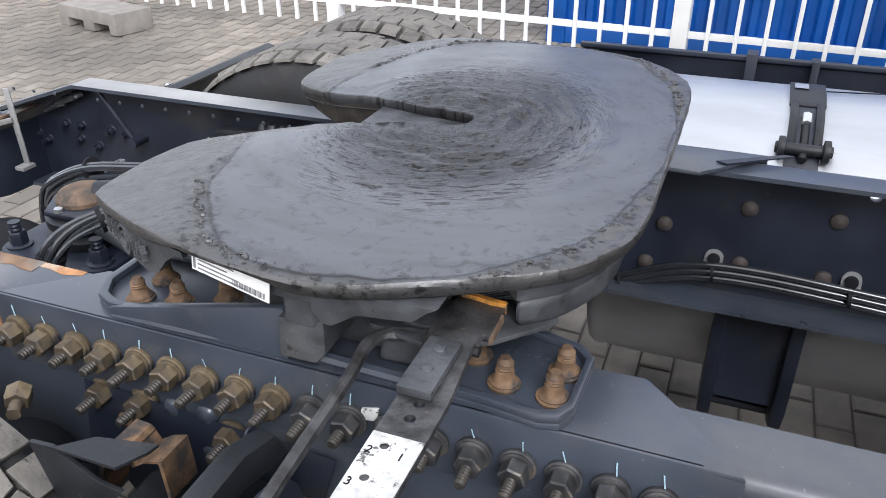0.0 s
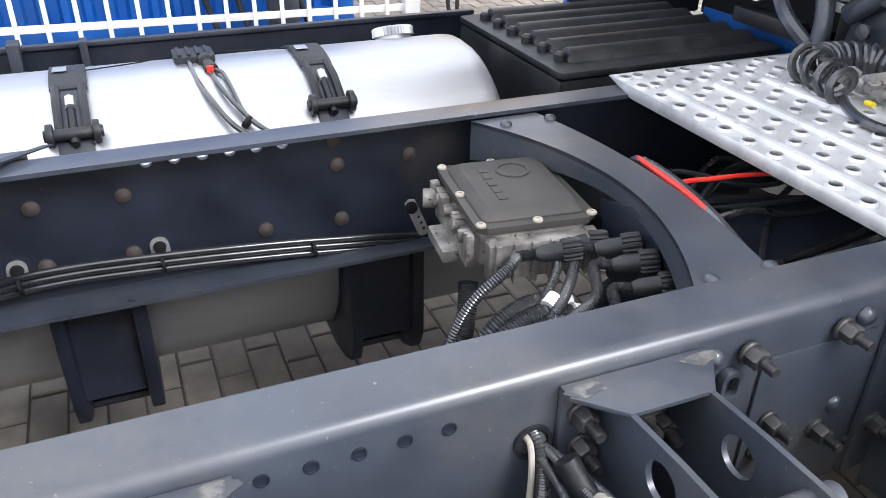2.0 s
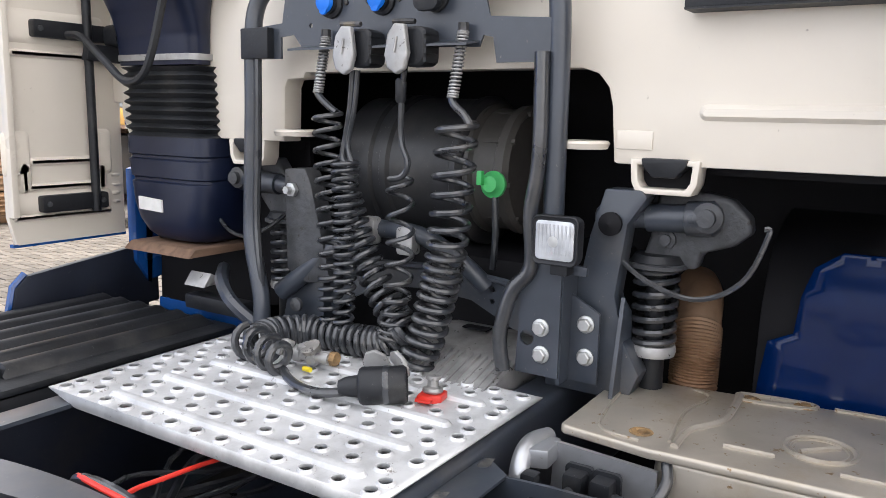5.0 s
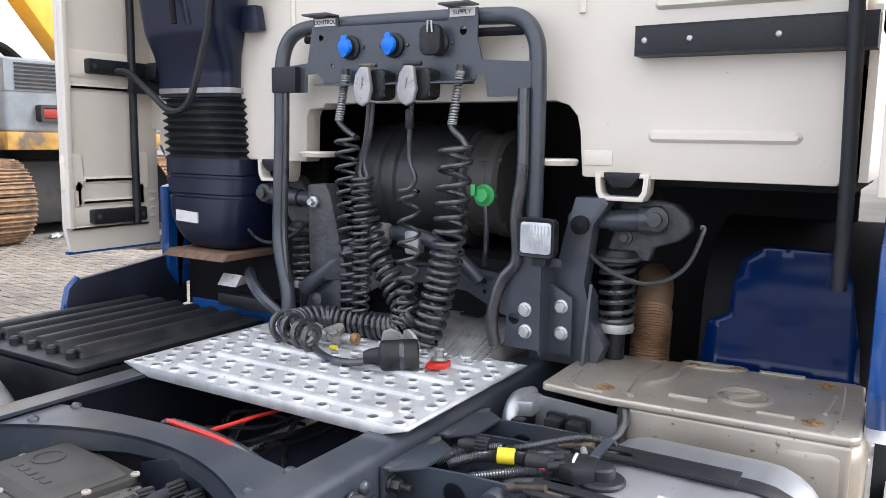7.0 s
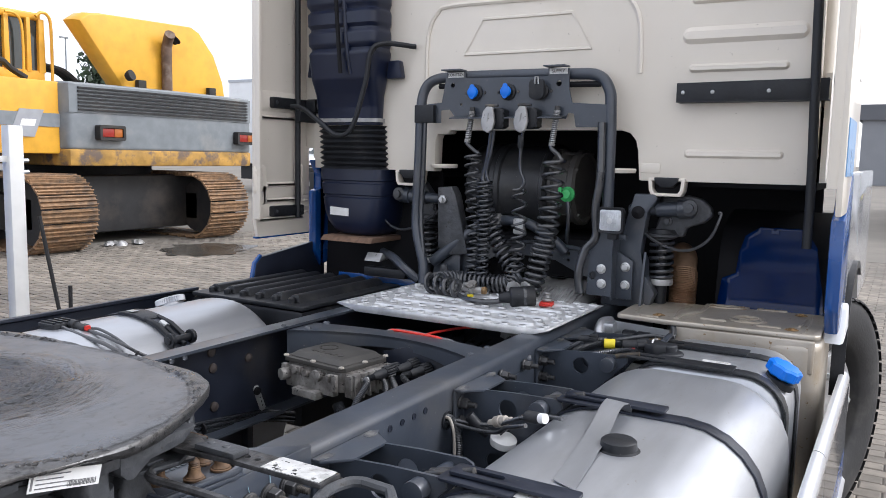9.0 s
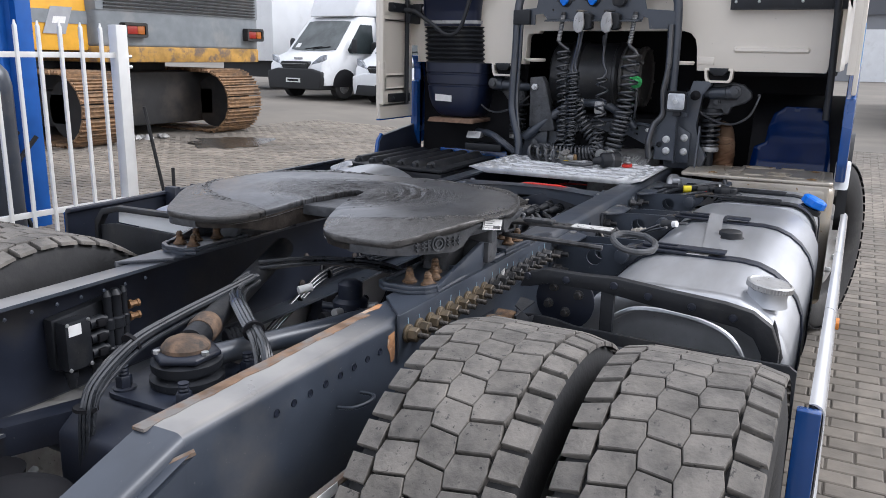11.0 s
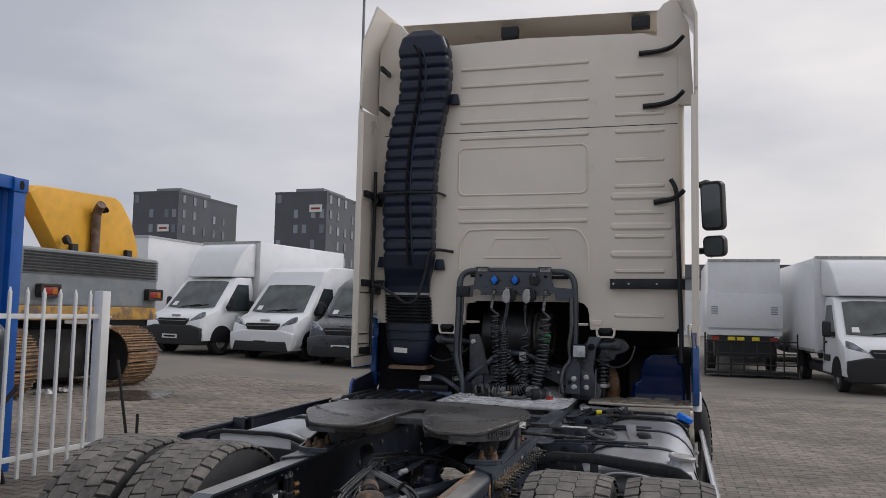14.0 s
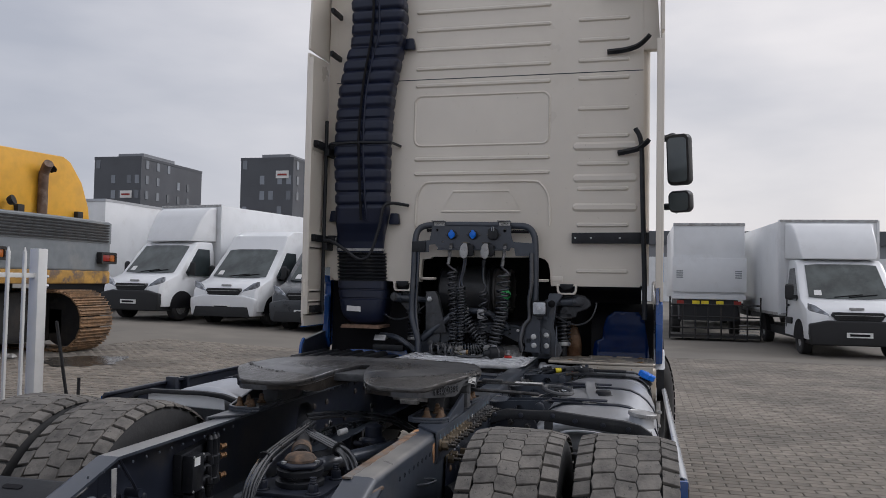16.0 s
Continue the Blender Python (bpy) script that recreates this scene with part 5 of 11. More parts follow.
for a in range(6):
    c_, s_ = math.cos(a * 1.05), math.sin(a * 1.05)
    part("fitting", G().cyl((-0.62 + 0.045 * c_, -0.10 + 0.045 * s_, 0.85), (-0.62 + 0.08 * c_, -0.10 + 0.08 * s_, 0.855), 0.011, n=10), "alu_dull" if a % 2 else "frame_in", rv_)
for p, c_ in (((-0.60, -0.24, 0.86), "label"), ((-0.56, -0.25, 0.865), "bluecap"), ((-0.64, -0.21, 0.85), "bluecap"), ((-0.70, 0.02, 0.90), "label")):
    part("cable_mark", G().cyl(p, (p[0] + 0.035, p[1] - 0.02, p[2] + 0.005), 0.012, n=10), c_, truck, "coloured cable sleeve")
part("bracket_strip", G().plate(rrect(0.095, 0.020, 0.008, 3, 0, 0), [rrect(0.032, 0.009, 0.004, 3, -0.025, 0), rrect(0.032, 0.009, 0.004, 3, 0.025, 0)], "z", -0.002, 0.002), "alu_dull", truck, "slotted pale bracket strip", m=pose(-1.478, 0.352, 0.770, 0, 0, 92))
# bolts, stay, pale angle and brake chamber at the rear of the left rail
IN = RO - WT
bolt_me = mesh_of("rail_bolt", hexnut(0.011, 0.012, 0.016, 0.012, 0.008), "frame_in")
for x, z in ((-1.70, 0.826), (-1.648, 0.826), (-1.548, 0.824), (-1.495, 0.821), (-1.812, 0.785), (-1.778, 0.770), (-1.66, 0.786), (-1.60, 0.772)):
    piece("rail_bolt", bolt_me, rails[1], rot_to((x, IN - 0.001, z), (0, -1, 0)))
for x, z in ((-1.70, 0.882), (-1.662, 0.901), (-1.626, 0.918)):
    part("cable_clip", G().box(x - 0.012, x + 0.012, IN - 0.03, IN, z - 0.008, z + 0.010), "black", truck, "black cable clip on the rail's inner side", bevel=0.004)
    part("clipped_cable", G().tube(smoothline([(x - 0.05, IN - 0.02, z - 0.020), (x, IN - 0.034, z), (x + 0.035, IN - 0.03, z + 0.012)], 5), 0.008, 8), "hose", truck, "short black cable end")
stay = part("stay_rod", G().tube([(-1.530, 0.415, 0.943), (-1.470, 0.412, 0.865), (-1.440, 0.41, 0.822)], 0.0052, 8), "frame_in", truck, "thin dark stay rod inside the rail")
part("stay_eye", G().cyl((-1.440, 0.398, 0.820), (-1.440, IN, 0.820), 0.014, n=14), "frame_in", stay)
ang = part("pale_angle", G().prism([(-1.722, 0.965), (-1.702, 0.965), (-1.698, 0.765), (-1.716, 0.765)], "y", 0.298, 0.302), "alu_dull", truck, "pale bent steel angle on the cross-member", bevel=0.001)
part("angle_arm", G().prism([(-1.90, 0.835), (-1.712, 0.892), (-1.712, 0.878), (-1.90, 0.818)], "y", 0.290, 0.2945), "alu_dull", ang, bevel=0.001)
part("angle_foot", G().box(-1.720, -1.690, 0.27, 0.31, 0.755, 0.765), "alu_dull", ang, bevel=0.001)
ch = part("rear_brake_chamber", G().lathe([(0.10, -0.06), (0.115, -0.045), (0.119, -0.03), (0.119, -0.005), (0.113, 0.0), (0.112, 0.035), (0.100, 0.075), (0.075, 0.100), (0.04, 0.112), (0.0001, 0.116)], (-1.55, 0.05, 0.612), (0.25, -0.05, 1), 32), "ink", truck, "round black brake chamber between the rails", smooth=40)
part("clamp_band", G().lathe([(0.121, -0.028), (0.124, -0.024), (0.124, -0.012), (0.121, -0.008)], (-1.55, 0.05, 0.612), (0.25, -0.05, 1), 32), "frame_in", ch)
# valve block on the inside of the left rail
vb = part("valve_block", G().prism([(-1.185, 0.752), (-1.165, 0.742), (-0.985, 0.742), (-0.965, 0.76), (-0.965, 0.905), (-1.185, 0.885)], "y", 0.415, 0.448), "black", truck, "black valve block with brass fittings on the rail's inner side", bevel=0.005)
part("coil_housing", G().box(-1.18, -1.105, 0.372, 0.414, 0.752, 0.882), "black", vb, bevel=0.006)
part("printed_tag", G().box(-1.172, -1.135, 0.3705, 0.3715, 0.845, 0.874), "label", vb, "small white printed tag")
for x in (-1.174, -1.112):
    for z in (0.757, 0.877):
        part("corner_screw", G().lathe([(0.0055, 0), (0.0045, 0.003), (0.0001, 0.004)], (x, 0.372, z), (0, -1, 0), 10), "zinc", vb)
for i, z in enumerate((0.775, 0.815, 0.855)):
    part("solenoid", G().lathe([(0.010, -0.006), (0.0165, -0.005), (0.0165, 0.040), (0.011, 0.042), (0.011, 0.052), (0.0001, 0.053)], (-1.095, 0.392, z), (1, 0, 0), 14), "black", vb)
    part("solenoid_plug", G().box(-1.085, -1.06, 0.368, 0.388, z - 0.010, z + 0.010), "ink", vb, bevel=0.003)
for x, r in ((-1.032, 0.011), (-1.005, 0.015), (-0.978, 0.009)):
    part("valve_column", G().lathe([(r * 1.3, 0), (r * 1.3, 0.02), (r, 0.024), (r, 0.07), (r * 1.4, 0.074), (r * 1.4, 0.10), (r, 0.104), (r, 0.16), (r * 1.2, 0.165), (r * 0.6, 0.18)], (x, 0.395, 0.748), (0, 0, 1), 12), "black", vb)
for x, h in ((-1.15, 0.034), (-1.075, 0.026), (-1.015, 0.03)):
    part("hose_stub", G().lathe([(0.017, 0), (0.017, h * 0.5), (0.012, h * 0.55), (0.012, h), (0.009, h + 0.012)], (x, 0.405, 0.742), (0, 0, -1), 12), "black", vb)
for z in (0.765, 0.838, 0.872):
    part("brass_fitting", G().lathe([(0.013, 0), (0.013, 0.008), (0.009, 0.010), (0.009, 0.022), (0.011, 0.024), (0.011, 0.03), (0.0001, 0.031)], (-0.966, 0.392, z), (1, -0.25, 0), 8), "brass", vb, "brass fitting")

# gearbox control unit between the rails, with its lid and plugs
ecu = part("gearbox_control_unit", G().prism(rrect(0.21, 0.27, 0.03, 4, 0.89, 0.09), "z", 0.80, 0.868), "dirty_cast", truck, "grey cast gearbox control unit under a black lid", bevel=0.006, m=Matrix.Translation((0.912, 0.147, 0.016)) @ pose(0, 0, 0, 0, 0, -7) @ Matrix.Translation((-0.89, -0.092, 0)))
g = G()
g.prism([(0.775, -0.03), (0.775, 0.215), (0.795, 0.232), (0.985, 0.232), (1.005, 0.215), (1.005, -0.03), (0.985, -0.048), (0.795, -0.048)], "z", 0.868, 0.882)
g.loft([[(x, y, 0.882) for x, y in rrect(0.198, 0.244, 0.016, 4, 0.890, 0.092)], [(x, y, 0.886) for x, y in rrect(0.196, 0.242, 0.016, 4, 0.890, 0.092)], [(x, y, 0.8975) for x, y in rrect(0.172, 0.214, 0.014, 4, 0.892, 0.092)], [(x, y, 0.9000) for x, y in rrect(0.165, 0.207, 0.013, 4, 0.892, 0.092)]])
lid = part("lid", g, "lid_plastic", ecu, "dusty black plastic lid with a ring mark", bevel=0.0015)
part("ring_mark", G().plate(circle(0.905, 0.14, 0.034, 24), [circle(0.905, 0.14, 0.029, 24)], "z", 0.8995, 0.9022), "lid_plastic", lid)
for k in range(5):
    part("bar_mark", G().box(0.838, 0.855, 0.02 + 0.03 * k, 0.038 + 0.03 * k, 0.8995, 0.9018), "lid_plastic", lid)
for x, y in ((0.785, -0.036), (0.785, 0.22), (0.995, -0.036), (0.995, 0.22), (0.89, -0.04), (0.785, 0.092), (0.89, 0.225)):
    part("lid_screw", G().lathe([(0.0095, 0), (0.0095, 0.0035), (0.0075, 0.0055), (0.004, 0.0055), (0.004, 0.0035), (0.0001, 0.0035)], (x, y, 0.882), (0, 0, 1), 14), "dusty_plug", ecu, "pale socket screw")
rc_ = random.Random(8)
for k in (0, 1, 3, 4, 7, 8, 10):
    y = -0.03 + 0.023 * k + rc_.uniform(-0.004, 0.004)
    h = rc_.uniform(0.010, 0.05)
    part("cast_rib", G().box(0.762 - rc_.uniform(0, 0.010), 0.776, y, y + rc_.uniform(0.006, 0.026), 0.858 - h, 0.862), "dirty_cast", ecu, bevel=0.002)
for k in (0, 2, 3, 6, 7):
    x = 0.795 + 0.026 * k
    part("cast_rib", G().box(x, x + rc_.uniform(0.008, 0.03), -0.050 - rc_.uniform(0, 0.010), -0.042, 0.856 - rc_.uniform(0.012, 0.04), 0.862), "dirty_cast", ecu, bevel=0.002)
part("cast_side", G().box(0.765, 0.79, -0.02, 0.20, 0.79, 0.85), "dirty_cast", ecu, bevel=0.004)
part("cast_lug", G().box(0.735, 0.77, 0.03, 0.14, 0.775, 0.80), "dirty_cast", ecu, bevel=0.004)
part("cast_boss", G().cyl((0.78, 0.19, 0.83), (0.74, 0.20, 0.83), 0.02, n=14), "dirty_cast", ecu, bevel=0.003)
part("cast_flank", G().box(0.79, 1.0, -0.075, -0.045, 0.79, 0.86), "dirty_cast", ecu, bevel=0.004)
for i in range(6):
    part("cooling_fin", G().box(0.80 + 0.034 * i, 0.81 + 0.034 * i, -0.083, -0.07, 0.785, 0.862), "dirty_cast", ecu)
for y in (0.04, 0.10, 0.15):
    part("cast_boss", G().cyl((0.775, y, 0.845), (0.752, y, 0.85), 0.012, n=12), "dirty_cast", ecu, bevel=0.002)
for x in (0.84, 0.91, 0.97):
    part("cast_boss", G().cyl((x, -0.07, 0.84), (x, -0.095, 0.842), 0.011, n=12), "dirty_cast", ecu, bevel=0.002)
part("gearbox", G().lathe([(0.10, -0.1), (0.16, -0.06), (0.2, 0.05), (0.22, 0.3), (0.25, 0.8), (0.3, 1.0)], (1.2, 0.0, 0.56), (1, 0, 0.03), 22), "frame_in", truck, "dark gearbox under the step plate")
g = G().lathe([(0.010, -0.045), (0.015, -0.03), (0.016, 0), (0.0175, 0.002), (0.0175, 0.030), (0.0001, 0.031)], n=22)
star = [((0.0218 if i % 4 < 2 else 0.0188) * math.cos(2 * math.pi * i / 56), (0.0218 if i % 4 < 2 else 0.0188) * math.sin(2 * math.pi * i / 56)) for i in range(56)]
g.loft([[(x * 0.9, y * 0.9, 0.001) for x, y in star], [(x, y, 0.004) for x, y in star], [(x, y, 0.030) for x, y in star], [(x * 0.93, y * 0.93, 0.034) for x, y in star]])
plug_me = mesh_of("cable_plug", g, "black")


def conduit(line, r, parent, label="black corrugated cable conduit"):
    path = smoothline(line, 9)
    dense, rr = [], []
    for i in range(len(path) - 1):
        for k in range(4):
            dense.append(path[i].lerp(path[i + 1], k / 4))
            rr.append(r if k % 2 else r * 0.84)
    return part("corrugated_conduit", G().tube(dense, rr, 10), "hose", parent, label)


def plug(p, way, tail, r=0.0105):
    piece("cable_plug", plug_me, truck, rot_to(p, way), "ribbed black bayonet cable plug")
    w = Vector(way).normalized()
    b = Vector(p) - w * 0.045
    conduit([b, b - w * 0.03] + tail, r, truck)


plug((0.905, -0.055, 0.872), (0.85, -0.25, 0.1), [(0.80, -0.06, 0.86), (0.73, -0.06, 0.80), (0.69, -0.06, 0.70), (0.67, -0.06, 0.55)])
plug((1.005, -0.085, 0.878), (0.8, -0.35, 0.15), [(0.90, -0.10, 0.835), (0.84, -0.15, 0.81), (0.77, -0.17, 0.75), (0.72, -0.17, 0.60)])
plug((1.012, -0.13, 0.868), (0.8, -0.35, 0.12), [(0.92, -0.15, 0.83), (0.84, -0.17, 0.80), (0.78, -0.19, 0.74), (0.74, -0.19, 0.58)])
plug((1.012, -0.19, 0.858), (0.85, -0.3, 0.1), [(0.92, -0.20, 0.83), (0.84, -0.19, 0.79), (0.80, -0.21, 0.73), (0.77, -0.21, 0.58)])
plug((0.975, -0.03, 0.862), (0.8, -0.3, 0.05), [(0.90, -0.055, 0.85), (0.85, -0.10, 0.81), (0.78, -0.12, 0.74)], 0.009)
for y0, x0 in ((-0.10, 0.70), (-0.135, 0.74), (-0.17, 0.70)):
    conduit([(0.90, y0, 0.79), (0.83, y0 + 0.01, 0.80), (0.75, y0, 0.76), (x0 - 0.03, y0 - 0.01, 0.62), (x0 - 0.08, y0, 0.40)], 0.019, truck)
    part("conduit_collar", G().cyl((0.885, y0 + 0.002, 0.795), (0.90, y0, 0.79), 0.0215, n=14), "label", truck, "white conduit collar")
conduit([(0.77, 0.03, 0.79), (0.75, -0.01, 0.74), (0.73, -0.03, 0.66), (0.72, -0.03, 0.5)], 0.019, truck)
for p, q in (((0.845, -0.125, 0.815), (0.865, -0.115, 0.824)), ((0.85, -0.19, 0.802), (0.885, -0.186, 0.815))):
    part("tape_wrap", G().cyl(p, q, 0.0145, n=12), "label", truck, "pale tape wrapped round a conduit")
ca = part("clip_arm", G().plate([(0.783, 0.772), (0.792, 0.782), (0.806, 0.780), (0.812, 0.768), (0.842, 0.696), (0.836, 0.688), (0.822, 0.686), (0.815, 0.692)], [circle(0.8165, 0.734, 0.004), circle(0.8225, 0.719, 0.004), circle(0.8285, 0.704, 0.004)], "y", 0.398, 0.402), "alu_dull", truck, "punched grey steel strip", bevel=0.001)
part("clip_bolt", G().lathe([(0.014, 0), (0.013, 0.009), (0.0001, 0.011)], (0.797, 0.398, 0.763), (0, -1, 0), 14), "ink", ca)
part("cross_web", G().prism([(-0.30, 0.80), (-0.22, 0.89), (-0.05, 0.93), (0.05, 0.90), (0.0, 0.76), (-0.3, 0.72)], "x", 1.045, 1.053), "frame_in", truck, "dark curved bracket plate behind the plugs", bevel=0.002)

# brake pipes clipped along the left rail's inside, sagging
for k in range(3):
    o = 0.0152 * k
    line = smoothline([(-0.55, 0.36 + o * 0.3, 0.53 + o), (-0.343, 0.42, 0.588 + o), (-0.177, 0.43, 0.648 + o), (-0.081, 0.43, 0.688 + o), (0.001, 0.43, 0.706 + o), (0.115, 0.43, 0.710 + o), (0.268, 0.43, 0.702 + o), (0.414, 0.43, 0.691 + o), (0.579, 0.43, 0.675 + o), (0.806, 0.43, 0.646 + o), (0.88, 0.42, 0.633 + o), (0.95, 0.36, 0.62 + o)], 6)
    part("pipe", G().tube(line, 0.0074, 10), "gloss_pipe", truck, "thin glossy black pipe")
g0 = mesh_of("pipe_clip", G().plate(rrect(0.034, 0.07, 0.0165, 5), [circle(0, 0.016, 0.010)], "y", -0.002, 0.002), "alu_dull")
for x, a in ((0.006, 4), (0.271, -4)):
    c = piece("pipe_clip", g0, truck, pose(x, 0.446, 0.728, 0, a, 0) @ Matrix.Scale(1.1, 4), "grey steel pipe clip")
    part("clip_bolt", G().lathe([(0.012, 0), (0.011, 0.008), (0.0001, 0.01)], (0, -0.002, 0.016), (0, -1, 0), 12), "ink", c)
for x, z in ((-0.18, 0.66), (0.268, 0.715), (0.006, 0.72), (0.579, 0.687)):
    part("cable_tie", G().lathe([(0.021, 0), (0.021, 0.006)], (x, 0.43, z), (1, 0, 0.1), 12), "ink", truck)
part("brake_line", G().tube(smoothline([(1.19, 0.16, 0.84), (1.165, 0.13, 0.91), (1.150, 0.085, 0.945), (1.152, 0.0, 0.948), (1.138, -0.12, 0.945), (1.120, -0.20, 0.942), (1.14, -0.27, 0.90)], 6), 0.0115, 8), "hose", truck, "black battery cable")
part("battery_cable", G().tube(smoothline([(1.19, 0.14, 0.86), (1.165, 0.115, 0.93), (1.148, 0.085, 0.951), (1.139, 0.02, 0.955), (1.134, -0.06, 0.955), (1.128, -0.125, 0.953), (1.14, -0.2, 0.92)], 6), 0.0055, 8), "redplastic", truck, "red battery cable")
part("battery_cable", G().tube(smoothline([(1.150, -0.03, 0.945), (1.20, 0.0, 0.932), (1.26, 0.005, 0.925), (1.36, 0.0, 0.92), (1.5, -0.02, 0.91), (1.7, -0.06, 0.88)], 6), 0.005, 8), "redplastic", truck, "red battery cable")
rnd = random.Random(6)
for k in range(12):
    y0, z0 = rnd.uniform(-0.3, 0.3), rnd.uniform(0.70, 0.85)
    line = [(1.12 + rnd.uniform(0, 0.1), y0, z0)] + [(1.3 + 0.2 * i, y0 + rnd.uniform(-0.12, 0.12), z0 + rnd.uniform(-0.06, 0.05)) for i in range(3)]
    part("cable", G().tube(smoothline(line, 5), rnd.uniform(0.005, 0.011), 6), "hose", truck)

# ---- tanks, brackets, wheels and skirts ----
def tank_section(y0, y1, z0, z1, r, n=6):
    return rrect(abs(y1 - y0), z1 - z0, r, n, (y0 + y1) / 2, (z0 + z1) / 2)


def lofted_tank(x0, x1, sec):
    """A tank with pressed, rounded ends. sec(k) gives the (y, z) outline shrunk by k."""
    rings = []
    for x, k in ((x0 + 0.012, 0.10), (x0 + 0.014, 0.07), (x0, 0.055), (x0, 0.03), (x0 + 0.006, 0.012), (x0 + 0.02, 0.002), (x0 + 0.035, 0.0), (x0 + 0.05, 0.004), (x0 + 0.07, 0.004), (x0 + 0.08, 0.0), (x1 - 0.05, 0.0), (x1 - 0.02, 0.002), (x1 - 0.006, 0.012), (x1, 0.03), (x1, 0.055), (x1 - 0.014, 0.07), (x1 - 0.012, 0.10)):
        rings.append([(x, y, z) for y, z in sec(k)])
    return G().loft(rings)


RY0, RY1 = -1.235, -0.648
rt = part("fuel_tank", lofted_tank(-0.285, 1.235, lambda k: tank_section(RY0 + k, RY1 - k, 0.33 + k, 0.94 - k, 0.19 - k * 0.6)), "alu", truck, "bright brushed aluminium fuel tank with rounded corners", smooth=60)


def strap_ring(x, w, y0, y1, z0, z1, r, thick=0.006):
    a = tank_section(y0 - thick, y1 + thick, z0 - thick, z1 + thick, r + thick)
    b = tank_section(y0 - 0.0005, y1 + 0.0005, z0 - 0.0005, z1 + 0.0005, r)
    return G().plate(a, [b], "x", x - w / 2, x + w / 2)


for x in (0.15, 0.755):
    part("tank_strap", strap_ring(x, 0.05, RY0, RY1, 0.33, 0.94, 0.19), "frame_in", rt, "dark steel tank strap", bevel=0.001)
    part("strap_pad", G().prism(rrect(0.075, 0.16, 0.01, 3, x, -0.80), "z", 0.9465, 0.953), "frame_in", rt, bevel=0.002)
    part("strap_bar", G().plate(rrect(0.05, 0.26, 0.006, 3, x + 0.01, -0.865), [rrect(0.02, 0.09, 0.009, 4, x + 0.01, -0.80)], "z", 0.955, 0.962), "frame_in", rt, "slotted dark strap bar", bevel=0.001)
    part("strap_bolt", G().cyl((x + 0.01, -0.67, 0.93), (x + 0.01, -0.78, 0.962), 0.008, n=10), "nut_dark", rt)
part("white_tag", G().box(0.125, 0.175, -0.945, -0.875, 0.9475, 0.9485), "dirty_label", rt, "small white tag on the strap")
# filler with a knurled lid
g = G().lathe([(0.058, -0.02), (0.052, 0.0), (0.052, 0.02), (0.0001, 0.02)], (-0.155, -1.150, 0.925), (0, -0.1, 1), 36)
part("filler_neck", g, "alu", rt)
g = G()
q = rot_to((-0.155, -1.154, 0.948), (0, -0.12, 1))
N = 44
ring = [((0.0615 if i % 2 else 0.0595) * math.cos(2 * math.pi * i / (2 * N)), (0.0615 if i % 2 else 0.0595) * math.sin(2 * math.pi * i / (2 * N))) for i in range(2 * N)]
g.loft([[(x, y, 0) for x, y in ring], [(x, y, 0.014) for x, y in ring], [(x * 0.9, y * 0.9, 0.018) for x, y in ring], [(x * 0.85, y * 0.85, 0.015) for x, y in ring]])
part("filler_cap", g, "alu_dull", rt, "knurled grey filler cap", m=q)
# loose strip of sheet metal laid along the tank, its far end bent up
strip = smoothline([(0.235, -0.935, 0.9435), (0.40, -0.915, 0.9445), (0.55, -0.897, 0.953), (0.655, -0.885, 0.972), (0.70, -0.885, 0.978)], 5)
g = G().loft([[(p.x + (0.012 if q in (1, 2) else -0.012), p.y + (0.027 if q in (1, 2) else -0.027), p.z + (0.0015 if q in (2, 3) else 0.0)) for q in range(4)] for p in strip])
br_ = part("sheet_strip", g, "alu", rt, "loose folded strip of pale sheet metal")
part("bent_end", G().loft([[(0.70 + dx, -0.915, z), (0.712 + dx, -0.86, z), (0.7135 + dx, -0.86, z + 0.0005), (0.7015 + dx, -0.915, z + 0.0005)] for dx, z in ((-0.012, 0.978), (0.012, 0.975), (0.03, 0.962), (0.038, 0.944))]), "alu", br_)
# reducing-agent tank ahead of it, and its blue cap
at = part("additive_tank", lofted_tank(1.25, 1.70, lambda k: tank_section(-1.21 + k, -0.735 - k, 0.36 + k, 0.945 - k, 0.12 - k * 0.6)), "alu", truck, "pale metal additive tank with a white label and a blue cap", smooth=40)
for x in (1.283, 1.525):
    part("tank_strap", strap_ring(x, 0.055, -1.21, -0.735, 0.36, 0.945, 0.12), "black", at, bevel=0.001)
    part("strap_bar", G().plate([(x - 0.034, -0.74), (x + 0.034, -0.735), (x + 0.036, -1.06), (x - 0.036, -1.06)], [rrect(0.022, 0.10, 0.010, 4, x - 0.004, -0.805)], "z", 0.9525, 0.958), "black", at, "black steel strap with a slot", bevel=0.001)
    part("strap_bolt", G().cyl((x - 0.01, -0.70, 0.945), (x - 0.01, -0.775, 0.962), 0.008, n=10), "nut", at)
part("white_label", G().prism([(1.350, -0.95), (1.395, -0.945), (1.392, -1.03), (1.347, -1.035)], "z", 0.9455, 0.9462), "dirty_label", at, "white label")
g = G().lathe([(0.045, 0), (0.045, 0.02), (0.04, 0.022)], (1.38, -1.17, 0.905), (0, -0.45, 1), 20)
part("neck", g, "black", at)
g = G()
ring_ = [((0.052 if i % 4 < 2 else 0.046) * math.cos(i * math.pi / 16), (0.052 if i % 4 < 2 else 0.046) * math.sin(i * math.pi / 16)) for i in range(32)]
g.loft([[(x * k, y * k, z) for x, y in ring_] for k, z in ((0.85, 0.018), (1.0, 0.024), (1.0, 0.05), (0.86, 0.057), (0.3, 0.058))])
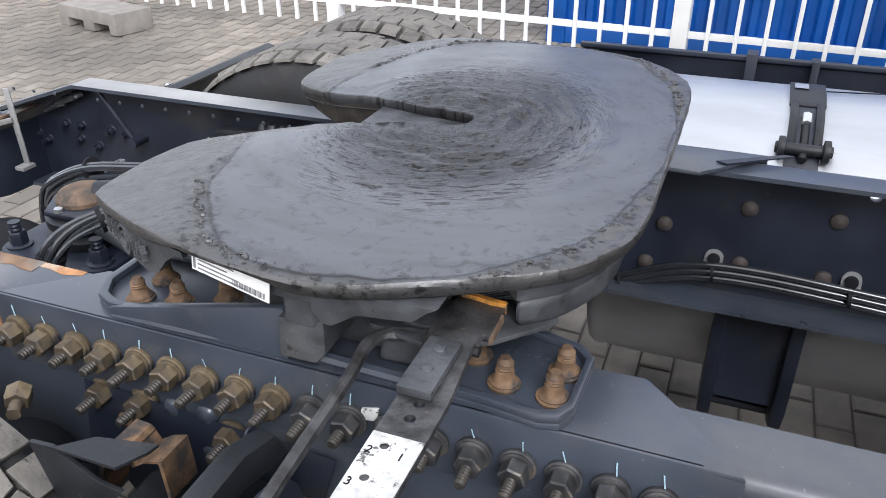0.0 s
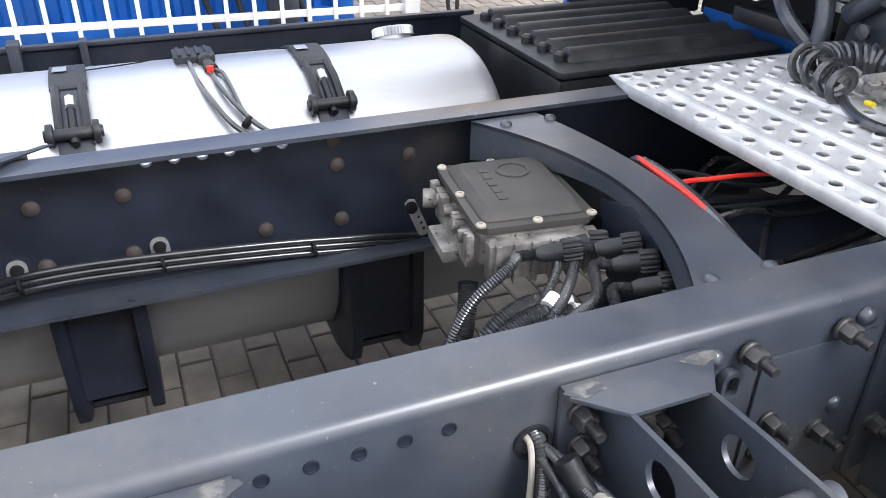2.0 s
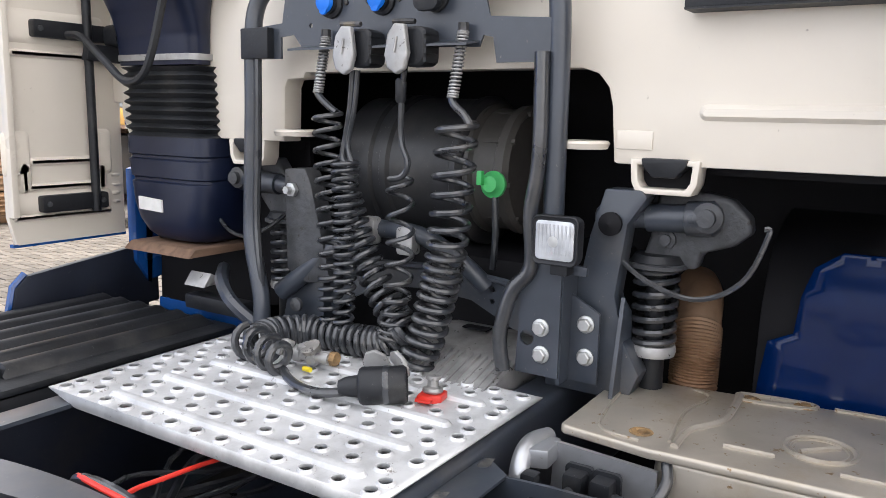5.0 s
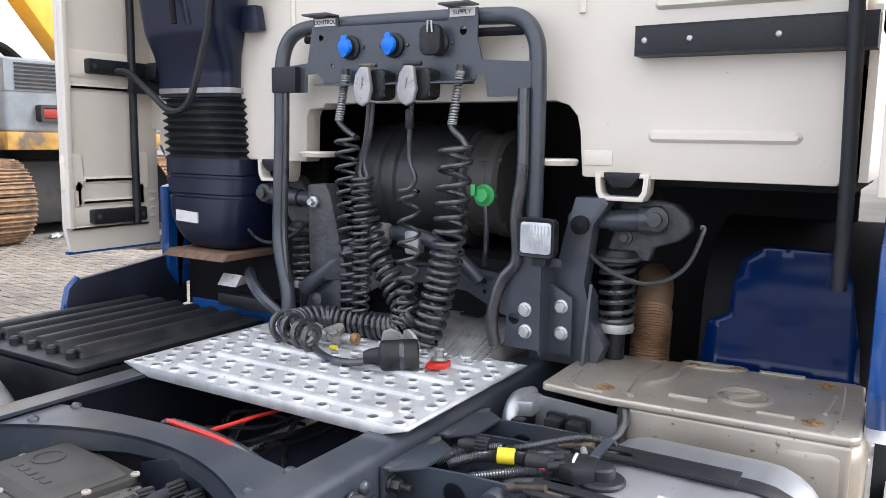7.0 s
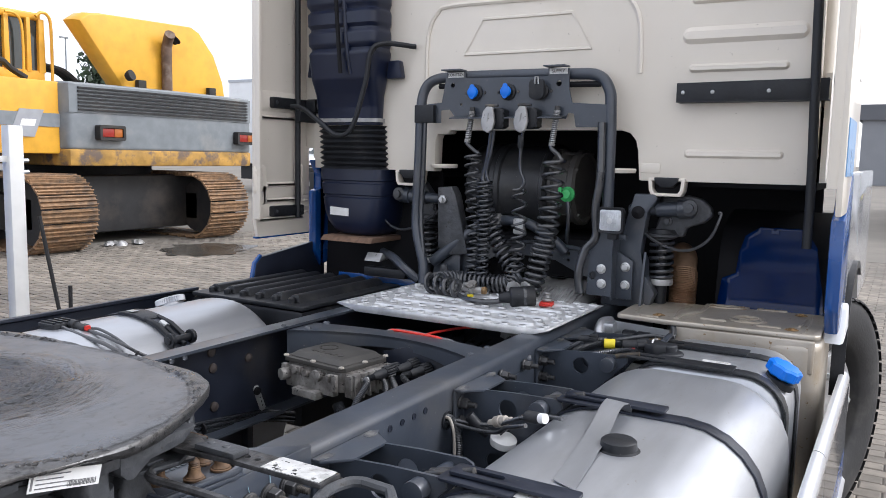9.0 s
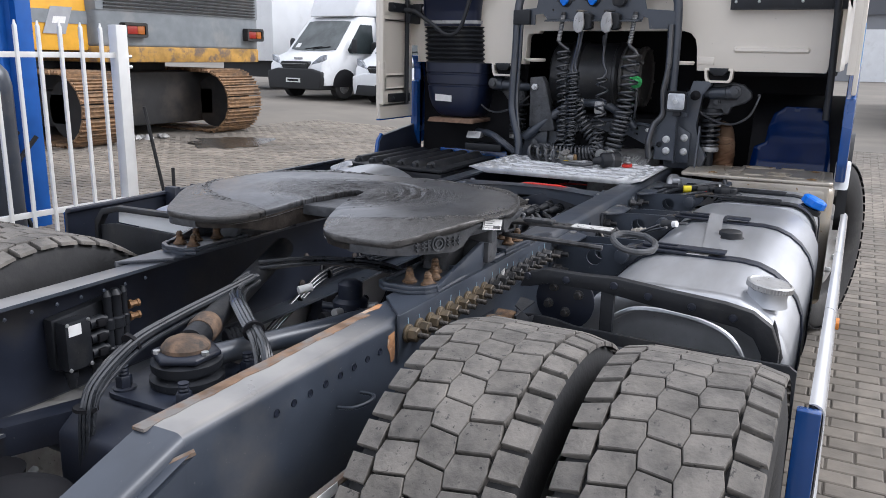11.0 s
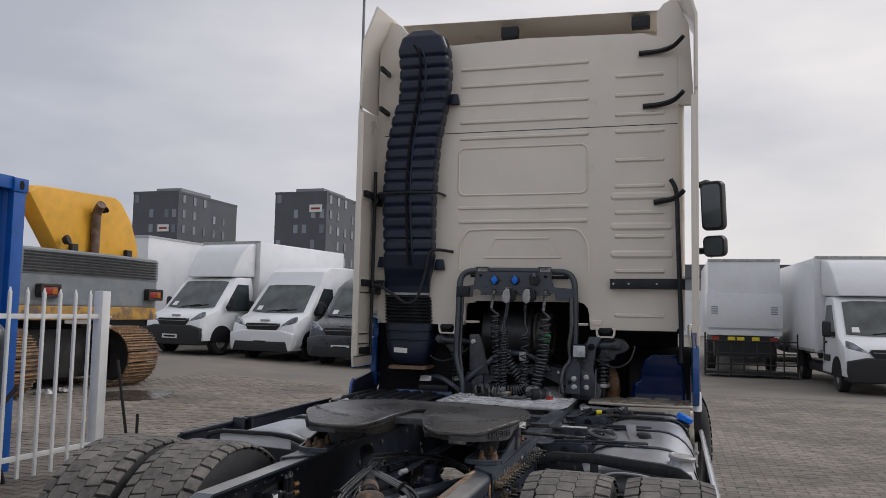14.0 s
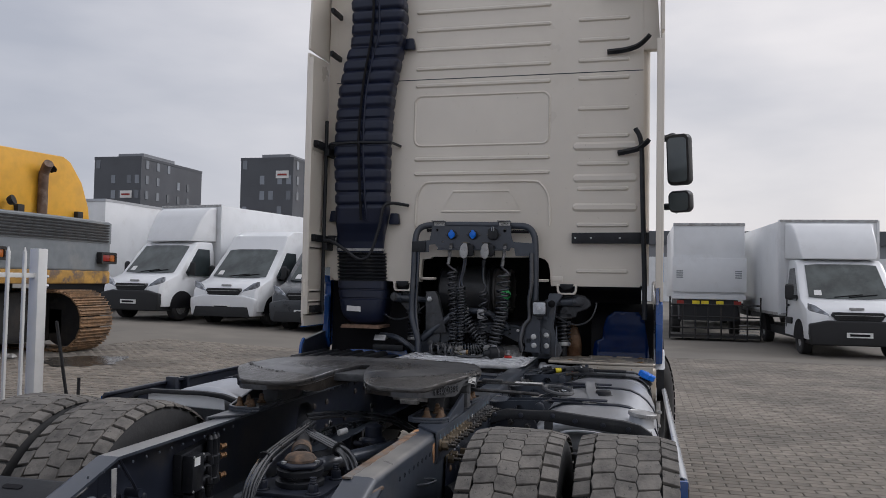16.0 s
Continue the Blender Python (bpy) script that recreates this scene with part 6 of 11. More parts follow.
part("blue_cap", g, "bluecap", at, "bright blue ribbed filler cap", m=rot_to((1.38, -1.17, 0.915), (0, -0.45, 1)))

# exhaust silencer with its stained cover
sil = part("silencer", G().prism(rrect(0.44, 0.54, 0.06, 5, 2.015, -0.98), "z", 0.36, 0.955), "silencer", truck, "box-shaped exhaust silencer with a stained metal cover", bevel=0.035, seg=4)
cov_o = [(1.79, -0.54), (1.80, -0.53), (2.135, -0.525), (2.155, -0.545), (2.235, -1.205), (2.22, -1.23), (1.82, -1.245), (1.80, -1.23), (1.775, -0.74), (1.772, -0.72)]
cov = part("heat_cover", G().prism(cov_o, "z", 0.962, 0.982), "silencer", sil, "brown-stained pressed metal heat cover", bevel=0.008, seg=3)
part("lip", G().prism([(1.80, -0.745), (1.785, -0.76), (1.80, -1.23), (1.83, -1.23), (1.83, -0.745)], "z", 0.84, 0.964), "silencer", cov, bevel=0.014, seg=3)


def pressed(line_, r=0.006):
    return part("pressed_ridge", G().tube(smoothline([(x, y, 0.9825) for x, y in line_], 5), r, 6), "silencer", cov)


part("pressed_ring", G().tube([(1.955 + 0.062 * math.cos(i * math.pi / 18), -0.985 + 0.062 * math.sin(i * math.pi / 18), 0.982) for i in range(36)], 0.006, 6, closed=True), "silencer", cov)
part("pressed_ring", G().tube([(1.955 + 0.050 * math.cos(i * math.pi / 18), -0.985 + 0.050 * math.sin(i * math.pi / 18), 0.982) for i in range(36)], 0.003, 6, closed=True), "silencer", cov)
part("pressed_bar", G().tube([(1.925, -0.955, 0.983), (1.955, -0.985, 0.984), (1.985, -1.015, 0.983)], 0.006, 6), "silencer", cov)
pressed([(1.81, -0.755), (1.90, -0.755), (1.95, -0.78), (2.0, -0.80), (2.08, -0.80), (2.17, -0.795)], 0.009)
pressed([(1.80, -0.69), (1.83, -0.60), (2.05, -0.565), (2.12, -0.575)], 0.004)
pressed([(1.83, -0.74), (2.0, -0.72), (2.12, -0.74), (2.15, -0.70)], 0.004)
pressed([(1.87, -0.83), (1.875, -0.92)], 0.006)
pressed([(1.86, -1.03), (1.865, -1.11)], 0.005)
pressed([(2.20, -0.98), (2.21, -1.09)], 0.006)
pressed([(1.93, -1.165), (2.08, -1.175)], 0.006)
pressed([(1.82, -1.19), (2.0, -1.195), (2.18, -1.185)], 0.004)
pressed([(2.16, -0.79), (2.145, -0.81), (2.175, -0.935), (2.205, -0.93), (2.19, -0.80), (2.165, -0.79)], 0.006)
for x, y in ((2.125, -0.59), (1.845, -0.68), (2.165, -1.146), (1.858, -1.147), (2.162, -0.815), (2.188, -0.925)):
    g = G().lathe([(0.024, 0), (0.020, 0.002), (0.015, -0.001), (0.010, 0.0), (0.010, 0.006), (0.0001, 0.007)], (x, y, 0.983), (0, 0, 1), 18)
    part("cover_bolt", g, "rust_pale", cov, "rusty cover bolt")
# pale cast bracket with its sensor plugs in the recess behind the cover
part("sensor_bracket", G().plate([(-0.525, 0.80), (-0.735, 0.83), (-0.74, 0.945), (-0.535, 0.955)], [circle(-0.70, 0.865, 0.008)], "x", 1.765, 1.775), "alu", sil, "pale cast bracket with sensor plugs")

part("bracket_floor", G().prism([(1.66, -0.53), (1.775, -0.53), (1.775, -0.75), (1.69, -0.75)], "z", 0.79, 0.80), "alu_dull", sil)
part("cast_elbow", G().tube(smoothline([(1.80, -0.505, 0.945), (1.75, -0.495, 0.95), (1.71, -0.495, 0.94), (1.68, -0.50, 0.91), (1.675, -0.505, 0.86)], 5), [0.019] * 21, 16), "alu", sil, "pale cast elbow")
part("elbow_flange", G().prism([(1.70, -0.505), (1.79, -0.49), (1.79, -0.54), (1.715, -0.545)], "z", 0.915, 0.955), "alu", sil, bevel=0.008)
part("dark_nut", G().box(1.655, 1.685, -0.545, -0.515, 0.88, 0.925), "black", sil, bevel=0.004)
for y in (-0.60, -0.655):
    part("sensor_plug", G().box(1.70, 1.765, y - 0.02, y + 0.02, 0.875, 0.925), "black", sil, bevel=0.006)
    part("plug_collar", G().prism(rrect(0.056, 0.066, 0.01, 3, y, 0.90), "x", 1.735, 1.745), "black", sil)
part("plug_tail", G().tube(smoothline([(1.72, -0.67, 0.895), (1.71, -0.70, 0.895), (1.72, -0.745, 0.90), (1.76, -0.76, 0.93), (1.79, -0.75, 0.955)], 5), 0.011, 10), "hose", sil)
part("plug_tail", G().tube(smoothline([(1.70, -0.60, 0.89), (1.67, -0.585, 0.88), (1.65, -0.56, 0.86)], 5), 0.014, 10), "black", sil)

# tank brackets bolted to the right rail: pairs of webs under a folded top plate
bolt_long = mesh_of("bracket_bolt", hexnut(0.0155, 0.02, 0.018, 0.024, 0.0085), "nut_dark")
web_o = [(-0.446, 0.933), (-0.51, 0.938), (-0.60, 0.944), (-0.715, 0.947), (-0.733, 0.94), (-0.735, 0.925), (-0.715, 0.905), (-0.66, 0.85), (-0.60, 0.77), (-0.565, 0.70), (-0.545, 0.58), (-0.446, 0.56)]
for xb, gap in ((0.73, 0.112), (1.282, 0.10), (1.497, 0.105), (0.132, 0.112)):
    br = part("tank_bracket", G().plate(web_o, [circle(-0.58, 0.895, 0.027, 22), circle(-0.545, 0.74, 0.026, 18)], "x", xb - 0.004, xb + 0.004), "frame", truck, "dark grey steel tank bracket with round cut-outs")
    part("second_web", G().plate(web_o, [circle(-0.575, 0.89, 0.027, 20), circle(-0.545, 0.74, 0.026, 18)], "x", xb + gap - 0.004, xb + gap + 0.004), "frame", br)
    part("foot", G().box(xb - 0.054, xb + gap + 0.046, -0.4465, -0.438, 0.60, 0.933), "frame", br, bevel=0.003)
    part("top_gusset", G().prism([(xb - 0.054, -0.4395), (xb + gap + 0.046, -0.4395), (xb + gap + 0.046, -0.456), (xb + gap + 0.004, -0.514), (xb - 0.002, -0.514), (xb - 0.054, -0.463)], "z", 0.9335, 0.9405), "frame", br, bevel=0.0015)
    rr_ = random.Random(int(xb * 100))
    for xa in (xb - 0.050, xb + gap + 0.004):
        wear = [(xa + 0.028 * math.cos(a) * rr_.uniform(0.7, 1.2) + 0.02, -0.457 + 0.013 * math.sin(a) * rr_.uniform(0.7, 1.2)) for a in [i * 0.57 for i in range(11)]]
        part("worn_spot", G().prism(wear, "z", 0.9407, 0.9413), "worn_paint", br, "worn corner with bare metal")
    g = G().cyl((xb - 0.03, -0.679, 0.917), (xb + gap + 0.03, -0.679, 0.917), 0.018, n=18)
    g.cyl((xb - 0.04, -0.679, 0.917), (xb - 0.006, -0.679, 0.917), 0.024, n=18)
    part("cross_pin", g, "frame", br, bevel=0.002)
    part("strap_screw", G().cyl((xb + gap * 0.5, -0.665, 0.925), (xb + gap * 0.5, -0.745, 0.945), 0.009, n=10), "nut_dark", br)
    for x, z in ((xb - 0.027, 0.897), (xb - 0.023, 0.843), (xb - 0.025, 0.70), (xb + 0.06, 0.87), (xb + 0.095, 0.846)):
        piece("bracket_bolt", bolt_long, br, rot_to((x, -0.447, z), (0, -1, 0), rnd.uniform(0, 60)))
    for x, z in ((xb + 0.022, 0.832), (xb + 0.016, 0.775), (xb + 0.04, 0.70)):
        piece("dome_bolt", dome_me, br, rot_to((x, -0.447, z), (0, -1, 0)) @ Matrix.Scale(0.6, 4))
for x, z in ((0.965, 0.913), (1.132, 0.909), (1.033, 0.772), (1.138, 0.722), (1.026, 0.718), (0.41, 0.73), (0.47, 0.67)):
    piece("bracket_bolt", bolt_long, truck, rot_to((x, -0.4425, z), (0, -1, 0), rnd.uniform(0, 60)))
for x, z in ((1.175, 0.917), (1.165, 0.76), (0.908, 0.915), (1.345, 0.822)):
    piece("dome_bolt", dome_me, truck, rot_to((x, -0.4385, z), (0, -1, 0)) @ Matrix.Scale(0.75, 4))
part("rail_reinforcement", G().prism([(0.995, 0.60), (0.998, 0.872), (1.015, 0.888), (1.213, 0.888), (1.213, 0.60)], "y", -0.4422, -0.4378), "frame", truck, bevel=0.001)
part("cable_eye", G().plate(rrect(0.036, 0.052, 0.016, 5, 0.94, 0.866), [rrect(0.020, 0.034, 0.009, 5, 0.94, 0.866)], "y", -0.452, -0.4378), "frame", truck, "pressed steel eyelet on the rail", bevel=0.002)
part("duct_grommet", G().plate(circle(0.645, 0.862, 0.026, 24), [circle(0.645, 0.862, 0.021, 24)], "y", -0.4425, -0.4378), "black", truck, "rubber grommet in the rail")
conduit([(0.648, -0.43, 0.866), (0.648, -0.452, 0.865), (0.645, -0.475, 0.82), (0.64, -0.48, 0.72), (0.635, -0.475, 0.58)], 0.011, truck)
part("white_cable", G().tube(smoothline([(0.634, -0.43, 0.872), (0.634, -0.456, 0.868), (0.626, -0.475, 0.80), (0.618, -0.475, 0.60)], 6), 0.0042, 8), "dusty_plug", truck, "thin pale cable")
wh = part("white_fitting", G().lathe([(0.034, 0), (0.036, 0.006), (0.036, 0.02), (0.028, 0.026), (0.0001, 0.027)], (0.69, -0.585, 0.81), (-0.1, -0.25, 1), 24), "label", truck, "dirty white round plastic fitting with black leads")
part("lead", G().tube(smoothline([(0.67, -0.585, 0.845), (0.685, -0.60, 0.86), (0.71, -0.60, 0.855), (0.72, -0.575, 0.83)], 5), 0.006, 6), "hose", wh)
part("lead", G().tube(smoothline([(0.655, -0.50, 0.885), (0.665, -0.52, 0.86), (0.68, -0.545, 0.835)], 5), 0.015, 10), "black", wh)
# wiring with plugs over the brackets
for pts, r in (([(1.34, -0.50, 0.925), (1.38, -0.55, 0.95), (1.397, -0.629, 0.965)], 0.010), ([(1.397, -0.629, 0.965), (1.418, -0.664, 0.967), (1.476, -0.707, 0.970), (1.52, -0.749, 0.972), (1.545, -0.794, 0.965)], 0.0075), ([(1.36, -0.52, 0.92), (1.37, -0.58, 0.945), (1.372, -0.625, 0.955)], 0.012), ([(1.385, -0.662, 0.957), (1.378, -0.69, 0.96)], 0.013), ([(1.30, -0.60, 0.93), (1.34, -0.68, 0.945), (1.365, -0.735, 0.95), (1.376, -0.781, 0.955)], 0.011), ([(1.43, -0.56, 0.93), (1.45, -0.66, 0.945), (1.44, -0.74, 0.955), (1.42, -0.79, 0.965)], 0.009), ([(1.50, -0.60, 0.92), (1.52, -0.70, 0.945), (1.56, -0.78, 0.955), (1.64, -0.79, 0.955)], 0.008)):
    conduit(pts, r, truck, "loose black cable conduit")
for p, way in (((1.385, -0.570, 0.962), (0.15, -1, 0.05)), ((1.40, -0.60, 0.948), (0.1, -1, 0.0))):
    piece("cable_plug", plug_me, truck, rot_to(p, way) @ Matrix.Scale(0.85, 4), "black cable plug")
part("warning_tag", G().lathe([(0.010, 0), (0.0165, 0.001), (0.0165, 0.036), (0.010, 0.037)], (1.372, -0.625, 0.957), (0.32, -0.95, 0.02), 16), "yellow", truck, "yellow cable tag", bevel=0.001)
part("cable_sleeve", G().lathe([(0.013, 0), (0.018, 0.002), (0.018, 0.058), (0.013, 0.060), (0.013, 0.085)], (1.372, -0.690, 0.962), (0.12, -1, 0.03), 16), "black", truck, "black cable sleeve")
part("red_seal", G().cyl((1.365, -0.722, 0.952), (1.366, -0.734, 0.953), 0.0095, n=12), "redplastic", truck, "small red seal on a cable plug")
part("white_tie", G().tube([(1.352, -0.790, 0.968), (1.375, -0.787, 0.985), (1.403, -0.782, 0.985)], 0.0032, 6), "label", truck, "white cable tie")
part("additive_sender", G().lathe([(0.047, 0), (0.048, 0.006), (0.044, 0.010), (0.028, 0.012), (0.028, 0.030), (0.024, 0.034), (0.0001, 0.035)], (1.392, -0.835, 0.945), (0, 0, 1), 28), "black", at, "black sender unit with hoses")
part("sender_body", G().prism([(1.345, -0.768), (1.40, -0.752), (1.432, -0.80), (1.415, -0.825), (1.36, -0.835), (1.335, -0.80)], "z", 0.950, 0.982), "black", at, bevel=0.006)
for a, b in (((1.36, -0.775, 0.975), (1.345, -0.745, 0.972)), ((1.385, -0.765, 0.978), (1.375, -0.735, 0.975)), ((1.41, -0.765, 0.975), (1.41, -0.735, 0.972))):
    part("sender_port", G().cyl(a, b, 0.010, n=12), "black", at, bevel=0.002)
part("sender_stub", G().cyl((1.43, -0.79, 0.97), (1.455, -0.775, 0.975), 0.007, n=10), "alu_dull", at)
part("retaining_strip", G().prism([(1.405, 0.955), (1.415, 0.985), (1.50, 0.992), (1.525, 0.975), (1.52, 0.970), (1.498, 0.986), (1.42, 0.979), (1.412, 0.955)], "y", -0.822, -0.804), "frame", at, "thin bent steel strip")
# thin wires, pale plug and small boxes behind the fuel tank
for pts, r in (([(0.648, -0.43, 0.866), (0.662, -0.52, 0.862), (0.658, -0.585, 0.875), (0.62, -0.64, 0.905), (0.575, -0.70, 0.938), (0.545, -0.76, 0.955)], 0.006), ([(0.644, -0.43, 0.860), (0.64, -0.53, 0.855), (0.60, -0.61, 0.875), (0.53, -0.67, 0.92), (0.49, -0.74, 0.95)], 0.0055), ([(0.652, -0.43, 0.858), (0.685, -0.55, 0.86), (0.655, -0.62, 0.89), (0.61, -0.70, 0.935), (0.57, -0.80, 0.955)], 0.006)):
    conduit(pts, r, truck, "loose black cable conduit")
part("plug_housing", G().lathe([(0.009, -0.02), (0.009, 0.0), (0.015, 0.002), (0.016, 0.022), (0.013, 0.024), (0.013, 0.042), (0.008, 0.044), (0.008, 0.06)], (0.662, -0.575, 0.878), (-0.25, -0.9, 0.35), 14), "dusty_plug", truck, "dirty beige plug housing")
part("cable_plug", G().lathe([(0.012, 0), (0.015, 0.003), (0.015, 0.04), (0.011, 0.045), (0.011, 0.06)], (0.572, -0.705, 0.943), (-0.35, -0.9, 0.15), 14), "black", truck, "black cable plug")
part("plug_end", G().cyl((0.556, -0.748, 0.951), (0.550, -0.763, 0.954), 0.0125, n=12), "label", truck, "white end of a cable plug")
part("tank_sender", G().lathe([(0.046, 0), (0.047, 0.006), (0.041, 0.009), (0.039, 0.026), (0.034, 0.030), (0.0001, 0.031)], (0.49, -0.962, 0.934), (0, 0, 1), 28), "black", rt, "black round tank sender")

# left tank: round, with two hinged black straps, sender and cables
LY, LZ, LR = 0.885, 0.645, 0.34


def round_section(k):
    """Almost round, a little flatter below."""
    out = []
    for i in range(48):
        a = 2 * math.pi * i / 48
        c, s = math.cos(a), math.sin(a)
        z = LZ + (LR - k) * s if s > 0 else LZ + (LR + 0.05 - k) * (abs(s) ** 0.8) * -1
        out.append((LY + (LR - k) * (abs(c) ** 0.9) * math.copysign(1, c), z))
    return out


lt = part("fuel_tank", lofted_tank(-0.27, 1.14, round_section), "alu", truck, "round bright aluminium fuel tank with hinged black straps", smooth=60)
for x in (0.147, 0.70):
    a = [(y, z) for y, z in round_section(-0.007)]
    part("tank_strap", G().plate(a, [round_section(-0.0005)], "x", x - 0.035, x + 0.035), "frame_in", lt, "black tank strap", bevel=0.001)
    ang = lambda d, r=LR: (LY + r * math.cos(radians(d)), LZ + r * math.sin(radians(d)))
    for d0, d1, w, h in ((82, 106, 0.078, 0.014),):
        g = G()
        vs = []
        for i in range(9):
            d = d0 + (d1 - d0) * i / 8
            for rr in (LR + 0.006, LR + h):
                y, z = ang(d, rr)
                vs += [(x - w / 2, y, z), (x + w / 2, y, z)]
        fs = []
        for i in range(8):
            k = i * 4
            fs += [(k + 2, k + 3, k + 7, k + 6), (k, k + 4, k + 5, k + 1), (k, k + 2, k + 6, k + 4), (k + 1, k + 5, k + 7, k + 3)]
        fs += [(0, 1, 3, 2), (32, 34, 35, 33)]
        g.add(vs, fs)
        part("strap_hinge", g, "black", lt, bevel=0.004)
    for dx in (-0.027, 0.027):
        p0, p1 = ang(104, LR + 0.010), ang(127, LR + 0.020)
        part("strap_link", G().tube([(x + dx, *p0), (x + dx, *ang(115, LR + 0.018)), (x + dx, *p1)], 0.010, 6), "black", lt, bevel=0.001)
    y, z = ang(129, LR + 0.026)
    part("hinge_pin", G().cyl((x - 0.058, y, z), (x + 0.058, y, z), 0.013, n=14), "black", lt, bevel=0.003)
    for dx in (-0.045, 0.045):
        part("pin_eye", G().cyl((x + dx - 0.007, y, z), (x + dx + 0.007, y, z), 0.025, n=18), "black", lt, bevel=0.003)
    a_, b_ = ang(112, LR + 0.014), ang(133, LR + 0.026)
    part("tensioner", G().cyl((x, *a_), (x, *b_), 0.009, n=10), "black", lt)
    part("tensioner_nut", G().cyl((x, *ang(117, LR + 0.016)), (x, *ang(112, LR + 0.014)), 0.012, n=8), "zinc", lt)
    part("white_mark", G().box(x - 0.03, x + 0.0, LY - 0.02, LY + 0.015, LZ + LR + 0.0165, LZ + LR + 0.0175), "alu", lt)
g = G().lathe([(0.05, 0), (0.05, 0.03)], (0.98, 1.02, LZ + LR - 0.045), (0, 0.38, 1), 36)
part("filler_neck", g, "alu", lt)
N = 40
ring = [((0.058 if i % 2 else 0.054) * math.cos(math.pi * i / N), (0.058 if i % 2 else 0.054) * math.sin(math.pi * i / N)) for i in range(2 * N)]
g = G().loft([[(x, y, 0) for x, y in ring], [(x, y, 0.02) for x, y in ring], [(x * 0.9, y * 0.9, 0.025) for x, y in ring]])
part("filler_cap", g, "alu", lt, "knurled bright filler cap", m=rot_to((0.98, 1.028, LZ + LR - 0.018), (0, 0.38, 1)))
snd = part("tank_sender", G().prism(rrect(0.095, 0.085, 0.008, 3, 0.43, 0.93), "z", LZ + LR - 0.004, LZ + LR + 0.016), "black", lt, "black box-shaped sender with cables", bevel=0.002)
for k in range(4):
    part("cover_rib", G().box(0.392 + 0.022 * k, 0.400 + 0.022 * k, 0.895, 0.965, LZ + LR + 0.016, LZ + LR + 0.021), "black", snd)
part("sender_plug", G().lathe([(0.019, 0), (0.019, 0.018), (0.014, 0.020), (0.014, 0.050), (0.017, 0.052), (0.017, 0.066), (0.010, 0.070)], (0.452, 0.888, LZ + LR + 0.006), (0.10, -1, -0.12), 16), "black", snd, "grey-black round plug")
part("red_clip", G().box(0.446, 0.462, 0.806, 0.818, LZ + LR - 0.002, LZ + LR + 0.012), "redplastic", snd)
for o, line_ in ((0.0065, [(0.415, 0.89, 0.99), (0.418, 0.80, 0.975), (0.435, 0.70, 0.955), (0.475, 0.62, 0.91), (0.55, 0.57, 0.875), (0.66, 0.55, 0.86), (0.74, 0.54, 0.85)]), (0.0055, [(0.455, 0.83, 0.985), (0.462, 0.74, 0.972), (0.485, 0.67, 0.945), (0.53, 0.61, 0.905), (0.62, 0.57, 0.875), (0.74, 0.55, 0.855)]), (0.005, [(0.458, 0.82, 0.985), (0.478, 0.79, 0.985), (0.487, 0.72, 0.965), (0.50, 0.65, 0.93), (0.54, 0.60, 0.90)])):
    part("sender_cable", G().tube(smoothline(line_, 6), o, 8), "hose", lt, "black sender cable")
part("cable_tie", G().lathe([(0.016, -0.004), (0.016, 0.004)], (0.50, 0.635, 0.915), (0.6, -0.6, -0.5), 12), "ink", lt)
part("thin_strap_wire", G().tube(smoothline([(0.18, 0.90, LZ + LR + 0.004), (0.30, 0.93, LZ + LR + 0.002), (0.40, 0.96, LZ + LR + 0.004), (0.55, 0.955, LZ + LR + 0.002), (0.66, 0.93, LZ + LR + 0.003)], 5), 0.0016, 5), "ink", lt, "thin dark wire over the tank")
# brackets that carry the left tank, hanging under the rail
for x in (0.13, 0.77):
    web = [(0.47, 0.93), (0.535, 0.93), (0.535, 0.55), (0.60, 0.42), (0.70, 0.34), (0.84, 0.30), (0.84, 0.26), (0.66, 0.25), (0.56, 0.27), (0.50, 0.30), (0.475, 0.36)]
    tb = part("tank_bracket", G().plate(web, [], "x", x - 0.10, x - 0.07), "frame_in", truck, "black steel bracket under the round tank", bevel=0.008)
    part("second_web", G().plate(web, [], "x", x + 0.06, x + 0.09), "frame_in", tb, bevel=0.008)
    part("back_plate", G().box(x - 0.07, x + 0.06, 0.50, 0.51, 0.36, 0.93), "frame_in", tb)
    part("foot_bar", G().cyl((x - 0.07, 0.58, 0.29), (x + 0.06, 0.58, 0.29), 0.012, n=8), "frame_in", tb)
part("rail_flag", G().prism([(-0.02, 0.40), (0.10, 0.475), (0.12, 0.475), (0.0, 0.39)], "z", RT + 0.011, RT + 0.014), "frame_in", truck, "thin dark plate on the rail's flange")


# wheels
def tyre_mesh(name, tread):
    R, W = 0.503, 0.150
    prof = [(0.292, -0.115), (0.30, -0.128), (0.36, -W), (0.42, -W - 0.006), (0.465, -W + 0.002), (0.482, -W + 0.012), (0.486, -W + 0.03), (0.486, 0), (0.486, W - 0.03), (0.482, W - 0.012), (0.465, W - 0.002), (0.42, W + 0.006), (0.36, W), (0.30, 0.128), (0.292, 0.115)]
    g = G()
    n = 72
    vs, fs = [], []
    for r, y in prof:
        for i in range(n):
            a = 2 * math.pi * i / n
            vs.append((r * math.cos(a), y, r * math.sin(a)))
    k = len(prof)
    for j in range(k - 1):
        for i in range(n):
            q = (i + 1) % n
            fs.append((j * n + i, j * n + q, (j + 1) * n + q, (j + 1) * n + i))
    for i in range(n):
        q = (i + 1) % n
        fs.append(((k - 1) * n + i, (k - 1) * n + q, q, i))
    g.add(vs, fs)
    return mesh_of(name, g, "rubber", smooth=50)


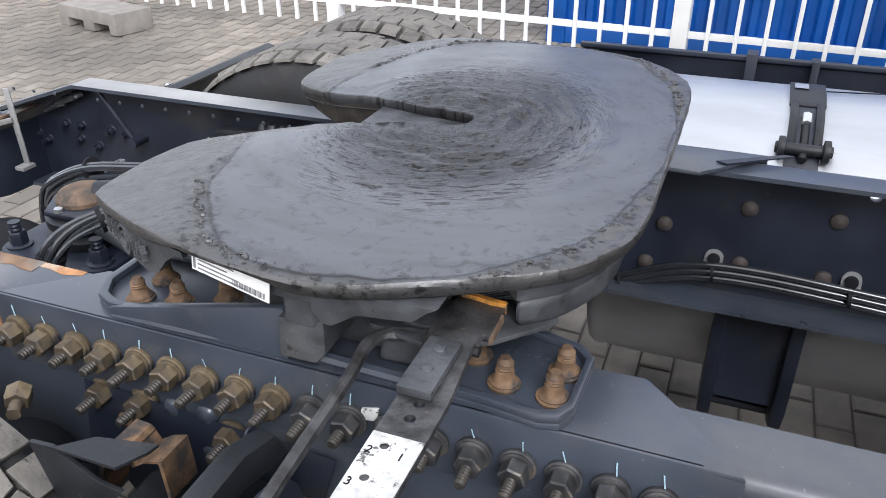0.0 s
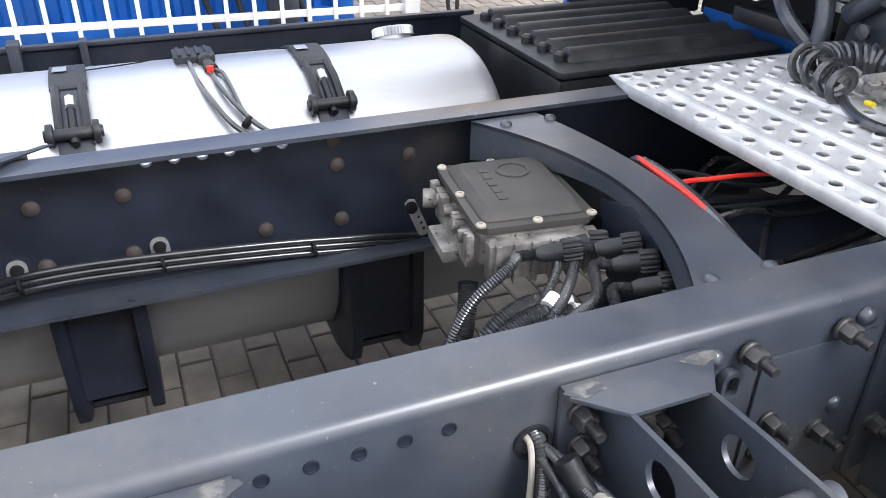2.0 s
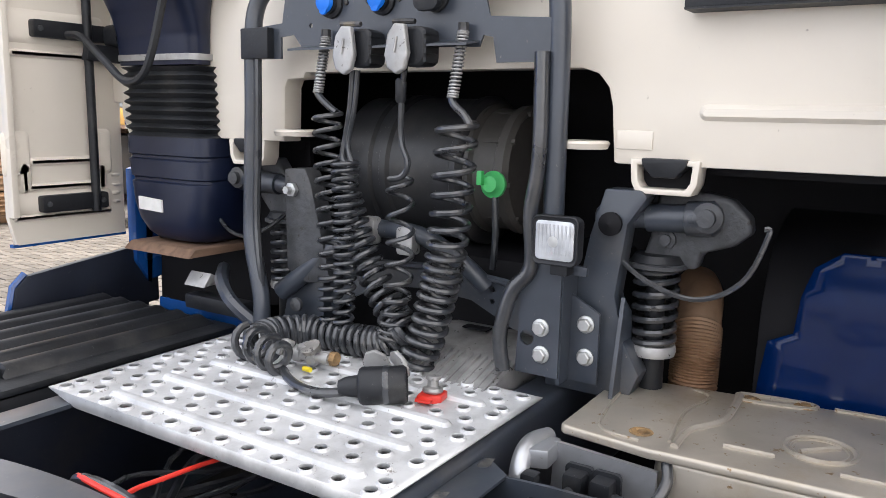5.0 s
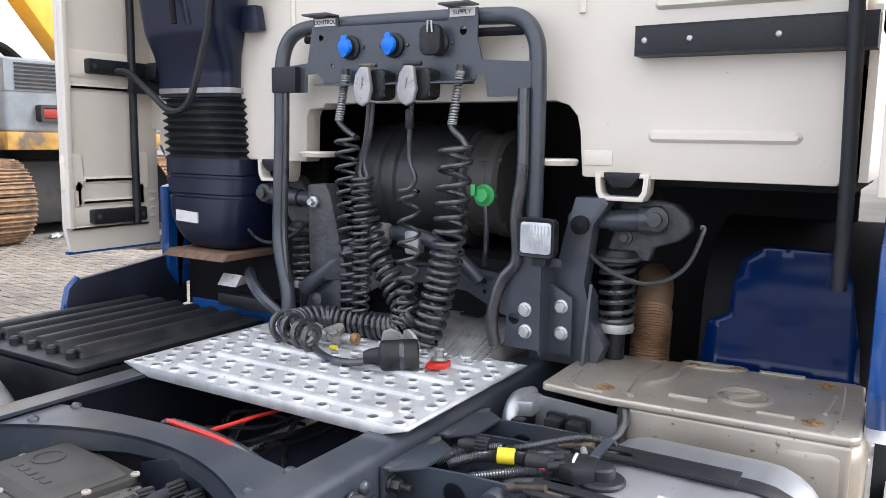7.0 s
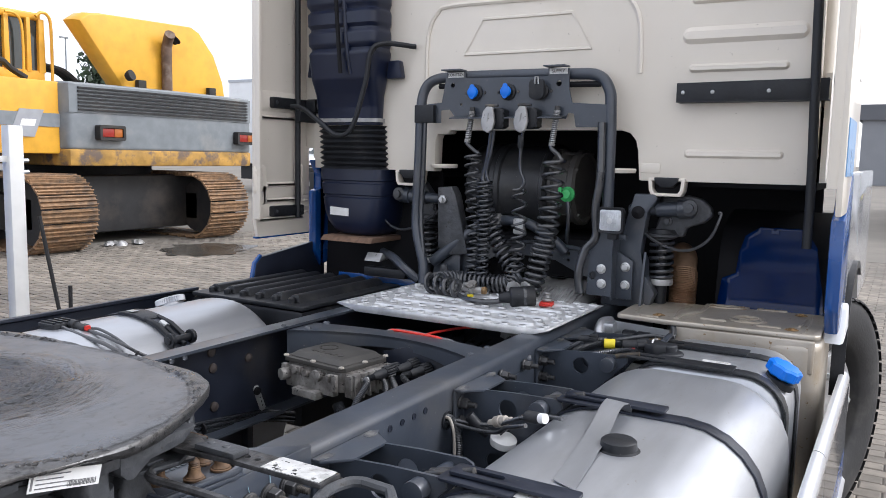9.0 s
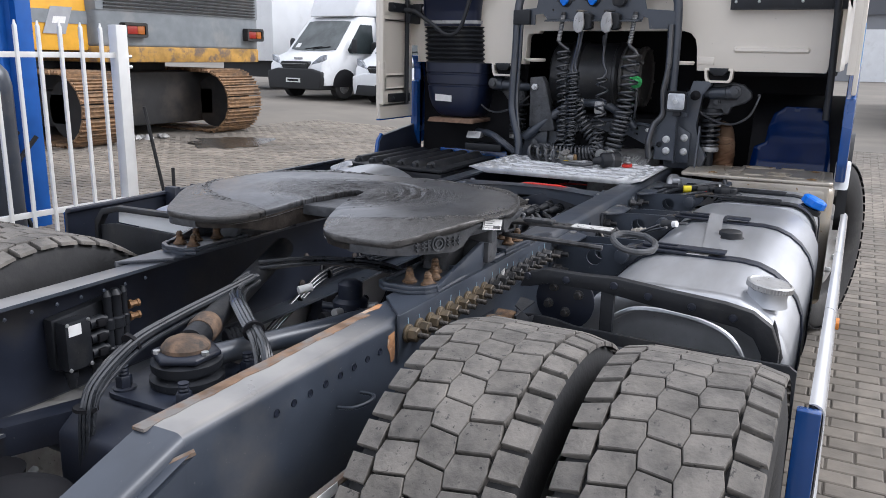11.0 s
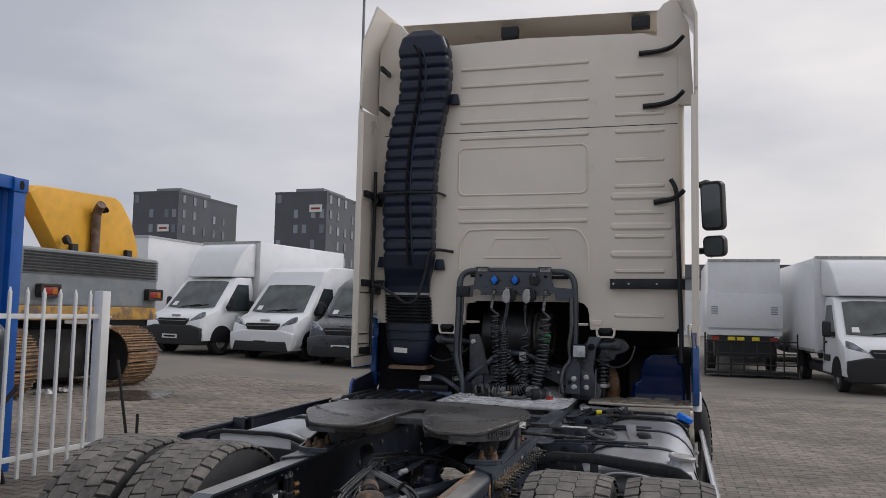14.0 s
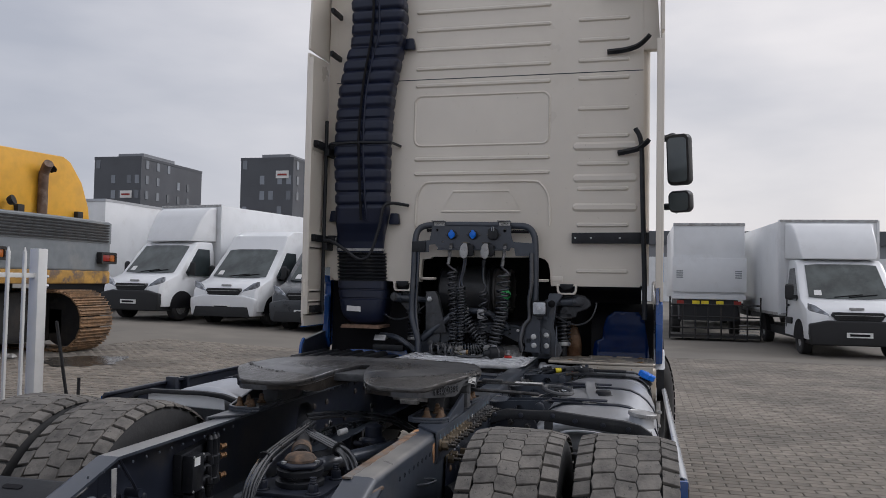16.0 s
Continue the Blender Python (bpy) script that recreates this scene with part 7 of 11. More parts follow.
def tread_mesh():
    """Five rows of worn blocks: open shoulders and three zigzag rows between them."""
    g = G()
    rr = random.Random(2)
    N = 50
    step = 2 * math.pi / N
    rows = ((-0.151, -0.102, 0.0, 0.06, 0.10), (-0.0945, -0.0345, 0.45, 0.14, 0.04), (-0.0280, 0.0280, 0.0, -0.12, 0.034), (0.0345, 0.0945, 0.55, 0.14, 0.04), (0.102, 0.151, 0.05, -0.06, 0.10))
    for y0, y1, ph, skew, gp in rows:
        ym = (y0 + y1) / 2
        sh = abs(ym) > 0.1
        for k in range(N):
            a0 = (k + ph) * step
            gap = step * gp * rr.uniform(0.85, 1.2)
            top = 0.5045 + rr.uniform(-0.0009, 0.0009)
            zig = 0.0 if sh else 0.0065
            am = a0 + step / 2
            out = [(y0, a0 + gap), (y1, a0 + gap), (y1 + zig, am), (y1, a0 + step - gap), (y0, a0 + step - gap), (y0 - zig, am)]
            n = len(out)
            base, mid_, lift = [], [], []
            for y, a in out:
                a = a + skew * step * (y - ym) / (y1 - y0)
                edge = 0.012 if abs(y) > 0.14 else (0.002 if sh else 0.0)
                base.append((0.484 * math.cos(a), y * (1.01 if sh else 1), 0.484 * math.sin(a)))
                mid_.append(((top - edge - 0.002) * math.cos(a), ym + (y - ym) * 0.985, (top - edge - 0.002) * math.sin(a)))
                a = am + (a - am) * 0.95
                lift.append(((top - edge) * math.cos(a), ym + (y - ym) * 0.94, (top - edge) * math.sin(a)))
            g.add(base + mid_ + lift, [(q * n + i, q * n + (i + 1) % n, (q + 1) * n + (i + 1) % n, (q + 1) * n + i) for q in range(2) for i in range(n)] + [tuple(range(2 * n, 3 * n))])
    return mesh_of("tread", g, "tread", smooth=20)


tyre_me = tyre_mesh("tyre", True)
tread_me = tread_mesh()
g = G()
prof = [(0.292, -0.125), (0.30, -0.13), (0.30, -0.12), (0.28, -0.11), (0.27, 0.0), (0.265, 0.06), (0.24, 0.10), (0.15, 0.10), (0.13, 0.085), (0.0001, 0.085)]
g.lathe(prof, (0, 0, 0), (0, 1, 0), 40)
rim_me = mesh_of("rim", g, "alu_dull", smooth=40)
stud_me = mesh_of("wheel_nut", G().lathe([(0.017, 0), (0.017, 0.02), (0.012, 0.03), (0.0001, 0.031)], n=6), "zinc")


front_tread = tread_me.copy()
front_tread.materials.clear()
front_tread.materials.append(M["rubber"])


def wheel(x, y, flip, spin, label, steer=0):
    w = new("wheel", rim_me)
    w.parent = truck
    k = 1.03 if x < 0 and y > 0 else 1.01 if x < 0 else 1.0
    w.matrix_basis = pose(x, y, 0.503 * k, 0, spin, (180 if flip else 0) + steer) @ Matrix.Diagonal((k, 1, k, 1))
    tagged(w, label)
    t = piece("tyre", tyre_me, w, Matrix(), "dusty black truck tyre")
    piece("tread", tread_me if x < 0 else front_tread, w, Matrix(), "worn block tread, grey with dust" if x < 0 else "")
    for i in range(10):
        a = 2 * math.pi * i / 10
        piece("wheel_nut", stud_me, w, rot_to((0.167 * math.cos(a), 0.097, 0.167 * math.sin(a)), (0, 1, 0)))
    return w


for y, fl in ((-1.105, True), (-0.755, False), (0.755, True), (1.105, False)):
    wheel(-1.03, y, fl, 7 + 20 * y, "steel rear wheel with a dusty block-tread tyre")
for y, fl in ((-1.14, True), (1.12, False)):
    w = wheel(2.66, y, fl, 3, "front wheel with a bright rim, steered aside", -17)

# mudguard remains and skirts
def skirt(side, x0, x1, yo, z0, z1, lean=0.0):
    s = side
    g = G()
    g.prism([(s * yo, z0), (s * (yo - lean), z1 - 0.02), (s * (yo - lean - 0.01), z1), (s * (yo - lean - 0.035), z1), (s * (yo - lean - 0.035), z1 - 0.012), (s * (yo - lean - 0.014), z1 - 0.02), (s * (yo - 0.012), z0)], "x", x0, x1)
    return g


sk = part("side_skirt", skirt(1, -0.47, 1.33, 1.285, 0.30, 0.965), "frame_in", truck, "blue side skirt with a black lining beside the round tank", bevel=0.003)
part("skirt_face", G().prism([(1.2865, 0.31), (1.2865, 0.95), (1.2905, 0.945), (1.2905, 0.315)], "x", -0.47, 1.33), "blue", sk, "blue painted outer face")
part("skirt_joint", G().box(0.17, 0.19, 1.235, 1.284, 0.5, 0.97), "frame_in", sk, bevel=0.002)
part("skirt_post", G().box(0.0, 0.03, 1.2, 1.26, 0.7, 0.985), "frame_in", sk, bevel=0.004)
for x0, x1 in ((-0.50, 0.33), (0.335, 1.2), (1.205, 2.2)):
    s2 = part("side_skirt", G().prism([(-1.292, 0.768), (-1.298, 0.7755), (-1.303, 0.7745), (-1.324, 0.755), (-1.324, 0.345), (-1.312, 0.345), (-1.312, 0.745)], "x", x0, x1), "frame_in", truck, "pale side skirt panel beside the fuel tank", bevel=0.002)
    roll = [(-1.2925, 0.7765), (-1.300, 0.7800), (-1.311, 0.7790), (-1.320, 0.7735), (-1.3265, 0.7640), (-1.3285, 0.7500), (-1.3285, 0.735), (-1.3255, 0.735), (-1.3255, 0.755), (-1.316, 0.7695), (-1.3035, 0.7760)]
    part("skirt_face", G().prism(roll, "x", x0 + 0.001, x1 - 0.001), "skirt_paint", s2, "pale painted rolled top edge", smooth=60)
    part("skirt_panel", G().prism([(-1.3285, 0.7345), (-1.3285, 0.365), (-1.3255, 0.365), (-1.3255, 0.7345)], "x", x0 + 0.001, x1 - 0.001), "skirt_gloss", s2, "mirror-like polished outer panel")
    part("skirt_lip", G().prism([(-1.3255, 0.3645), (-1.330, 0.3645), (-1.3400, 0.352), (-1.3405, 0.342), (-1.3255, 0.346)], "x", x0 + 0.001, x1 - 0.001), "skirt_paint", s2, "pale lower lip")
    part("blue_band", G().prism([(-1.3286, 0.37), (-1.3286, 0.47), (-1.3295, 0.47), (-1.3295, 0.37)], "x", x0 + 0.001, x1 - 0.001), "blue", s2, "blue band")
part("skirt_end", G().box(-0.535, -0.503, -1.322, -1.268, 0.30, 0.772), "blue", truck, "dark blue end post of the skirt", bevel=0.006)
part("marker_lamp", G().prism(rrect(0.08, 0.03, 0.008, 3, 0.9, 0.56), "y", -1.345, -1.327), "orange", truck, "orange side marker lamp", bevel=0.003)
# guard behind the right tank: black hoop and mud-guard edge
hp = part("tank_end_guard", G().prism([(-0.535, 0.93), (-0.555, 0.972), (-0.61, 0.990), (-0.71, 0.988), (-0.80, 0.992), (-0.95, 0.978), (-1.08, 0.968), (-1.145, 0.955), (-1.19, 0.925), (-1.212, 0.87), (-1.215, 0.62), (-1.18, 0.62), (-1.172, 0.85), (-1.15, 0.89), (-1.11, 0.91), (-1.05, 0.918), (-0.90, 0.932), (-0.78, 0.948), (-0.72, 0.95), (-0.62, 0.95), (-0.57, 0.935)], "x", -0.435, -0.405), "black", truck, "black hoop guard behind the fuel tank", bevel=0.006)
part("guard_post", G().box(-0.43, -0.41, -0.80, -0.765, 0.60, 0.95), "black", hp, bevel=0.003)
ear = part("round_plate", G().lathe([(0.084, 0), (0.084, 0.004), (0.078, 0.007), (0.0001, 0.007)], (-0.372, -0.65, 0.892), (-1, 0, 0), 36), "frame_in", hp, "dark round steel plate with bolts")
for y, z in ((-0.62, 0.93), (-0.69, 0.915), (-0.655, 0.86), (-0.605, 0.88)):
    piece("plate_bolt", nut_grey, ear, rot_to((-0.379, y, z), (-1, 0, 0), 15) @ Matrix.Scale(0.62, 4))
for y, z in ((-0.56, 0.965), (-0.67, 0.968), (-0.80, 0.972), (-0.89, 0.957), (-1.0, 0.947), (-1.1, 0.935)):
    part("rivet_head", G().lathe([(0.011, 0), (0.009, 0.004), (0.0001, 0.005)], (-0.4355, y, z), (-1, 0, 0), 10), "frame_in", hp)
bd = part("guard_board", G().prism([(-0.475, 0.79), (-0.53, 0.866), (-0.60, 0.872), (-0.66, 0.868), (-0.71, 0.858), (-1.0, 0.852), (-1.24, 0.852), (-1.258, 0.84), (-1.258, 0.30), (-0.475, 0.30)], "x", -0.478, -0.466), "black", truck, "black plastic mud-guard board with latches", bevel=0.004)
part("board_rim", G().tube([(-0.49, -0.476, 0.845), (-0.488, -0.54, 0.853), (-0.487, -0.56, 0.83), (-0.487, -1.25, 0.80)], 0.007, 6), "black", bd)
for y in (-0.73, -1.07):
    part("board_latch", G().prism(rrect(0.07, 0.035, 0.008, 3, y, 0.795), "x", -0.492, -0.478), "black", bd, bevel=0.003)
    part("latch_pin", G().cyl((-0.497, y - 0.03, 0.80), (-0.497, y + 0.02, 0.80), 0.005, n=8), "alu_dull", bd)
part("tank_end_rib", G().tube(smoothline([(-0.374, -0.78, 0.86), (-0.374, -0.85, 0.90), (-0.374, -0.98, 0.90), (-0.374, -1.08, 0.87), (-0.374, -1.13, 0.80), (-0.374, -1.14, 0.70)], 5), 0.008, 8), "alu", rt)
# the same guard on the left, across the round tank's end
hl = part("tank_end_guard", G().prism([(0.55, 0.925), (0.62, 0.955), (0.70, 0.978), (0.80, 0.986), (1.08, 0.984), (1.16, 0.965), (1.20, 0.92), (1.215, 0.62), (1.195, 0.62), (1.182, 0.90), (1.148, 0.945), (1.07, 0.964), (0.80, 0.966), (0.70, 0.956), (0.55, 0.905)], "x", -0.41, -0.38), "black", truck, "black hoop guard behind the round tank", bevel=0.005)
# added white sheet, tilted up: stands for the sky reflected in the tank's end
part("end_board", G().prism([(0.70, 0.903), (1.10, 0.917), (1.105, 0.955), (1.07, 0.962), (0.80, 0.964), (0.71, 0.955)], "x", -0.386, -0.382), "white", hl, "added white sheet for the bright sky reflection on the tank's end", bevel=0.002, m=Matrix.Translation((-0.384, 0, 0.905)) @ pose(0, 0, 0, 0, 12, 0) @ Matrix.Translation((0.384, 0, -0.905)))
part("guard_board", G().prism([(0.56, 0.885), (0.70, 0.902), (1.10, 0.916), (1.19, 0.90), (1.20, 0.55), (0.56, 0.55)], "x", -0.398, -0.390), "black", hl, "black mud-guard board", bevel=0.003)
mg = []
for i in range(15):
    a = radians(8 + 62 * i / 14)
    mg.append((-1.03 + 0.575 * math.cos(a), 0.503 + 0.575 * math.sin(a)))
for s in (-1, 1):
    o = [(x, z) for x, z in mg[:8]] + [(-1.03 + (x + 1.03) * 0.98, 0.503 + (z - 0.503) * 0.98) for x, z in reversed(mg[:8])]
    fen = part("mud_guard", G().prism(o, "y", s * 0.56, s * 1.24), "black", truck, "black plastic mud guard ahead of the rear tyres", bevel=0.003)
    part("guard_rim", G().box(-0.52, -0.46, s * 1.21 if s > 0 else -1.25, 1.25 if s > 0 else -1.21, 0.28, 0.80), "black", fen, bevel=0.006)
part("brake_hub_pin", G().lathe([(0.012, 0), (0.02, 0.02), (0.006, 0.1), (0.0001, 0.12)], (-0.34, -1.2, 0.80), (0, 0.1, 1), 12), "black", truck, "black pointed rubber buffer")
rm = part("rear_mud_guard", G().prism([(-1.53, 0.862), (-1.56, 0.868), (-1.66, 0.826), (-1.80, 0.745), (-1.825, 0.60), (-1.81, 0.60), (-1.787, 0.735), (-1.655, 0.812), (-1.55, 0.848)], "y", 0.56, 1.25), "black", truck, "smooth dark plastic rear mud guard behind the tyres", bevel=0.004)
part("guard_slot", G().prism(rrect(0.02, 0.07, 0.009, 3, 0, 0), "z", 0.0, 0.002), "ink", rm, m=Matrix.Translation((-1.60, 0.74, 0.852)) @ pose(0, 0, 0, 0, -24, 0))
part("guard_bolt", G().lathe([(0.02, 0), (0.018, 0.004), (0.009, 0.005), (0.009, 0.011), (0.0001, 0.012)], (-1.69, 0.86, 0.809), (-0.5, 0, 0.86), 14), "zinc", rm)
part("rear_mud_guard", G().box(-2.25, -1.95, -1.24, -0.55, 0.62, 0.64), "black", truck, "black rear mud guard", bevel=0.004)

# brake chamber and hanger behind the right nuts
g = G().lathe([(0.02, -0.08), (0.075, -0.075), (0.08, -0.03), (0.088, -0.01), (0.088, 0.01), (0.08, 0.03), (0.078, 0.09), (0.05, 0.11)], (-0.86, -0.56, 0.73), (0.4, -0.6, 0.2), 24)
part("brake_chamber", g, "black", truck, "black brake chamber behind the rail")
hg = part("axle_hanger", G().prism([(-0.80, 0.86), (-0.40, 0.84), (-0.44, 0.70), (-0.56, 0.62), (-0.72, 0.62), (-0.82, 0.74)], "y", -0.4485, -0.4475), "frame_in", truck, "dark cast axle hanger on the rail", bevel=0.008)
g = G()
band = [(-0.675, 0.80), (-0.655, 0.865), (-0.632, 0.902), (-0.610, 0.900), (-0.598, 0.880), (-0.578, 0.893), (-0.556, 0.900), (-0.552, 0.84)]
g.prism([(x, z) for x, z in band] + [(x + (0.005 if k < 4 else -0.005), z - 0.005) for k, (x, z) in reversed(list(enumerate(band)))], "y", -0.577, -0.527)
part("rusty_clip", g, "rust", hg, "rusty bent sheet clip", smooth=50)
bk = part("black_bracket", G().prism([(-0.69, 0.935), (-0.655, 0.938), (-0.60, 0.905), (-0.566, 0.90), (-0.60, 0.86), (-0.667, 0.842)], "y", -0.632, -0.626), "black", hg, "black folded plate over the rear axle", bevel=0.001)
part("fold", G().prism([(-0.655, -0.632), (-0.62, -0.60), (-0.545, -0.585), (-0.548, -0.60), (-0.566, -0.632)], "z", 0.934, 0.938), "black", bk, m=pose(0, 0, 0))
part("end_nut", hexnut(0.017, 0.024, 0.0, 0.022, 0.009), "nut", truck, "large rusty nut on the axle rod", m=rot_to((-0.80, -0.545, 0.912), (0.55, -0.8, -0.1), 20))

# ---- the truck: cab ----
CX = 2.05
cab = part("cab_shell", G().prism([(2.09, 1.80), (2.09, 3.72), (2.35, 3.80), (3.2, 3.72), (3.75, 3.3), (4.02, 2.3), (4.05, 1.52), (2.9, 1.52), (2.9, 1.80)], "y", -1.2, 1.2), "cream", truck, "cream painted sleeper cab with pressed ribs in its rear wall", bevel=0.05, seg=3)
for s in (-1, 1):
    part("cab_flank", G().box(2.08, 3.0, s * 1.18 if s > 0 else -1.2, 1.2 if s > 0 else -1.18, 1.5, 1.9), "cream", cab)
# near-black colour here stands for the shade above the engine tunnel
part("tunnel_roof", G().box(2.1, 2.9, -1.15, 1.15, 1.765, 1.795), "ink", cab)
outl = [(-1.14, 1.49), (-0.525, 1.488), (-0.515, 1.49), (-0.505, 1.61), (-0.495, 1.65), (-0.47, 1.68), (-0.43, 1.692), (0.38, 1.69), (0.385, 1.675), (0.445, 1.672), (0.456, 1.65), (0.46, 1.50), (1.16, 1.50), (1.19, 1.56), (1.17, 3.55), (1.10, 3.69), (0.95, 3.755), (0.0, 3.775), (-0.9, 3.745), (-1.07, 3.69), (-1.15, 3.55), (-1.17, 1.6)]
rw = part("rear_wall", G().plate(outl, [], "x", CX, 2.12), "cream", cab, "cream rear wall with pressed ribs", bevel=0.006, seg=2)


def rib(y0, y1, z0, z1, d=0.013):
    return G().loft([[(CX + 0.002, y, z) for y, z in rrect(abs(y1 - y0), z1 - z0, (z1 - z0) * 0.49, 4, (y0 + y1) / 2, (z0 + z1) / 2)],
                     [(CX - d, y, z) for y, z in rrect(abs(y1 - y0) - 0.022, (z1 - z0) * 0.42, (z1 - z0) * 0.2, 4, (y0 + y1) / 2, (z0 + z1) / 2)]])


for z in (3.55, 3.41, 3.26, 3.115, 2.985, 2.425, 2.315):
    part("pressed_rib", rib(-0.50, 0.53, z - 0.018, z + 0.018), "cream", rw)
for z in (3.42, 3.27, 3.12, 2.99, 2.77, 2.57, 2.37, 2.19, 1.93, 1.60):
    part("pressed_rib", rib(-1.06, -0.69, z - 0.018, z + 0.018), "cream", rw)
for z in (2.50, 2.27, 2.06):
    part("pressed_rib", rib(-1.12, -0.66, z - 0.04, z + 0.03, 0.014), "cream", rw)


def raised_frame(cy, cz, w, h, r, t=0.022):
    g = G()
    a, b = rrect(w, h, r, 6, cy, cz), rrect(w - 2 * t, h - 2 * t, r - t * 0.6, 6, cy, cz)
    c = rrect(w - t, h - t, r - t * 0.3, 6, cy, cz)
    n = len(a)
    vs = [(CX + 0.001, y, z) for y, z in a] + [(CX - 0.008, y, z) for y, z in c] + [(CX + 0.001, y, z) for y, z in b]
    return g.add(vs, [(j * n + i, j * n + (i + 1) % n, (j + 1) * n + (i + 1) % n, (j + 1) * n + i) for j in range(2) for i in range(n)])


part("pressed_panel", raised_frame(0.02, 2.715, 1.04, 0.40, 0.06), "cream", rw)
arch = smoothline([(CX, 0.51, 1.92), (CX, 0.505, 2.12), (CX, 0.46, 2.22), (CX, 0.38, 2.25), (CX, 0, 2.25), (CX, -0.36, 2.25), (CX, -0.44, 2.22), (CX, -0.49, 2.12), (CX, -0.50, 1.92)], 6)
part("pressed_arch", G().tube(arch, 0.011, 6), "cream", rw)
trap = [(CX, 0.31, 2.03), (CX, 0.22, 2.18), (CX, -0.20, 2.18), (CX, -0.29, 2.03)]
part("pressed_trapezoid", G().tube(trap, 0.008, 6, closed=True), "cream", rw)
part("panel_seam", G().box(CX - 0.0015, CX, -1.15, 1.17, 3.03, 3.036), "frame_in", rw)
part("wall_lower_edge", G().box(CX - 0.004, CX + 0.03, -0.60, -0.52, 1.52, 1.56), "cream", rw, bevel=0.004)
# latch housings at the lower edge
for y in (0.60, -0.63):
    cup = [(y - 0.074, 1.502), (y - 0.070, 1.452), (y - 0.058, 1.428), (y + 0.058, 1.428), (y + 0.070, 1.452), (y + 0.074, 1.502)]
    lt2 = part("latch_housing", G().plate(cup, [[(y - 0.058, 1.49), (y - 0.055, 1.456), (y - 0.046, 1.441), (y + 0.046, 1.441), (y + 0.055, 1.456), (y + 0.058, 1.49)]], "x", CX - 0.012, CX + 0.05), "cream", cab, "cream cab latch housing", bevel=0.005)
    part("latch", G().prism([(y - 0.050, 1.504), (y + 0.050, 1.504), (y + 0.046, 1.488), (y + 0.024, 1.464), (y - 0.024, 1.464), (y - 0.046, 1.488)], "x", CX - 0.018, CX + 0.03), "black", lt2, bevel=0.006)
    part("latch_shadow_plate", G().box(CX + 0.03, CX + 0.045, y - 0.06, y + 0.06, 1.435, 1.50), "ink", lt2)
for y in (0.40, -0.44):
    part("ledge", G().lathe([(0.001, -0.015), (0.06, -0.012), (0.065, 0.0), (0.06, 0.006), (0.0001, 0.006)], (CX - 0.01, y, 1.53), (0, 0, 1), 16), "cream", cab)
# roof: fairing with a gap over the wall
rf = part("roof_fairing", G().loft([[(2.10, -1.08, 3.93), (2.10, 1.06, 3.98), (2.14, 1.06, 4.0), (2.14, -1.08, 3.95)], [(3.0, -1.05, 3.87), (3.0, 1.05, 3.9), (3.0, 1.05, 3.93), (3.0, -1.05, 3.90)], [(3.7, -0.9, 3.45), (3.7, 0.9, 3.45), (3.72, 0.9, 3.48), (3.72, -0.9, 3.48)]]), "cream", cab, "cream roof fairing whose rear edge stands above the wall", bevel=0.01)
part("fairing_wall", G().plate([(-1.06, 3.74), (1.04, 3.76), (1.04, 3.97), (-1.06, 3.92)], [], "x", 2.5, 2.52), "cream", rf)
for y in (0.15, -0.88):
    part("bracket", G().box(2.12, 2.2, y - 0.07, y + 0.07, 3.82, 3.91), "black", rf, bevel=0.01)
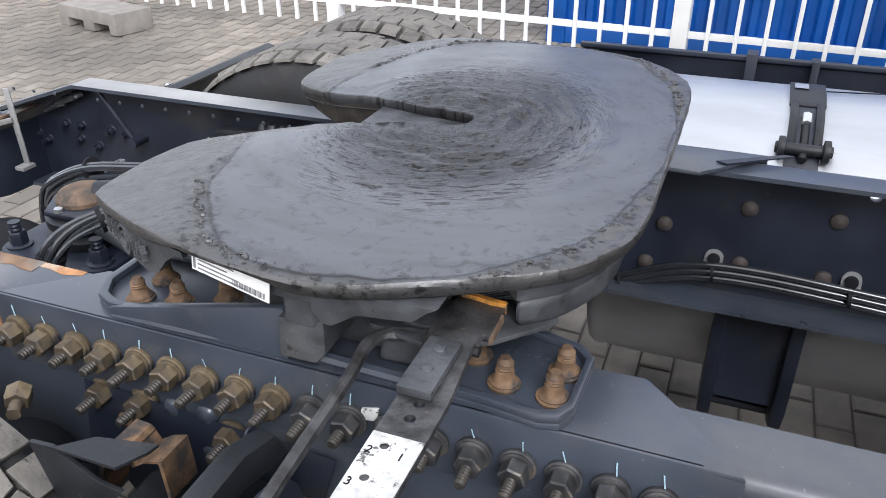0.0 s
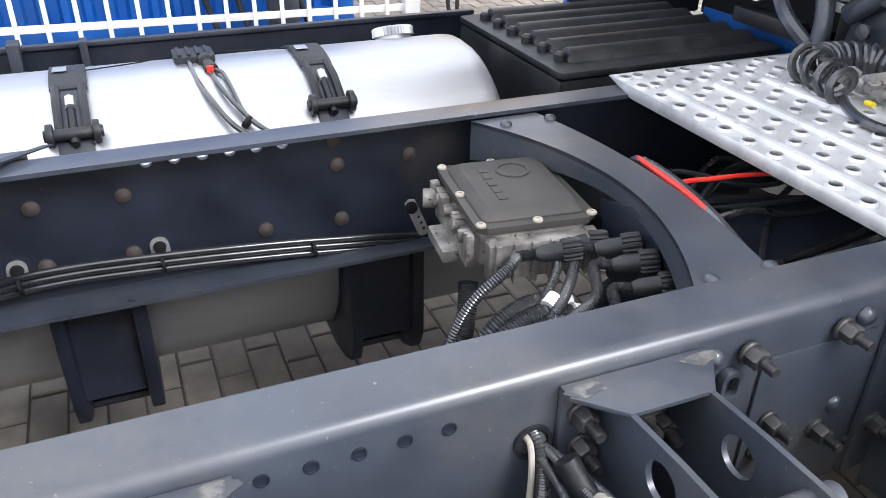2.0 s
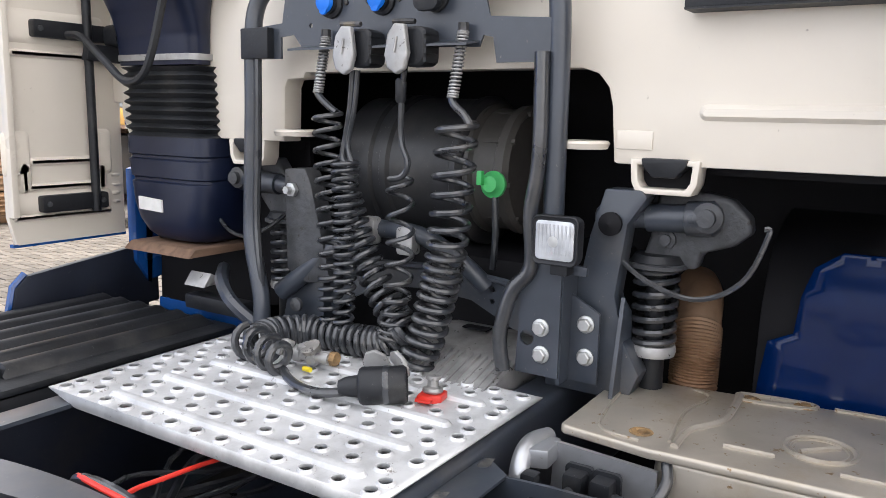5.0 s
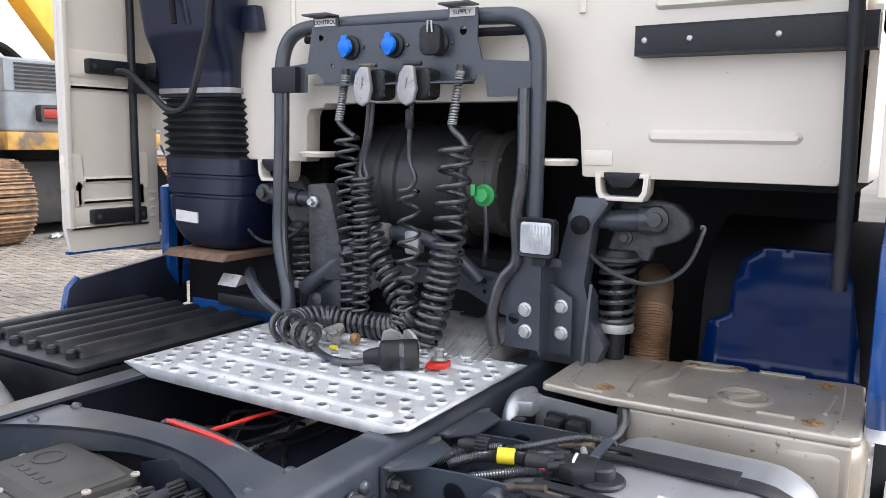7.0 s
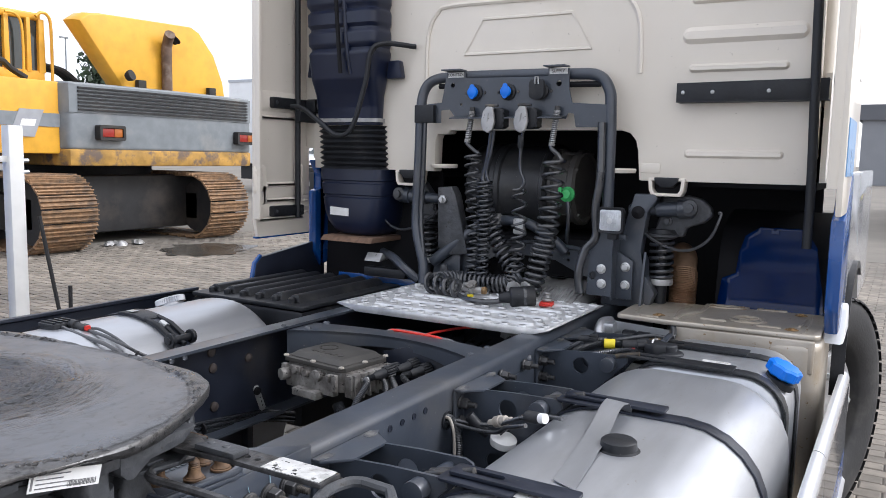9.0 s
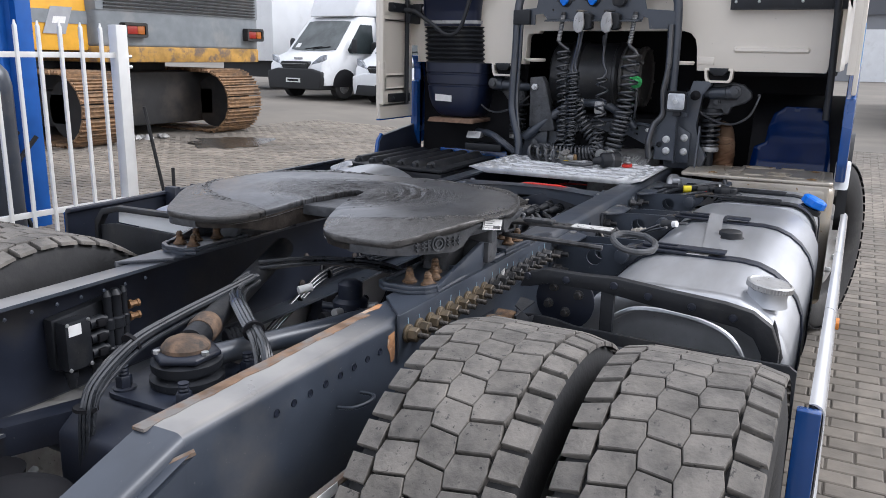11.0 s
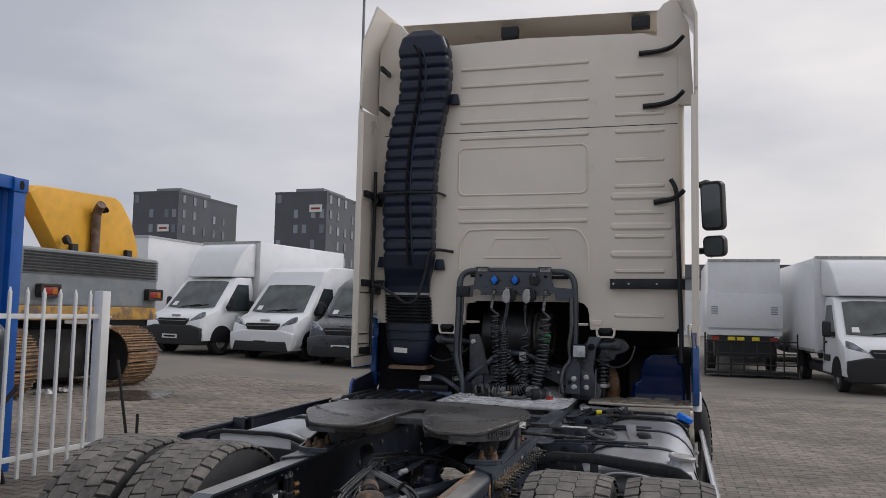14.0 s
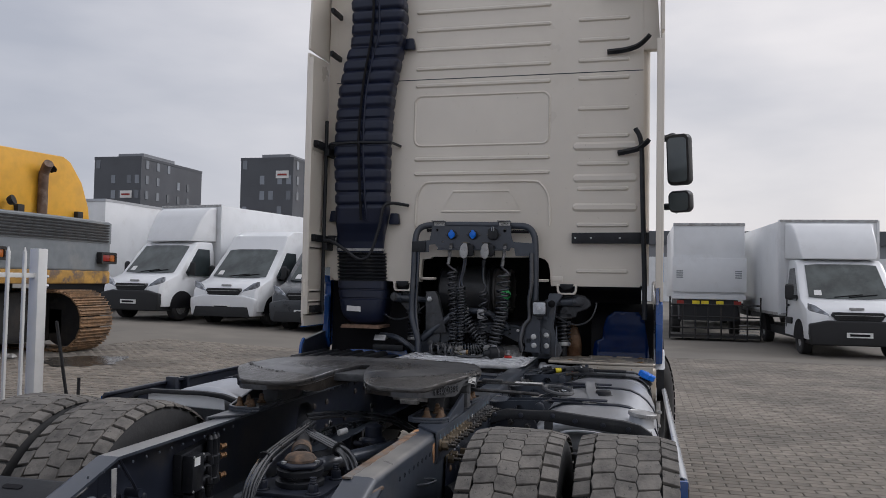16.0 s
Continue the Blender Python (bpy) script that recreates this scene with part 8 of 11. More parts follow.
# side fairings
for s in (1, -1):
    yo = 1.262 if s > 0 else 1.288
    zb = 1.16 if s > 0 else 1.40
    lo = part("side_fairing", G().prism([(1.70, zb), (1.68, zb + 0.09), (1.69, 3.18), (1.98, 3.20), (2.08, 3.2), (2.08, zb)], "y", s * (yo - 0.02), s * yo), "cream", cab, "cream side air deflector panel with ribs inside", bevel=0.006)
    part("edge_fold", G().prism([(1.68, zb + 0.09), (1.70, zb + 0.09), (1.71, 3.15), (1.69, 3.15)], "y", s * (yo - 0.05), s * (yo - 0.018)), "cream", lo, bevel=0.004)
    up = part("upper_fairing", G().loft([[(1.70, s * (yo - 0.02), 3.21), (2.2, s * (yo - 0.02), 3.21), (2.2, s * yo, 3.21), (1.70, s * yo, 3.21)], [(1.74, s * (yo - 0.02), 3.75), (2.2, s * (yo - 0.02), 3.75), (2.2, s * yo, 3.75), (1.74, s * yo, 3.75)], [(1.82, s * (yo - 0.10), 4.04), (2.25, s * (yo - 0.16), 4.02), (2.25, s * (yo - 0.14), 4.04), (1.82, s * (yo - 0.08), 4.06)]]), "cream", cab, "cream upper side deflector", bevel=0.006)
    if s > 0:
        def rib(w_, h_, cx_, cz_, d_=0.010, r_=0.02):
            part("inner_rib", G().loft([[(x, 1.242, z) for x, z in rrect(w_, h_, min(r_, h_ * 0.45, w_ * 0.45), 4, cx_, cz_)], [(x, 1.242 - d_, z) for x, z in rrect(w_ - 0.02, max(0.006, h_ - 0.02), min(r_, h_ * 0.3), 4, cx_, cz_)]]), "cream", lo, smooth=40)
        rib(0.09, 0.14, 1.715, 1.44)
        rib(0.075, 0.15, 2.0, 1.44)
        rib(0.05, 0.10, 1.735, 1.37)
        rib(0.045, 0.09, 1.995, 1.36)
        rib(0.22, 0.028, 1.86, 1.415)
        rib(0.24, 0.024, 1.86, 1.337)
        rib(0.34, 0.07, 1.86, 1.285, 0.006)
        rib(0.34, 0.022, 1.86, 1.245)
        rib(0.34, 0.10, 1.86, 1.82, 0.008)
        rib(0.30, 0.025, 1.86, 1.74)
        rib(0.34, 0.10, 1.86, 2.52, 0.008)
        for k_ in range(4):
            rib(0.035, 0.014, 2.05, 1.36 - 0.03 * k_, 0.006)
        part("blue_edge", G().prism([(1.69, 1.155), (2.08, 1.155), (2.08, 1.165), (1.69, 1.165)], "y", 1.243, 1.266), "blue", lo)
for s in (1, -1):
    part("deflector_root", G().plate([(s * (1.245 if s > 0 else 1.268), 1.6 if s > 0 else 3.18), (s * 1.12, 1.6 if s > 0 else 3.18), (s * 1.12, 3.18), (s * 1.0, 3.30), (s * 1.0, 3.90), (s * 1.05, 3.965), (s * 1.14, 4.01), (s * 1.235, 3.78)], [], "x", 2.056, 2.13), "cream", cab, bevel=0.008)
    part("door_window", G().prism([(2.95, 2.02), (3.78, 2.02), (3.60, 2.78), (2.95, 2.80)], "y", s * 1.19, s * 1.207), "glass", cab, "dark door window", bevel=0.004)
# vertical rods and cross bars that hold the deflectors
rodl = part("deflector_rod", G().cyl((1.953, 1.21, 1.25), (1.945, 1.20, 2.72), 0.014, n=12), "black", cab, "black vertical deflector rod")
for z, x0, x1 in ((1.285, 1.77, 1.995), (1.815, 1.775, 2.05), (2.52, 1.775, 2.05)):
    part("rod_bracket", G().prism(rrect(x1 - x0, 0.052, 0.008, 3, (x0 + x1) / 2, z), "y", 1.205, 1.235), "black", rodl, bevel=0.004)
    for x in (x0 + 0.02, x1 - 0.02):
        part("bracket_screw", G().lathe([(0.009, 0), (0.008, 0.004), (0.0001, 0.005)], (x, 1.204, z), (0, -1, 0), 10), "cast", rodl)
for z in (1.80, 2.52):
    kn = part("rod_knuckle", G().prism(rrect(0.085, 0.07, 0.02, 4, 2.045, z + 0.01), "y", 1.14, 1.205), "black", rodl, bevel=0.006)
    part("knuckle_disc", G().cyl((2.04, 1.13, z + 0.01), (2.04, 1.142, z + 0.01), 0.024, n=18), "alu_dull", rodl, bevel=0.003)
    part("knuckle_plate", G().prism([(1.92, z - 0.07), (2.08, z - 0.075), (2.08, z - 0.025), (1.93, z - 0.02)], "y", 1.17, 1.20), "black", rodl, bevel=0.003)
for z in (3.22, 3.55):
    part("deflector_bracket", G().box(1.86, 2.06, 1.13, 1.155, z - 0.02, z + 0.02), "black", cab, "black deflector bracket", bevel=0.006, m=pose(0, 0, 0))
part("deflector_rod", G().tube(smoothline([(1.97, -1.10, 2.60), (1.96, -1.14, 2.50), (1.93, -1.15, 2.2), (1.92, -1.16, 1.85), (1.92, -1.17, 1.5), (1.92, -1.17, 1.27)], 5), 0.017, 10), "black", cab, "black deflector rod beside the wall")
bar = part("deflector_bar", G().prism([(-0.665, 1.80), (-1.20, 1.80), (-1.20, 1.87), (-0.665, 1.865)], "x", CX - 0.065, CX - 0.06), "black", cab, "black channel bar across the wall", bevel=0.002)
part("bar_flange", G().prism([(-0.665, 1.865), (-1.2, 1.87), (-1.2, 1.874), (-0.665, 1.869)], "x", CX - 0.065, CX), "black", bar)
part("bar_flange", G().prism([(-0.665, 1.796), (-1.2, 1.796), (-1.2, 1.8), (-0.665, 1.8)], "x", CX - 0.065, CX), "black", bar)
for y in (-0.69, -0.80, -1.0):
    part("bar_screw", G().lathe([(0.008, 0), (0.006, 0.003), (0.0001, 0.004)], (CX - 0.0655, y, 1.833), (-1, 0, 0), 10), "zinc", bar)
for z, y0 in ((2.44, -0.98), (3.17, -0.90), (3.58, -0.87)):
    part("deflector_bracket", G().tube(smoothline([(CX - 0.02, y0, z), (CX - 0.03, -1.02, z + 0.005), (CX - 0.08, -1.12, z + 0.02), (CX - 0.16, -1.19, z + 0.06)], 5), 0.02, 4), "black", cab, "black curved deflector bracket")

# snorkel: flattened air duct up the wall
def duct_ring(z, yl, yr, xo, xi, r=0.05):
    return [(x, y, z) for x, y in rrect(xi - xo, yl - yr, min(r, (xi - xo) * 0.45), 5, (xo + xi) / 2, (yl + yr) / 2)]


rows = []
prof = ((1.715, 1.12, 0.75, 1.985), (1.80, 1.12, 0.745, 1.975), (1.86, 1.115, 0.735, 1.95), (1.93, 1.11, 0.72, 1.91), (2.05, 1.11, 0.70, 1.89), (2.25, 1.12, 0.70, 1.89), (2.45, 1.13, 0.70, 1.88), (2.7, 1.12, 0.69, 1.88), (2.95, 1.10, 0.67, 1.88), (3.15, 1.06, 0.63, 1.88), (3.3, 1.01, 0.60, 1.88), (3.5, 1.0, 0.585, 1.87), (3.7, 1.02, 0.60, 1.87), (3.80, 0.995, 0.64, 1.885), (3.86, 0.93, 0.72, 1.92))
zz = prof[0][0]
while zz <= prof[-1][0]:
    i = max(k for k in range(len(prof) - 1) if prof[k][0] <= zz + 1e-9)
    a, b = prof[i], prof[i + 1]
    f = (zz - a[0]) / (b[0] - a[0])
    yl, yr, xo = (a[k] + (b[k] - a[k]) * f for k in (1, 2, 3))
    u = (zz / 0.092) % 1.0
    d = 0.016 * max(0.0, 1 - abs(u - 0.5) / 0.22) if 2.02 < zz < 3.66 else 0.0
    rows.append(duct_ring(zz, yl - d * 0.6, yr + d * 0.6, xo + d, CX + 0.015))
    zz += 0.0085
sn = part("air_snorkel", G().loft(rows), "navy", cab, "dark blue-black ribbed plastic air intake duct", smooth=35)


def duct_face(z):
    """How far back the snorkel's rear face stands at height z."""
    i = max([k for k in range(len(prof) - 1) if prof[k][0] <= z] or [0])
    a, b = prof[i], prof[i + 1]
    return a[3] + (b[3] - a[3]) * (z - a[0]) / (b[0] - a[0])


seam = smoothline([(0, 0.817, 3.70), (0, 0.775, 3.58), (0, 0.775, 3.352), (0, 0.827, 3.149), (0, 0.872, 2.855), (0, 0.881, 2.493), (0, 0.868, 2.2), (0, 0.845, 1.95)], 6)
part("duct_seam", G().tube([(duct_face(p.z) + 0.004, p.y, p.z) for p in seam], 0.011, 8), "navy", sn, "moulded seam down the duct")
mid = smoothline([(1.872, 0.88, 1.95), (1.862, 0.90, 2.3), (1.862, 0.91, 2.6), (1.862, 0.88, 3.0), (1.862, 0.83, 3.3), (1.852, 0.81, 3.55), (1.855, 0.83, 3.66), (1.86, 0.87, 3.72)], 6)
part("centre_groove", G().tube(mid, 0.010, 8), "ink", sn)
for y, z in ((1.145, 1.99), (0.665, 1.97), (0.57, 3.30)):
    part("mounting_lug", G().prism([(y - 0.045, z - 0.04), (y + 0.045, z - 0.04), (y + 0.03, z + 0.045), (y - 0.03, z + 0.045)], "x", CX - 0.05, CX - 0.01), "navy", sn, bevel=0.01)
part("clamp_band", G().loft([duct_ring(1.728, 1.125, 0.745, 1.975, CX + 0.06), duct_ring(1.746, 1.125, 0.745, 1.975, CX + 0.06)]), "alu_dull", sn, "bright clamp band")
rows = []
for i in range(49):
    d = 0.007 * (1 - math.cos(i * math.pi / 3)) / 1.0 - 0.004
    z = 1.50 + 0.21 * i / 48
    w = 0.012 * (1 - i / 48)
    rows.append(duct_ring(z, 1.125 - d - w, 0.735 + d - w, 1.985 + d, 2.25, 0.06))
part("bellows", G().loft(rows), "black", sn, "black rubber bellows with rounded folds", smooth=60)
rows = []
for z, a, b, x, r_ in ((1.505, 1.09, 0.74, 2.0, 0.05), (1.50, 1.11, 0.722, 1.985, 0.05), (1.445, 1.108, 0.722, 1.984, 0.05), (1.44, 1.102, 0.727, 1.99, 0.05), (1.432, 1.102, 0.727, 1.99, 0.05), (1.427, 1.106, 0.724, 1.984, 0.05), (1.375, 1.10, 0.724, 1.982, 0.06), (1.37, 1.094, 0.729, 1.988, 0.06), (1.362, 1.094, 0.729, 1.988, 0.06), (1.357, 1.098, 0.727, 1.981, 0.06), (1.29, 1.088, 0.732, 1.978, 0.07), (1.24, 1.07, 0.742, 1.982, 0.07), (1.20, 1.04, 0.757, 1.992, 0.07), (1.18, 1.01, 0.775, 2.01, 0.06), (1.172, 0.98, 0.80, 2.04, 0.05)):
    rows.append(duct_ring(z, a, b, x, 2.25, r_))
part("intake_box", G().loft(rows), "navy", sn, "dark plastic intake box with a white label", smooth=40)
part("white_label", G().prism([(1.015, 1.272), (1.015, 1.312), (0.905, 1.306), (0.905, 1.268)], "x", 1.970, 1.9765), "label", sn, "plain white label")
part("wooden_pad", G().prism([(1.93, 1.145), (2.2, 1.145), (2.2, 1.170), (1.96, 1.170)], "y", 0.74, 1.05), "wood", cab, "weathered brown ledge under the intake box", bevel=0.006)
part("stay_bar", G().tube(smoothline([(CX - 0.02, 0.56, 2.075), (1.90, 0.70, 2.07), (1.88, 0.74, 1.9), (1.86, 0.80, 1.70), (1.85, 0.88, 1.66), (1.85, 0.98, 1.72), (1.86, 1.10, 1.79), (1.86, 1.17, 1.80)], 6), 0.012, 8), "black", cab, "bent black stay bar in front of the duct")
part("strut_tube", G().tube(smoothline([(2.1, 0.78, 1.09), (1.95, 0.62, 1.09), (1.90, 0.52, 1.05), (1.92, 0.46, 1.0)], 5), 0.02, 8), "frame", cab, "grey tube stay")
part("snorkel_band", G().tube([(1.866, 1.13, 2.53), (1.862, 0.9, 2.535), (1.87, 0.66, 2.53), (CX, 0.64, 2.53)], 0.011, 6), "black", sn)


# mirrors on the right
mi = part("door_mirror", G().prism(rrect(0.205, 0.44, 0.05, 4, 0, 0), "x", -0.05, 0.05), "black", cab, "black door mirror housing with two glasses", bevel=0.025, m=Matrix.Translation((3.4, -1.463, 2.592)) @ pose(0, 0, 0, 0, -6, -24))
part("mirror_glass", G().prism(rrect(0.165, 0.38, 0.035, 4, 0, 0), "x", -0.056, -0.0505), "mirror", mi)
part("wide_mirror", G().prism(rrect(0.20, 0.19, 0.05, 4, 0, -0.36), "x", -0.05, 0.05), "black", mi, bevel=0.025)
part("mirror_glass", G().prism(rrect(0.165, 0.155, 0.035, 4, 0, -0.36), "x", -0.056, -0.0505), "mirror", mi)
for z0, z1 in ((0.17, 0.20), (-0.42, -0.40)):
    part("mirror_arm", G().tube(smoothline([(0.02, 0.03, z0), (0.03, 0.07, z1), (0.05, 0.12, z1), (0.06, 0.17, z1)], 5), [0.05, 0.05, 0.046, 0.044, 0.042, 0.04, 0.04, 0.038, 0.036, 0.034, 0.032, 0.03, 0.03, 0.03, 0.03, 0.03][:16], 8), "black", mi)
# right-hand flank: stripe, blue lower corner
part("stripe", G().box(1.72, 2.07, -1.2915, -1.2885, 1.53, 1.72), "lightblue", cab, "pale blue stripe on the deflector")
for s in (-1, 1):
    rear = 1.86 if s < 0 else 2.1
    y0_, y1_ = (1.215, 1.262) if s > 0 else (1.245, 1.292)
    bl = part("blue_corner", G().prism([(rear, 1.38), (rear, 1.06), (rear + 0.06, 0.97), (2.15, 0.985), (2.15, 1.54), (2.1, 1.54), (rear + 0.08, 1.40)], "y", s * y0_, s * y1_), "blue", cab, "blue painted lower cab corner", bevel=0.012)
    part("door_sill", G().prism([(2.153, 0.985), (2.2, 0.99), (2.3, 1.13), (2.66, 1.16), (3.1, 1.1), (3.3, 0.9), (4.0, 0.9), (4.02, 1.54), (2.153, 1.54)], "y", s * y0_, s * (y1_ - 0.003)), "skirt_paint" if s < 0 else "blue", cab, "glossy painted panel below the cab door", bevel=0.012)
    wa = [(p.x, p.z) for p in smoothline([(2.30, 0, 0.55), (2.31, 0, 0.88), (2.325, 0, 1.05), (2.36, 0, 1.2), (2.46, 0, 1.31), (2.68, 0, 1.36), (2.88, 0, 1.29), (3.1, 0, 1.15), (3.2, 0, 0.9)], 4)]
    o = wa + [(2.66 + (x - 2.66) * 0.97, 0.52 + (z - 0.52) * 0.97) for x, z in reversed(wa)]
    part("wheel_arch", G().prism(o, "y", s * 0.79, s * 1.24), "ink", cab, "black wheel arch liner", bevel=0.004)
part("skirt_top", G().prism([(1.95, 0.93), (2.05, 1.05), (2.12, 1.06), (2.2, 0.95)], "y", -1.31, -1.24), "white", cab, "pale fairing corner", bevel=0.012)
part("entry_step", G().box(3.3, 3.9, -1.26, -1.0, 0.35, 1.0), "blue", cab, bevel=0.03)
# cab floor coloured near black, and an added sheet that closes the recess as shade
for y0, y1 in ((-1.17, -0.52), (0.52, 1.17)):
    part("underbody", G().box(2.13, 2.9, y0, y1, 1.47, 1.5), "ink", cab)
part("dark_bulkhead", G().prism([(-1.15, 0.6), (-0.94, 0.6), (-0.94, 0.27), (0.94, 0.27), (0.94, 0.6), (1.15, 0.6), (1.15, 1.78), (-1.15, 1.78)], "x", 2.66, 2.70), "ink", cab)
for s in (-1, 1):
    pan = [(0.80, 0.90), (0.806, 1.0), (0.818, 1.085), (0.872, 1.112), (0.882, 1.20), (0.905, 1.27), (0.96, 1.31), (1.13, 1.31), (1.175, 1.24), (1.205, 1.05), (1.216, 0.90)]
    fall = lambda z: 2.30 - 0.25 * max(0.0, 1.0 - z) ** 1.1 - 0.10 * max(0.0, z - 1.05)
    fine = []
    for (ya, za), (yb, zb_) in zip(pan, pan[1:] + pan[:1]):
        for q in range(6):
            fine.append((ya + (yb - ya) * q / 6, za + (zb_ - za) * q / 6))
    inner_ = [(0.86 + 0.035 * a, 0.92 + 0.02 * b) for a in range(11) for b in range(28) if in_poly(0.86 + 0.035 * a, 0.92 + 0.02 * b, pan) and min(math.hypot(0.86 + 0.035 * a - p[0], 0.92 + 0.02 * b - p[1]) for p in fine) > 0.008]
    pv_ = [Vector(p) for p in fine + inner_]
    pc, _, pf, _, _, _ = geo.delaunay_2d_cdt(pv_, [(i, (i + 1) % len(fine)) for i in range(len(fine))], [], 1, 1e-6)
    arp = part("arch_rear", G().add([(fall(p[1]), s * p[0], p[1]) for p in pc], pf), "blue_deep", cab, "glossy blue panel behind the wheel arch, coloured darker for the shade", smooth=60)
    sh_ = arp.modifiers.new("thickness", "SOLIDIFY")
    sh_.thickness, sh_.offset = 0.006, 0
    lip = [(p.x, p.z) for p in smoothline([(2.14, 0, 0.72), (2.17, 0, 0.95), (2.28, 0, 1.08), (2.48, 0, 1.15), (2.68, 0, 1.16), (2.9, 0, 1.1)], 4)]
    part("arch_lip", G().prism(lip + [(x + 0.012, z - 0.03) for x, z in reversed(lip)], "y", s * 1.262, s * 1.31), "black", cab, "black rubber wheel arch lip")
# left mud flap corner
fl = part("wheel_guard", G().prism([(1.66, 0.93), (1.68, 1.03), (1.72, 1.065), (2.2, 1.12), (2.2, 0.9), (1.7, 0.88)], "y", 1.235, 1.262), "frame_in", cab, "dark guard panel with a blue edge", bevel=0.006)
part("blue_trim", G().tube([(1.655, 1.25, 0.90), (1.66, 1.25, 0.95), (1.68, 1.25, 1.035), (1.72, 1.25, 1.07)], 0.012, 8), "blue", fl)
part("cross_panel", G().prism([(0.52, 0.87), (1.0, 0.87), (1.0, 0.98), (0.55, 0.985)], "x", 2.02, 2.03), "blue", cab, bevel=0.004)
# added near-black sheet: stands for the deep shade behind the intake box
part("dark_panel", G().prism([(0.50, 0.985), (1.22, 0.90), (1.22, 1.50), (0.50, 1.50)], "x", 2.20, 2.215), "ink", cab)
part("lever_mount", G().box(1.96, 2.02, 0.56, 0.80, 0.985, 1.03), "black", cab, bevel=0.008)
part("white_clip", G().prism([(1.95, 1.06), (2.03, 1.065), (2.02, 1.08), (1.98, 1.10)], "y", 0.70, 0.79), "alu_dull", cab, bevel=0.004)

# ---- what fills the gap behind the cab ----
drum = part("air_filter_drum", G().lathe([(0.12, -0.01), (0.185, 0.0), (0.20, 0.015), (0.20, 0.09), (0.210, 0.098), (0.210, 0.118), (0.20, 0.126), (0.20, 0.15), (0.210, 0.158), (0.210, 0.178), (0.2, 0.186), (0.2, 0.38), (0.208, 0.386), (0.208, 0.402), (0.19, 0.42), (0.15, 0.425)], (2.36, 0.36, 1.43), (0, -1, 0), 48), "drum", truck, "big black air filter drum behind the hoses")

part("drum_cap", G().lathe([(0.165, 0), (0.176, 0.008), (0.178, 0.022), (0.165, 0.03), (0.160, 0.09), (0.172, 0.098), (0.174, 0.122), (0.160, 0.134), (0.146, 0.122), (0.06, 0.128), (0.0001, 0.13)], (2.33, -0.06, 1.44), (0, -1, 0), 44), "drum_cap", drum, "dusty grey ribbed filter cap")
for i in range(9):
    a = radians(20 + 40 * i)
    part("cap_rib", G().box(-0.006, 0.006, -0.1, 0.0, 0.155, 0.165), "drum_cap", drum, m=Matrix.Translation((2.33, -0.10, 1.44)) @ pose(0, 0, 0, 0, math.degrees(a), 0))
gc = part("green_cap", G().lathe([(0.03, 0), (0.034, 0.004), (0.034, 0.014), (0.026, 0.02), (0.02, 0.032), (0.0001, 0.034)], (2.13, -0.18, 1.415), (-1, 0, 0.1), 20), "green", truck, "bright green plastic cap with its lead")
part("cap_tab", G().box(2.085, 2.10, -0.165, -0.15, 1.415, 1.45), "green", gc, bevel=0.003)
part("lead", G().tube(smoothline([(2.12, -0.185, 1.39), (2.12, -0.19, 1.30), (2.13, -0.18, 1.2)], 5), 0.009, 8), "hose", gc)

# hoop with the coupling panel
hoop = smoothline([(1.92, 0.43, 0.985), (1.93, 0.44, 1.08), (1.945, 0.485, 1.22), (1.955, 0.495, 1.32), (1.96, 0.487, 1.6), (1.96, 0.483, 1.78), (1.97, 0.47, 1.87), (1.98, 0.42, 1.915), (1.985, 0.30, 1.925), (1.99, 0.0, 1.925), (1.99, -0.24, 1.92), (1.985, -0.345, 1.91), (1.98, -0.395, 1.86), (1.975, -0.41, 1.77), (1.97, -0.415, 1.5), (1.97, -0.415, 1.2), (1.97, -0.415, 1.05)], 5)
hp2 = part("hose_stand", G().tube(hoop, 0.0235, 14), "frame", truck, "dark grey tubular hose stand with a coupling panel")
panel = [(0.345, 1.945), (0.25, 1.95), (0.25, 1.915), (-0.14, 1.91), (-0.14, 1.945), (-0.235, 1.94), (-0.235, 1.86), (-0.25, 1.80), (-0.40, 1.79), (-0.40, 1.70), (-0.27, 1.70), (-0.26, 1.755), (-0.235, 1.76), (-0.225, 1.735), (0.30, 1.745), (0.33, 1.78), (0.375, 1.775), (0.375, 1.72), (0.49, 1.72), (0.49, 1.80), (0.37, 1.81)]
part("coupling_panel", G().plate(panel, [circle(0.315, 1.885, 0.01), circle(-0.19, 1.88, 0.012), circle(0.27, 1.80, 0.006)], "x", 1.955, 1.961), "frame", hp2, "dark grey steel coupling panel")
part("panel_shelf", G().prism([(1.90, 1.735), (1.957, 1.745), (1.957, 1.75), (1.90, 1.74)], "y", -0.225, 0.30), "frame", hp2)
part("upper_bar", G().tube([(1.985, 0.40, 1.885), (1.985, -0.36, 1.875)], 0.012, 8), "ink", hp2)
part("cable_clamp", G().box(1.93, 1.955, 0.40, 0.50, 1.72, 1.80), "black", hp2, bevel=0.004)
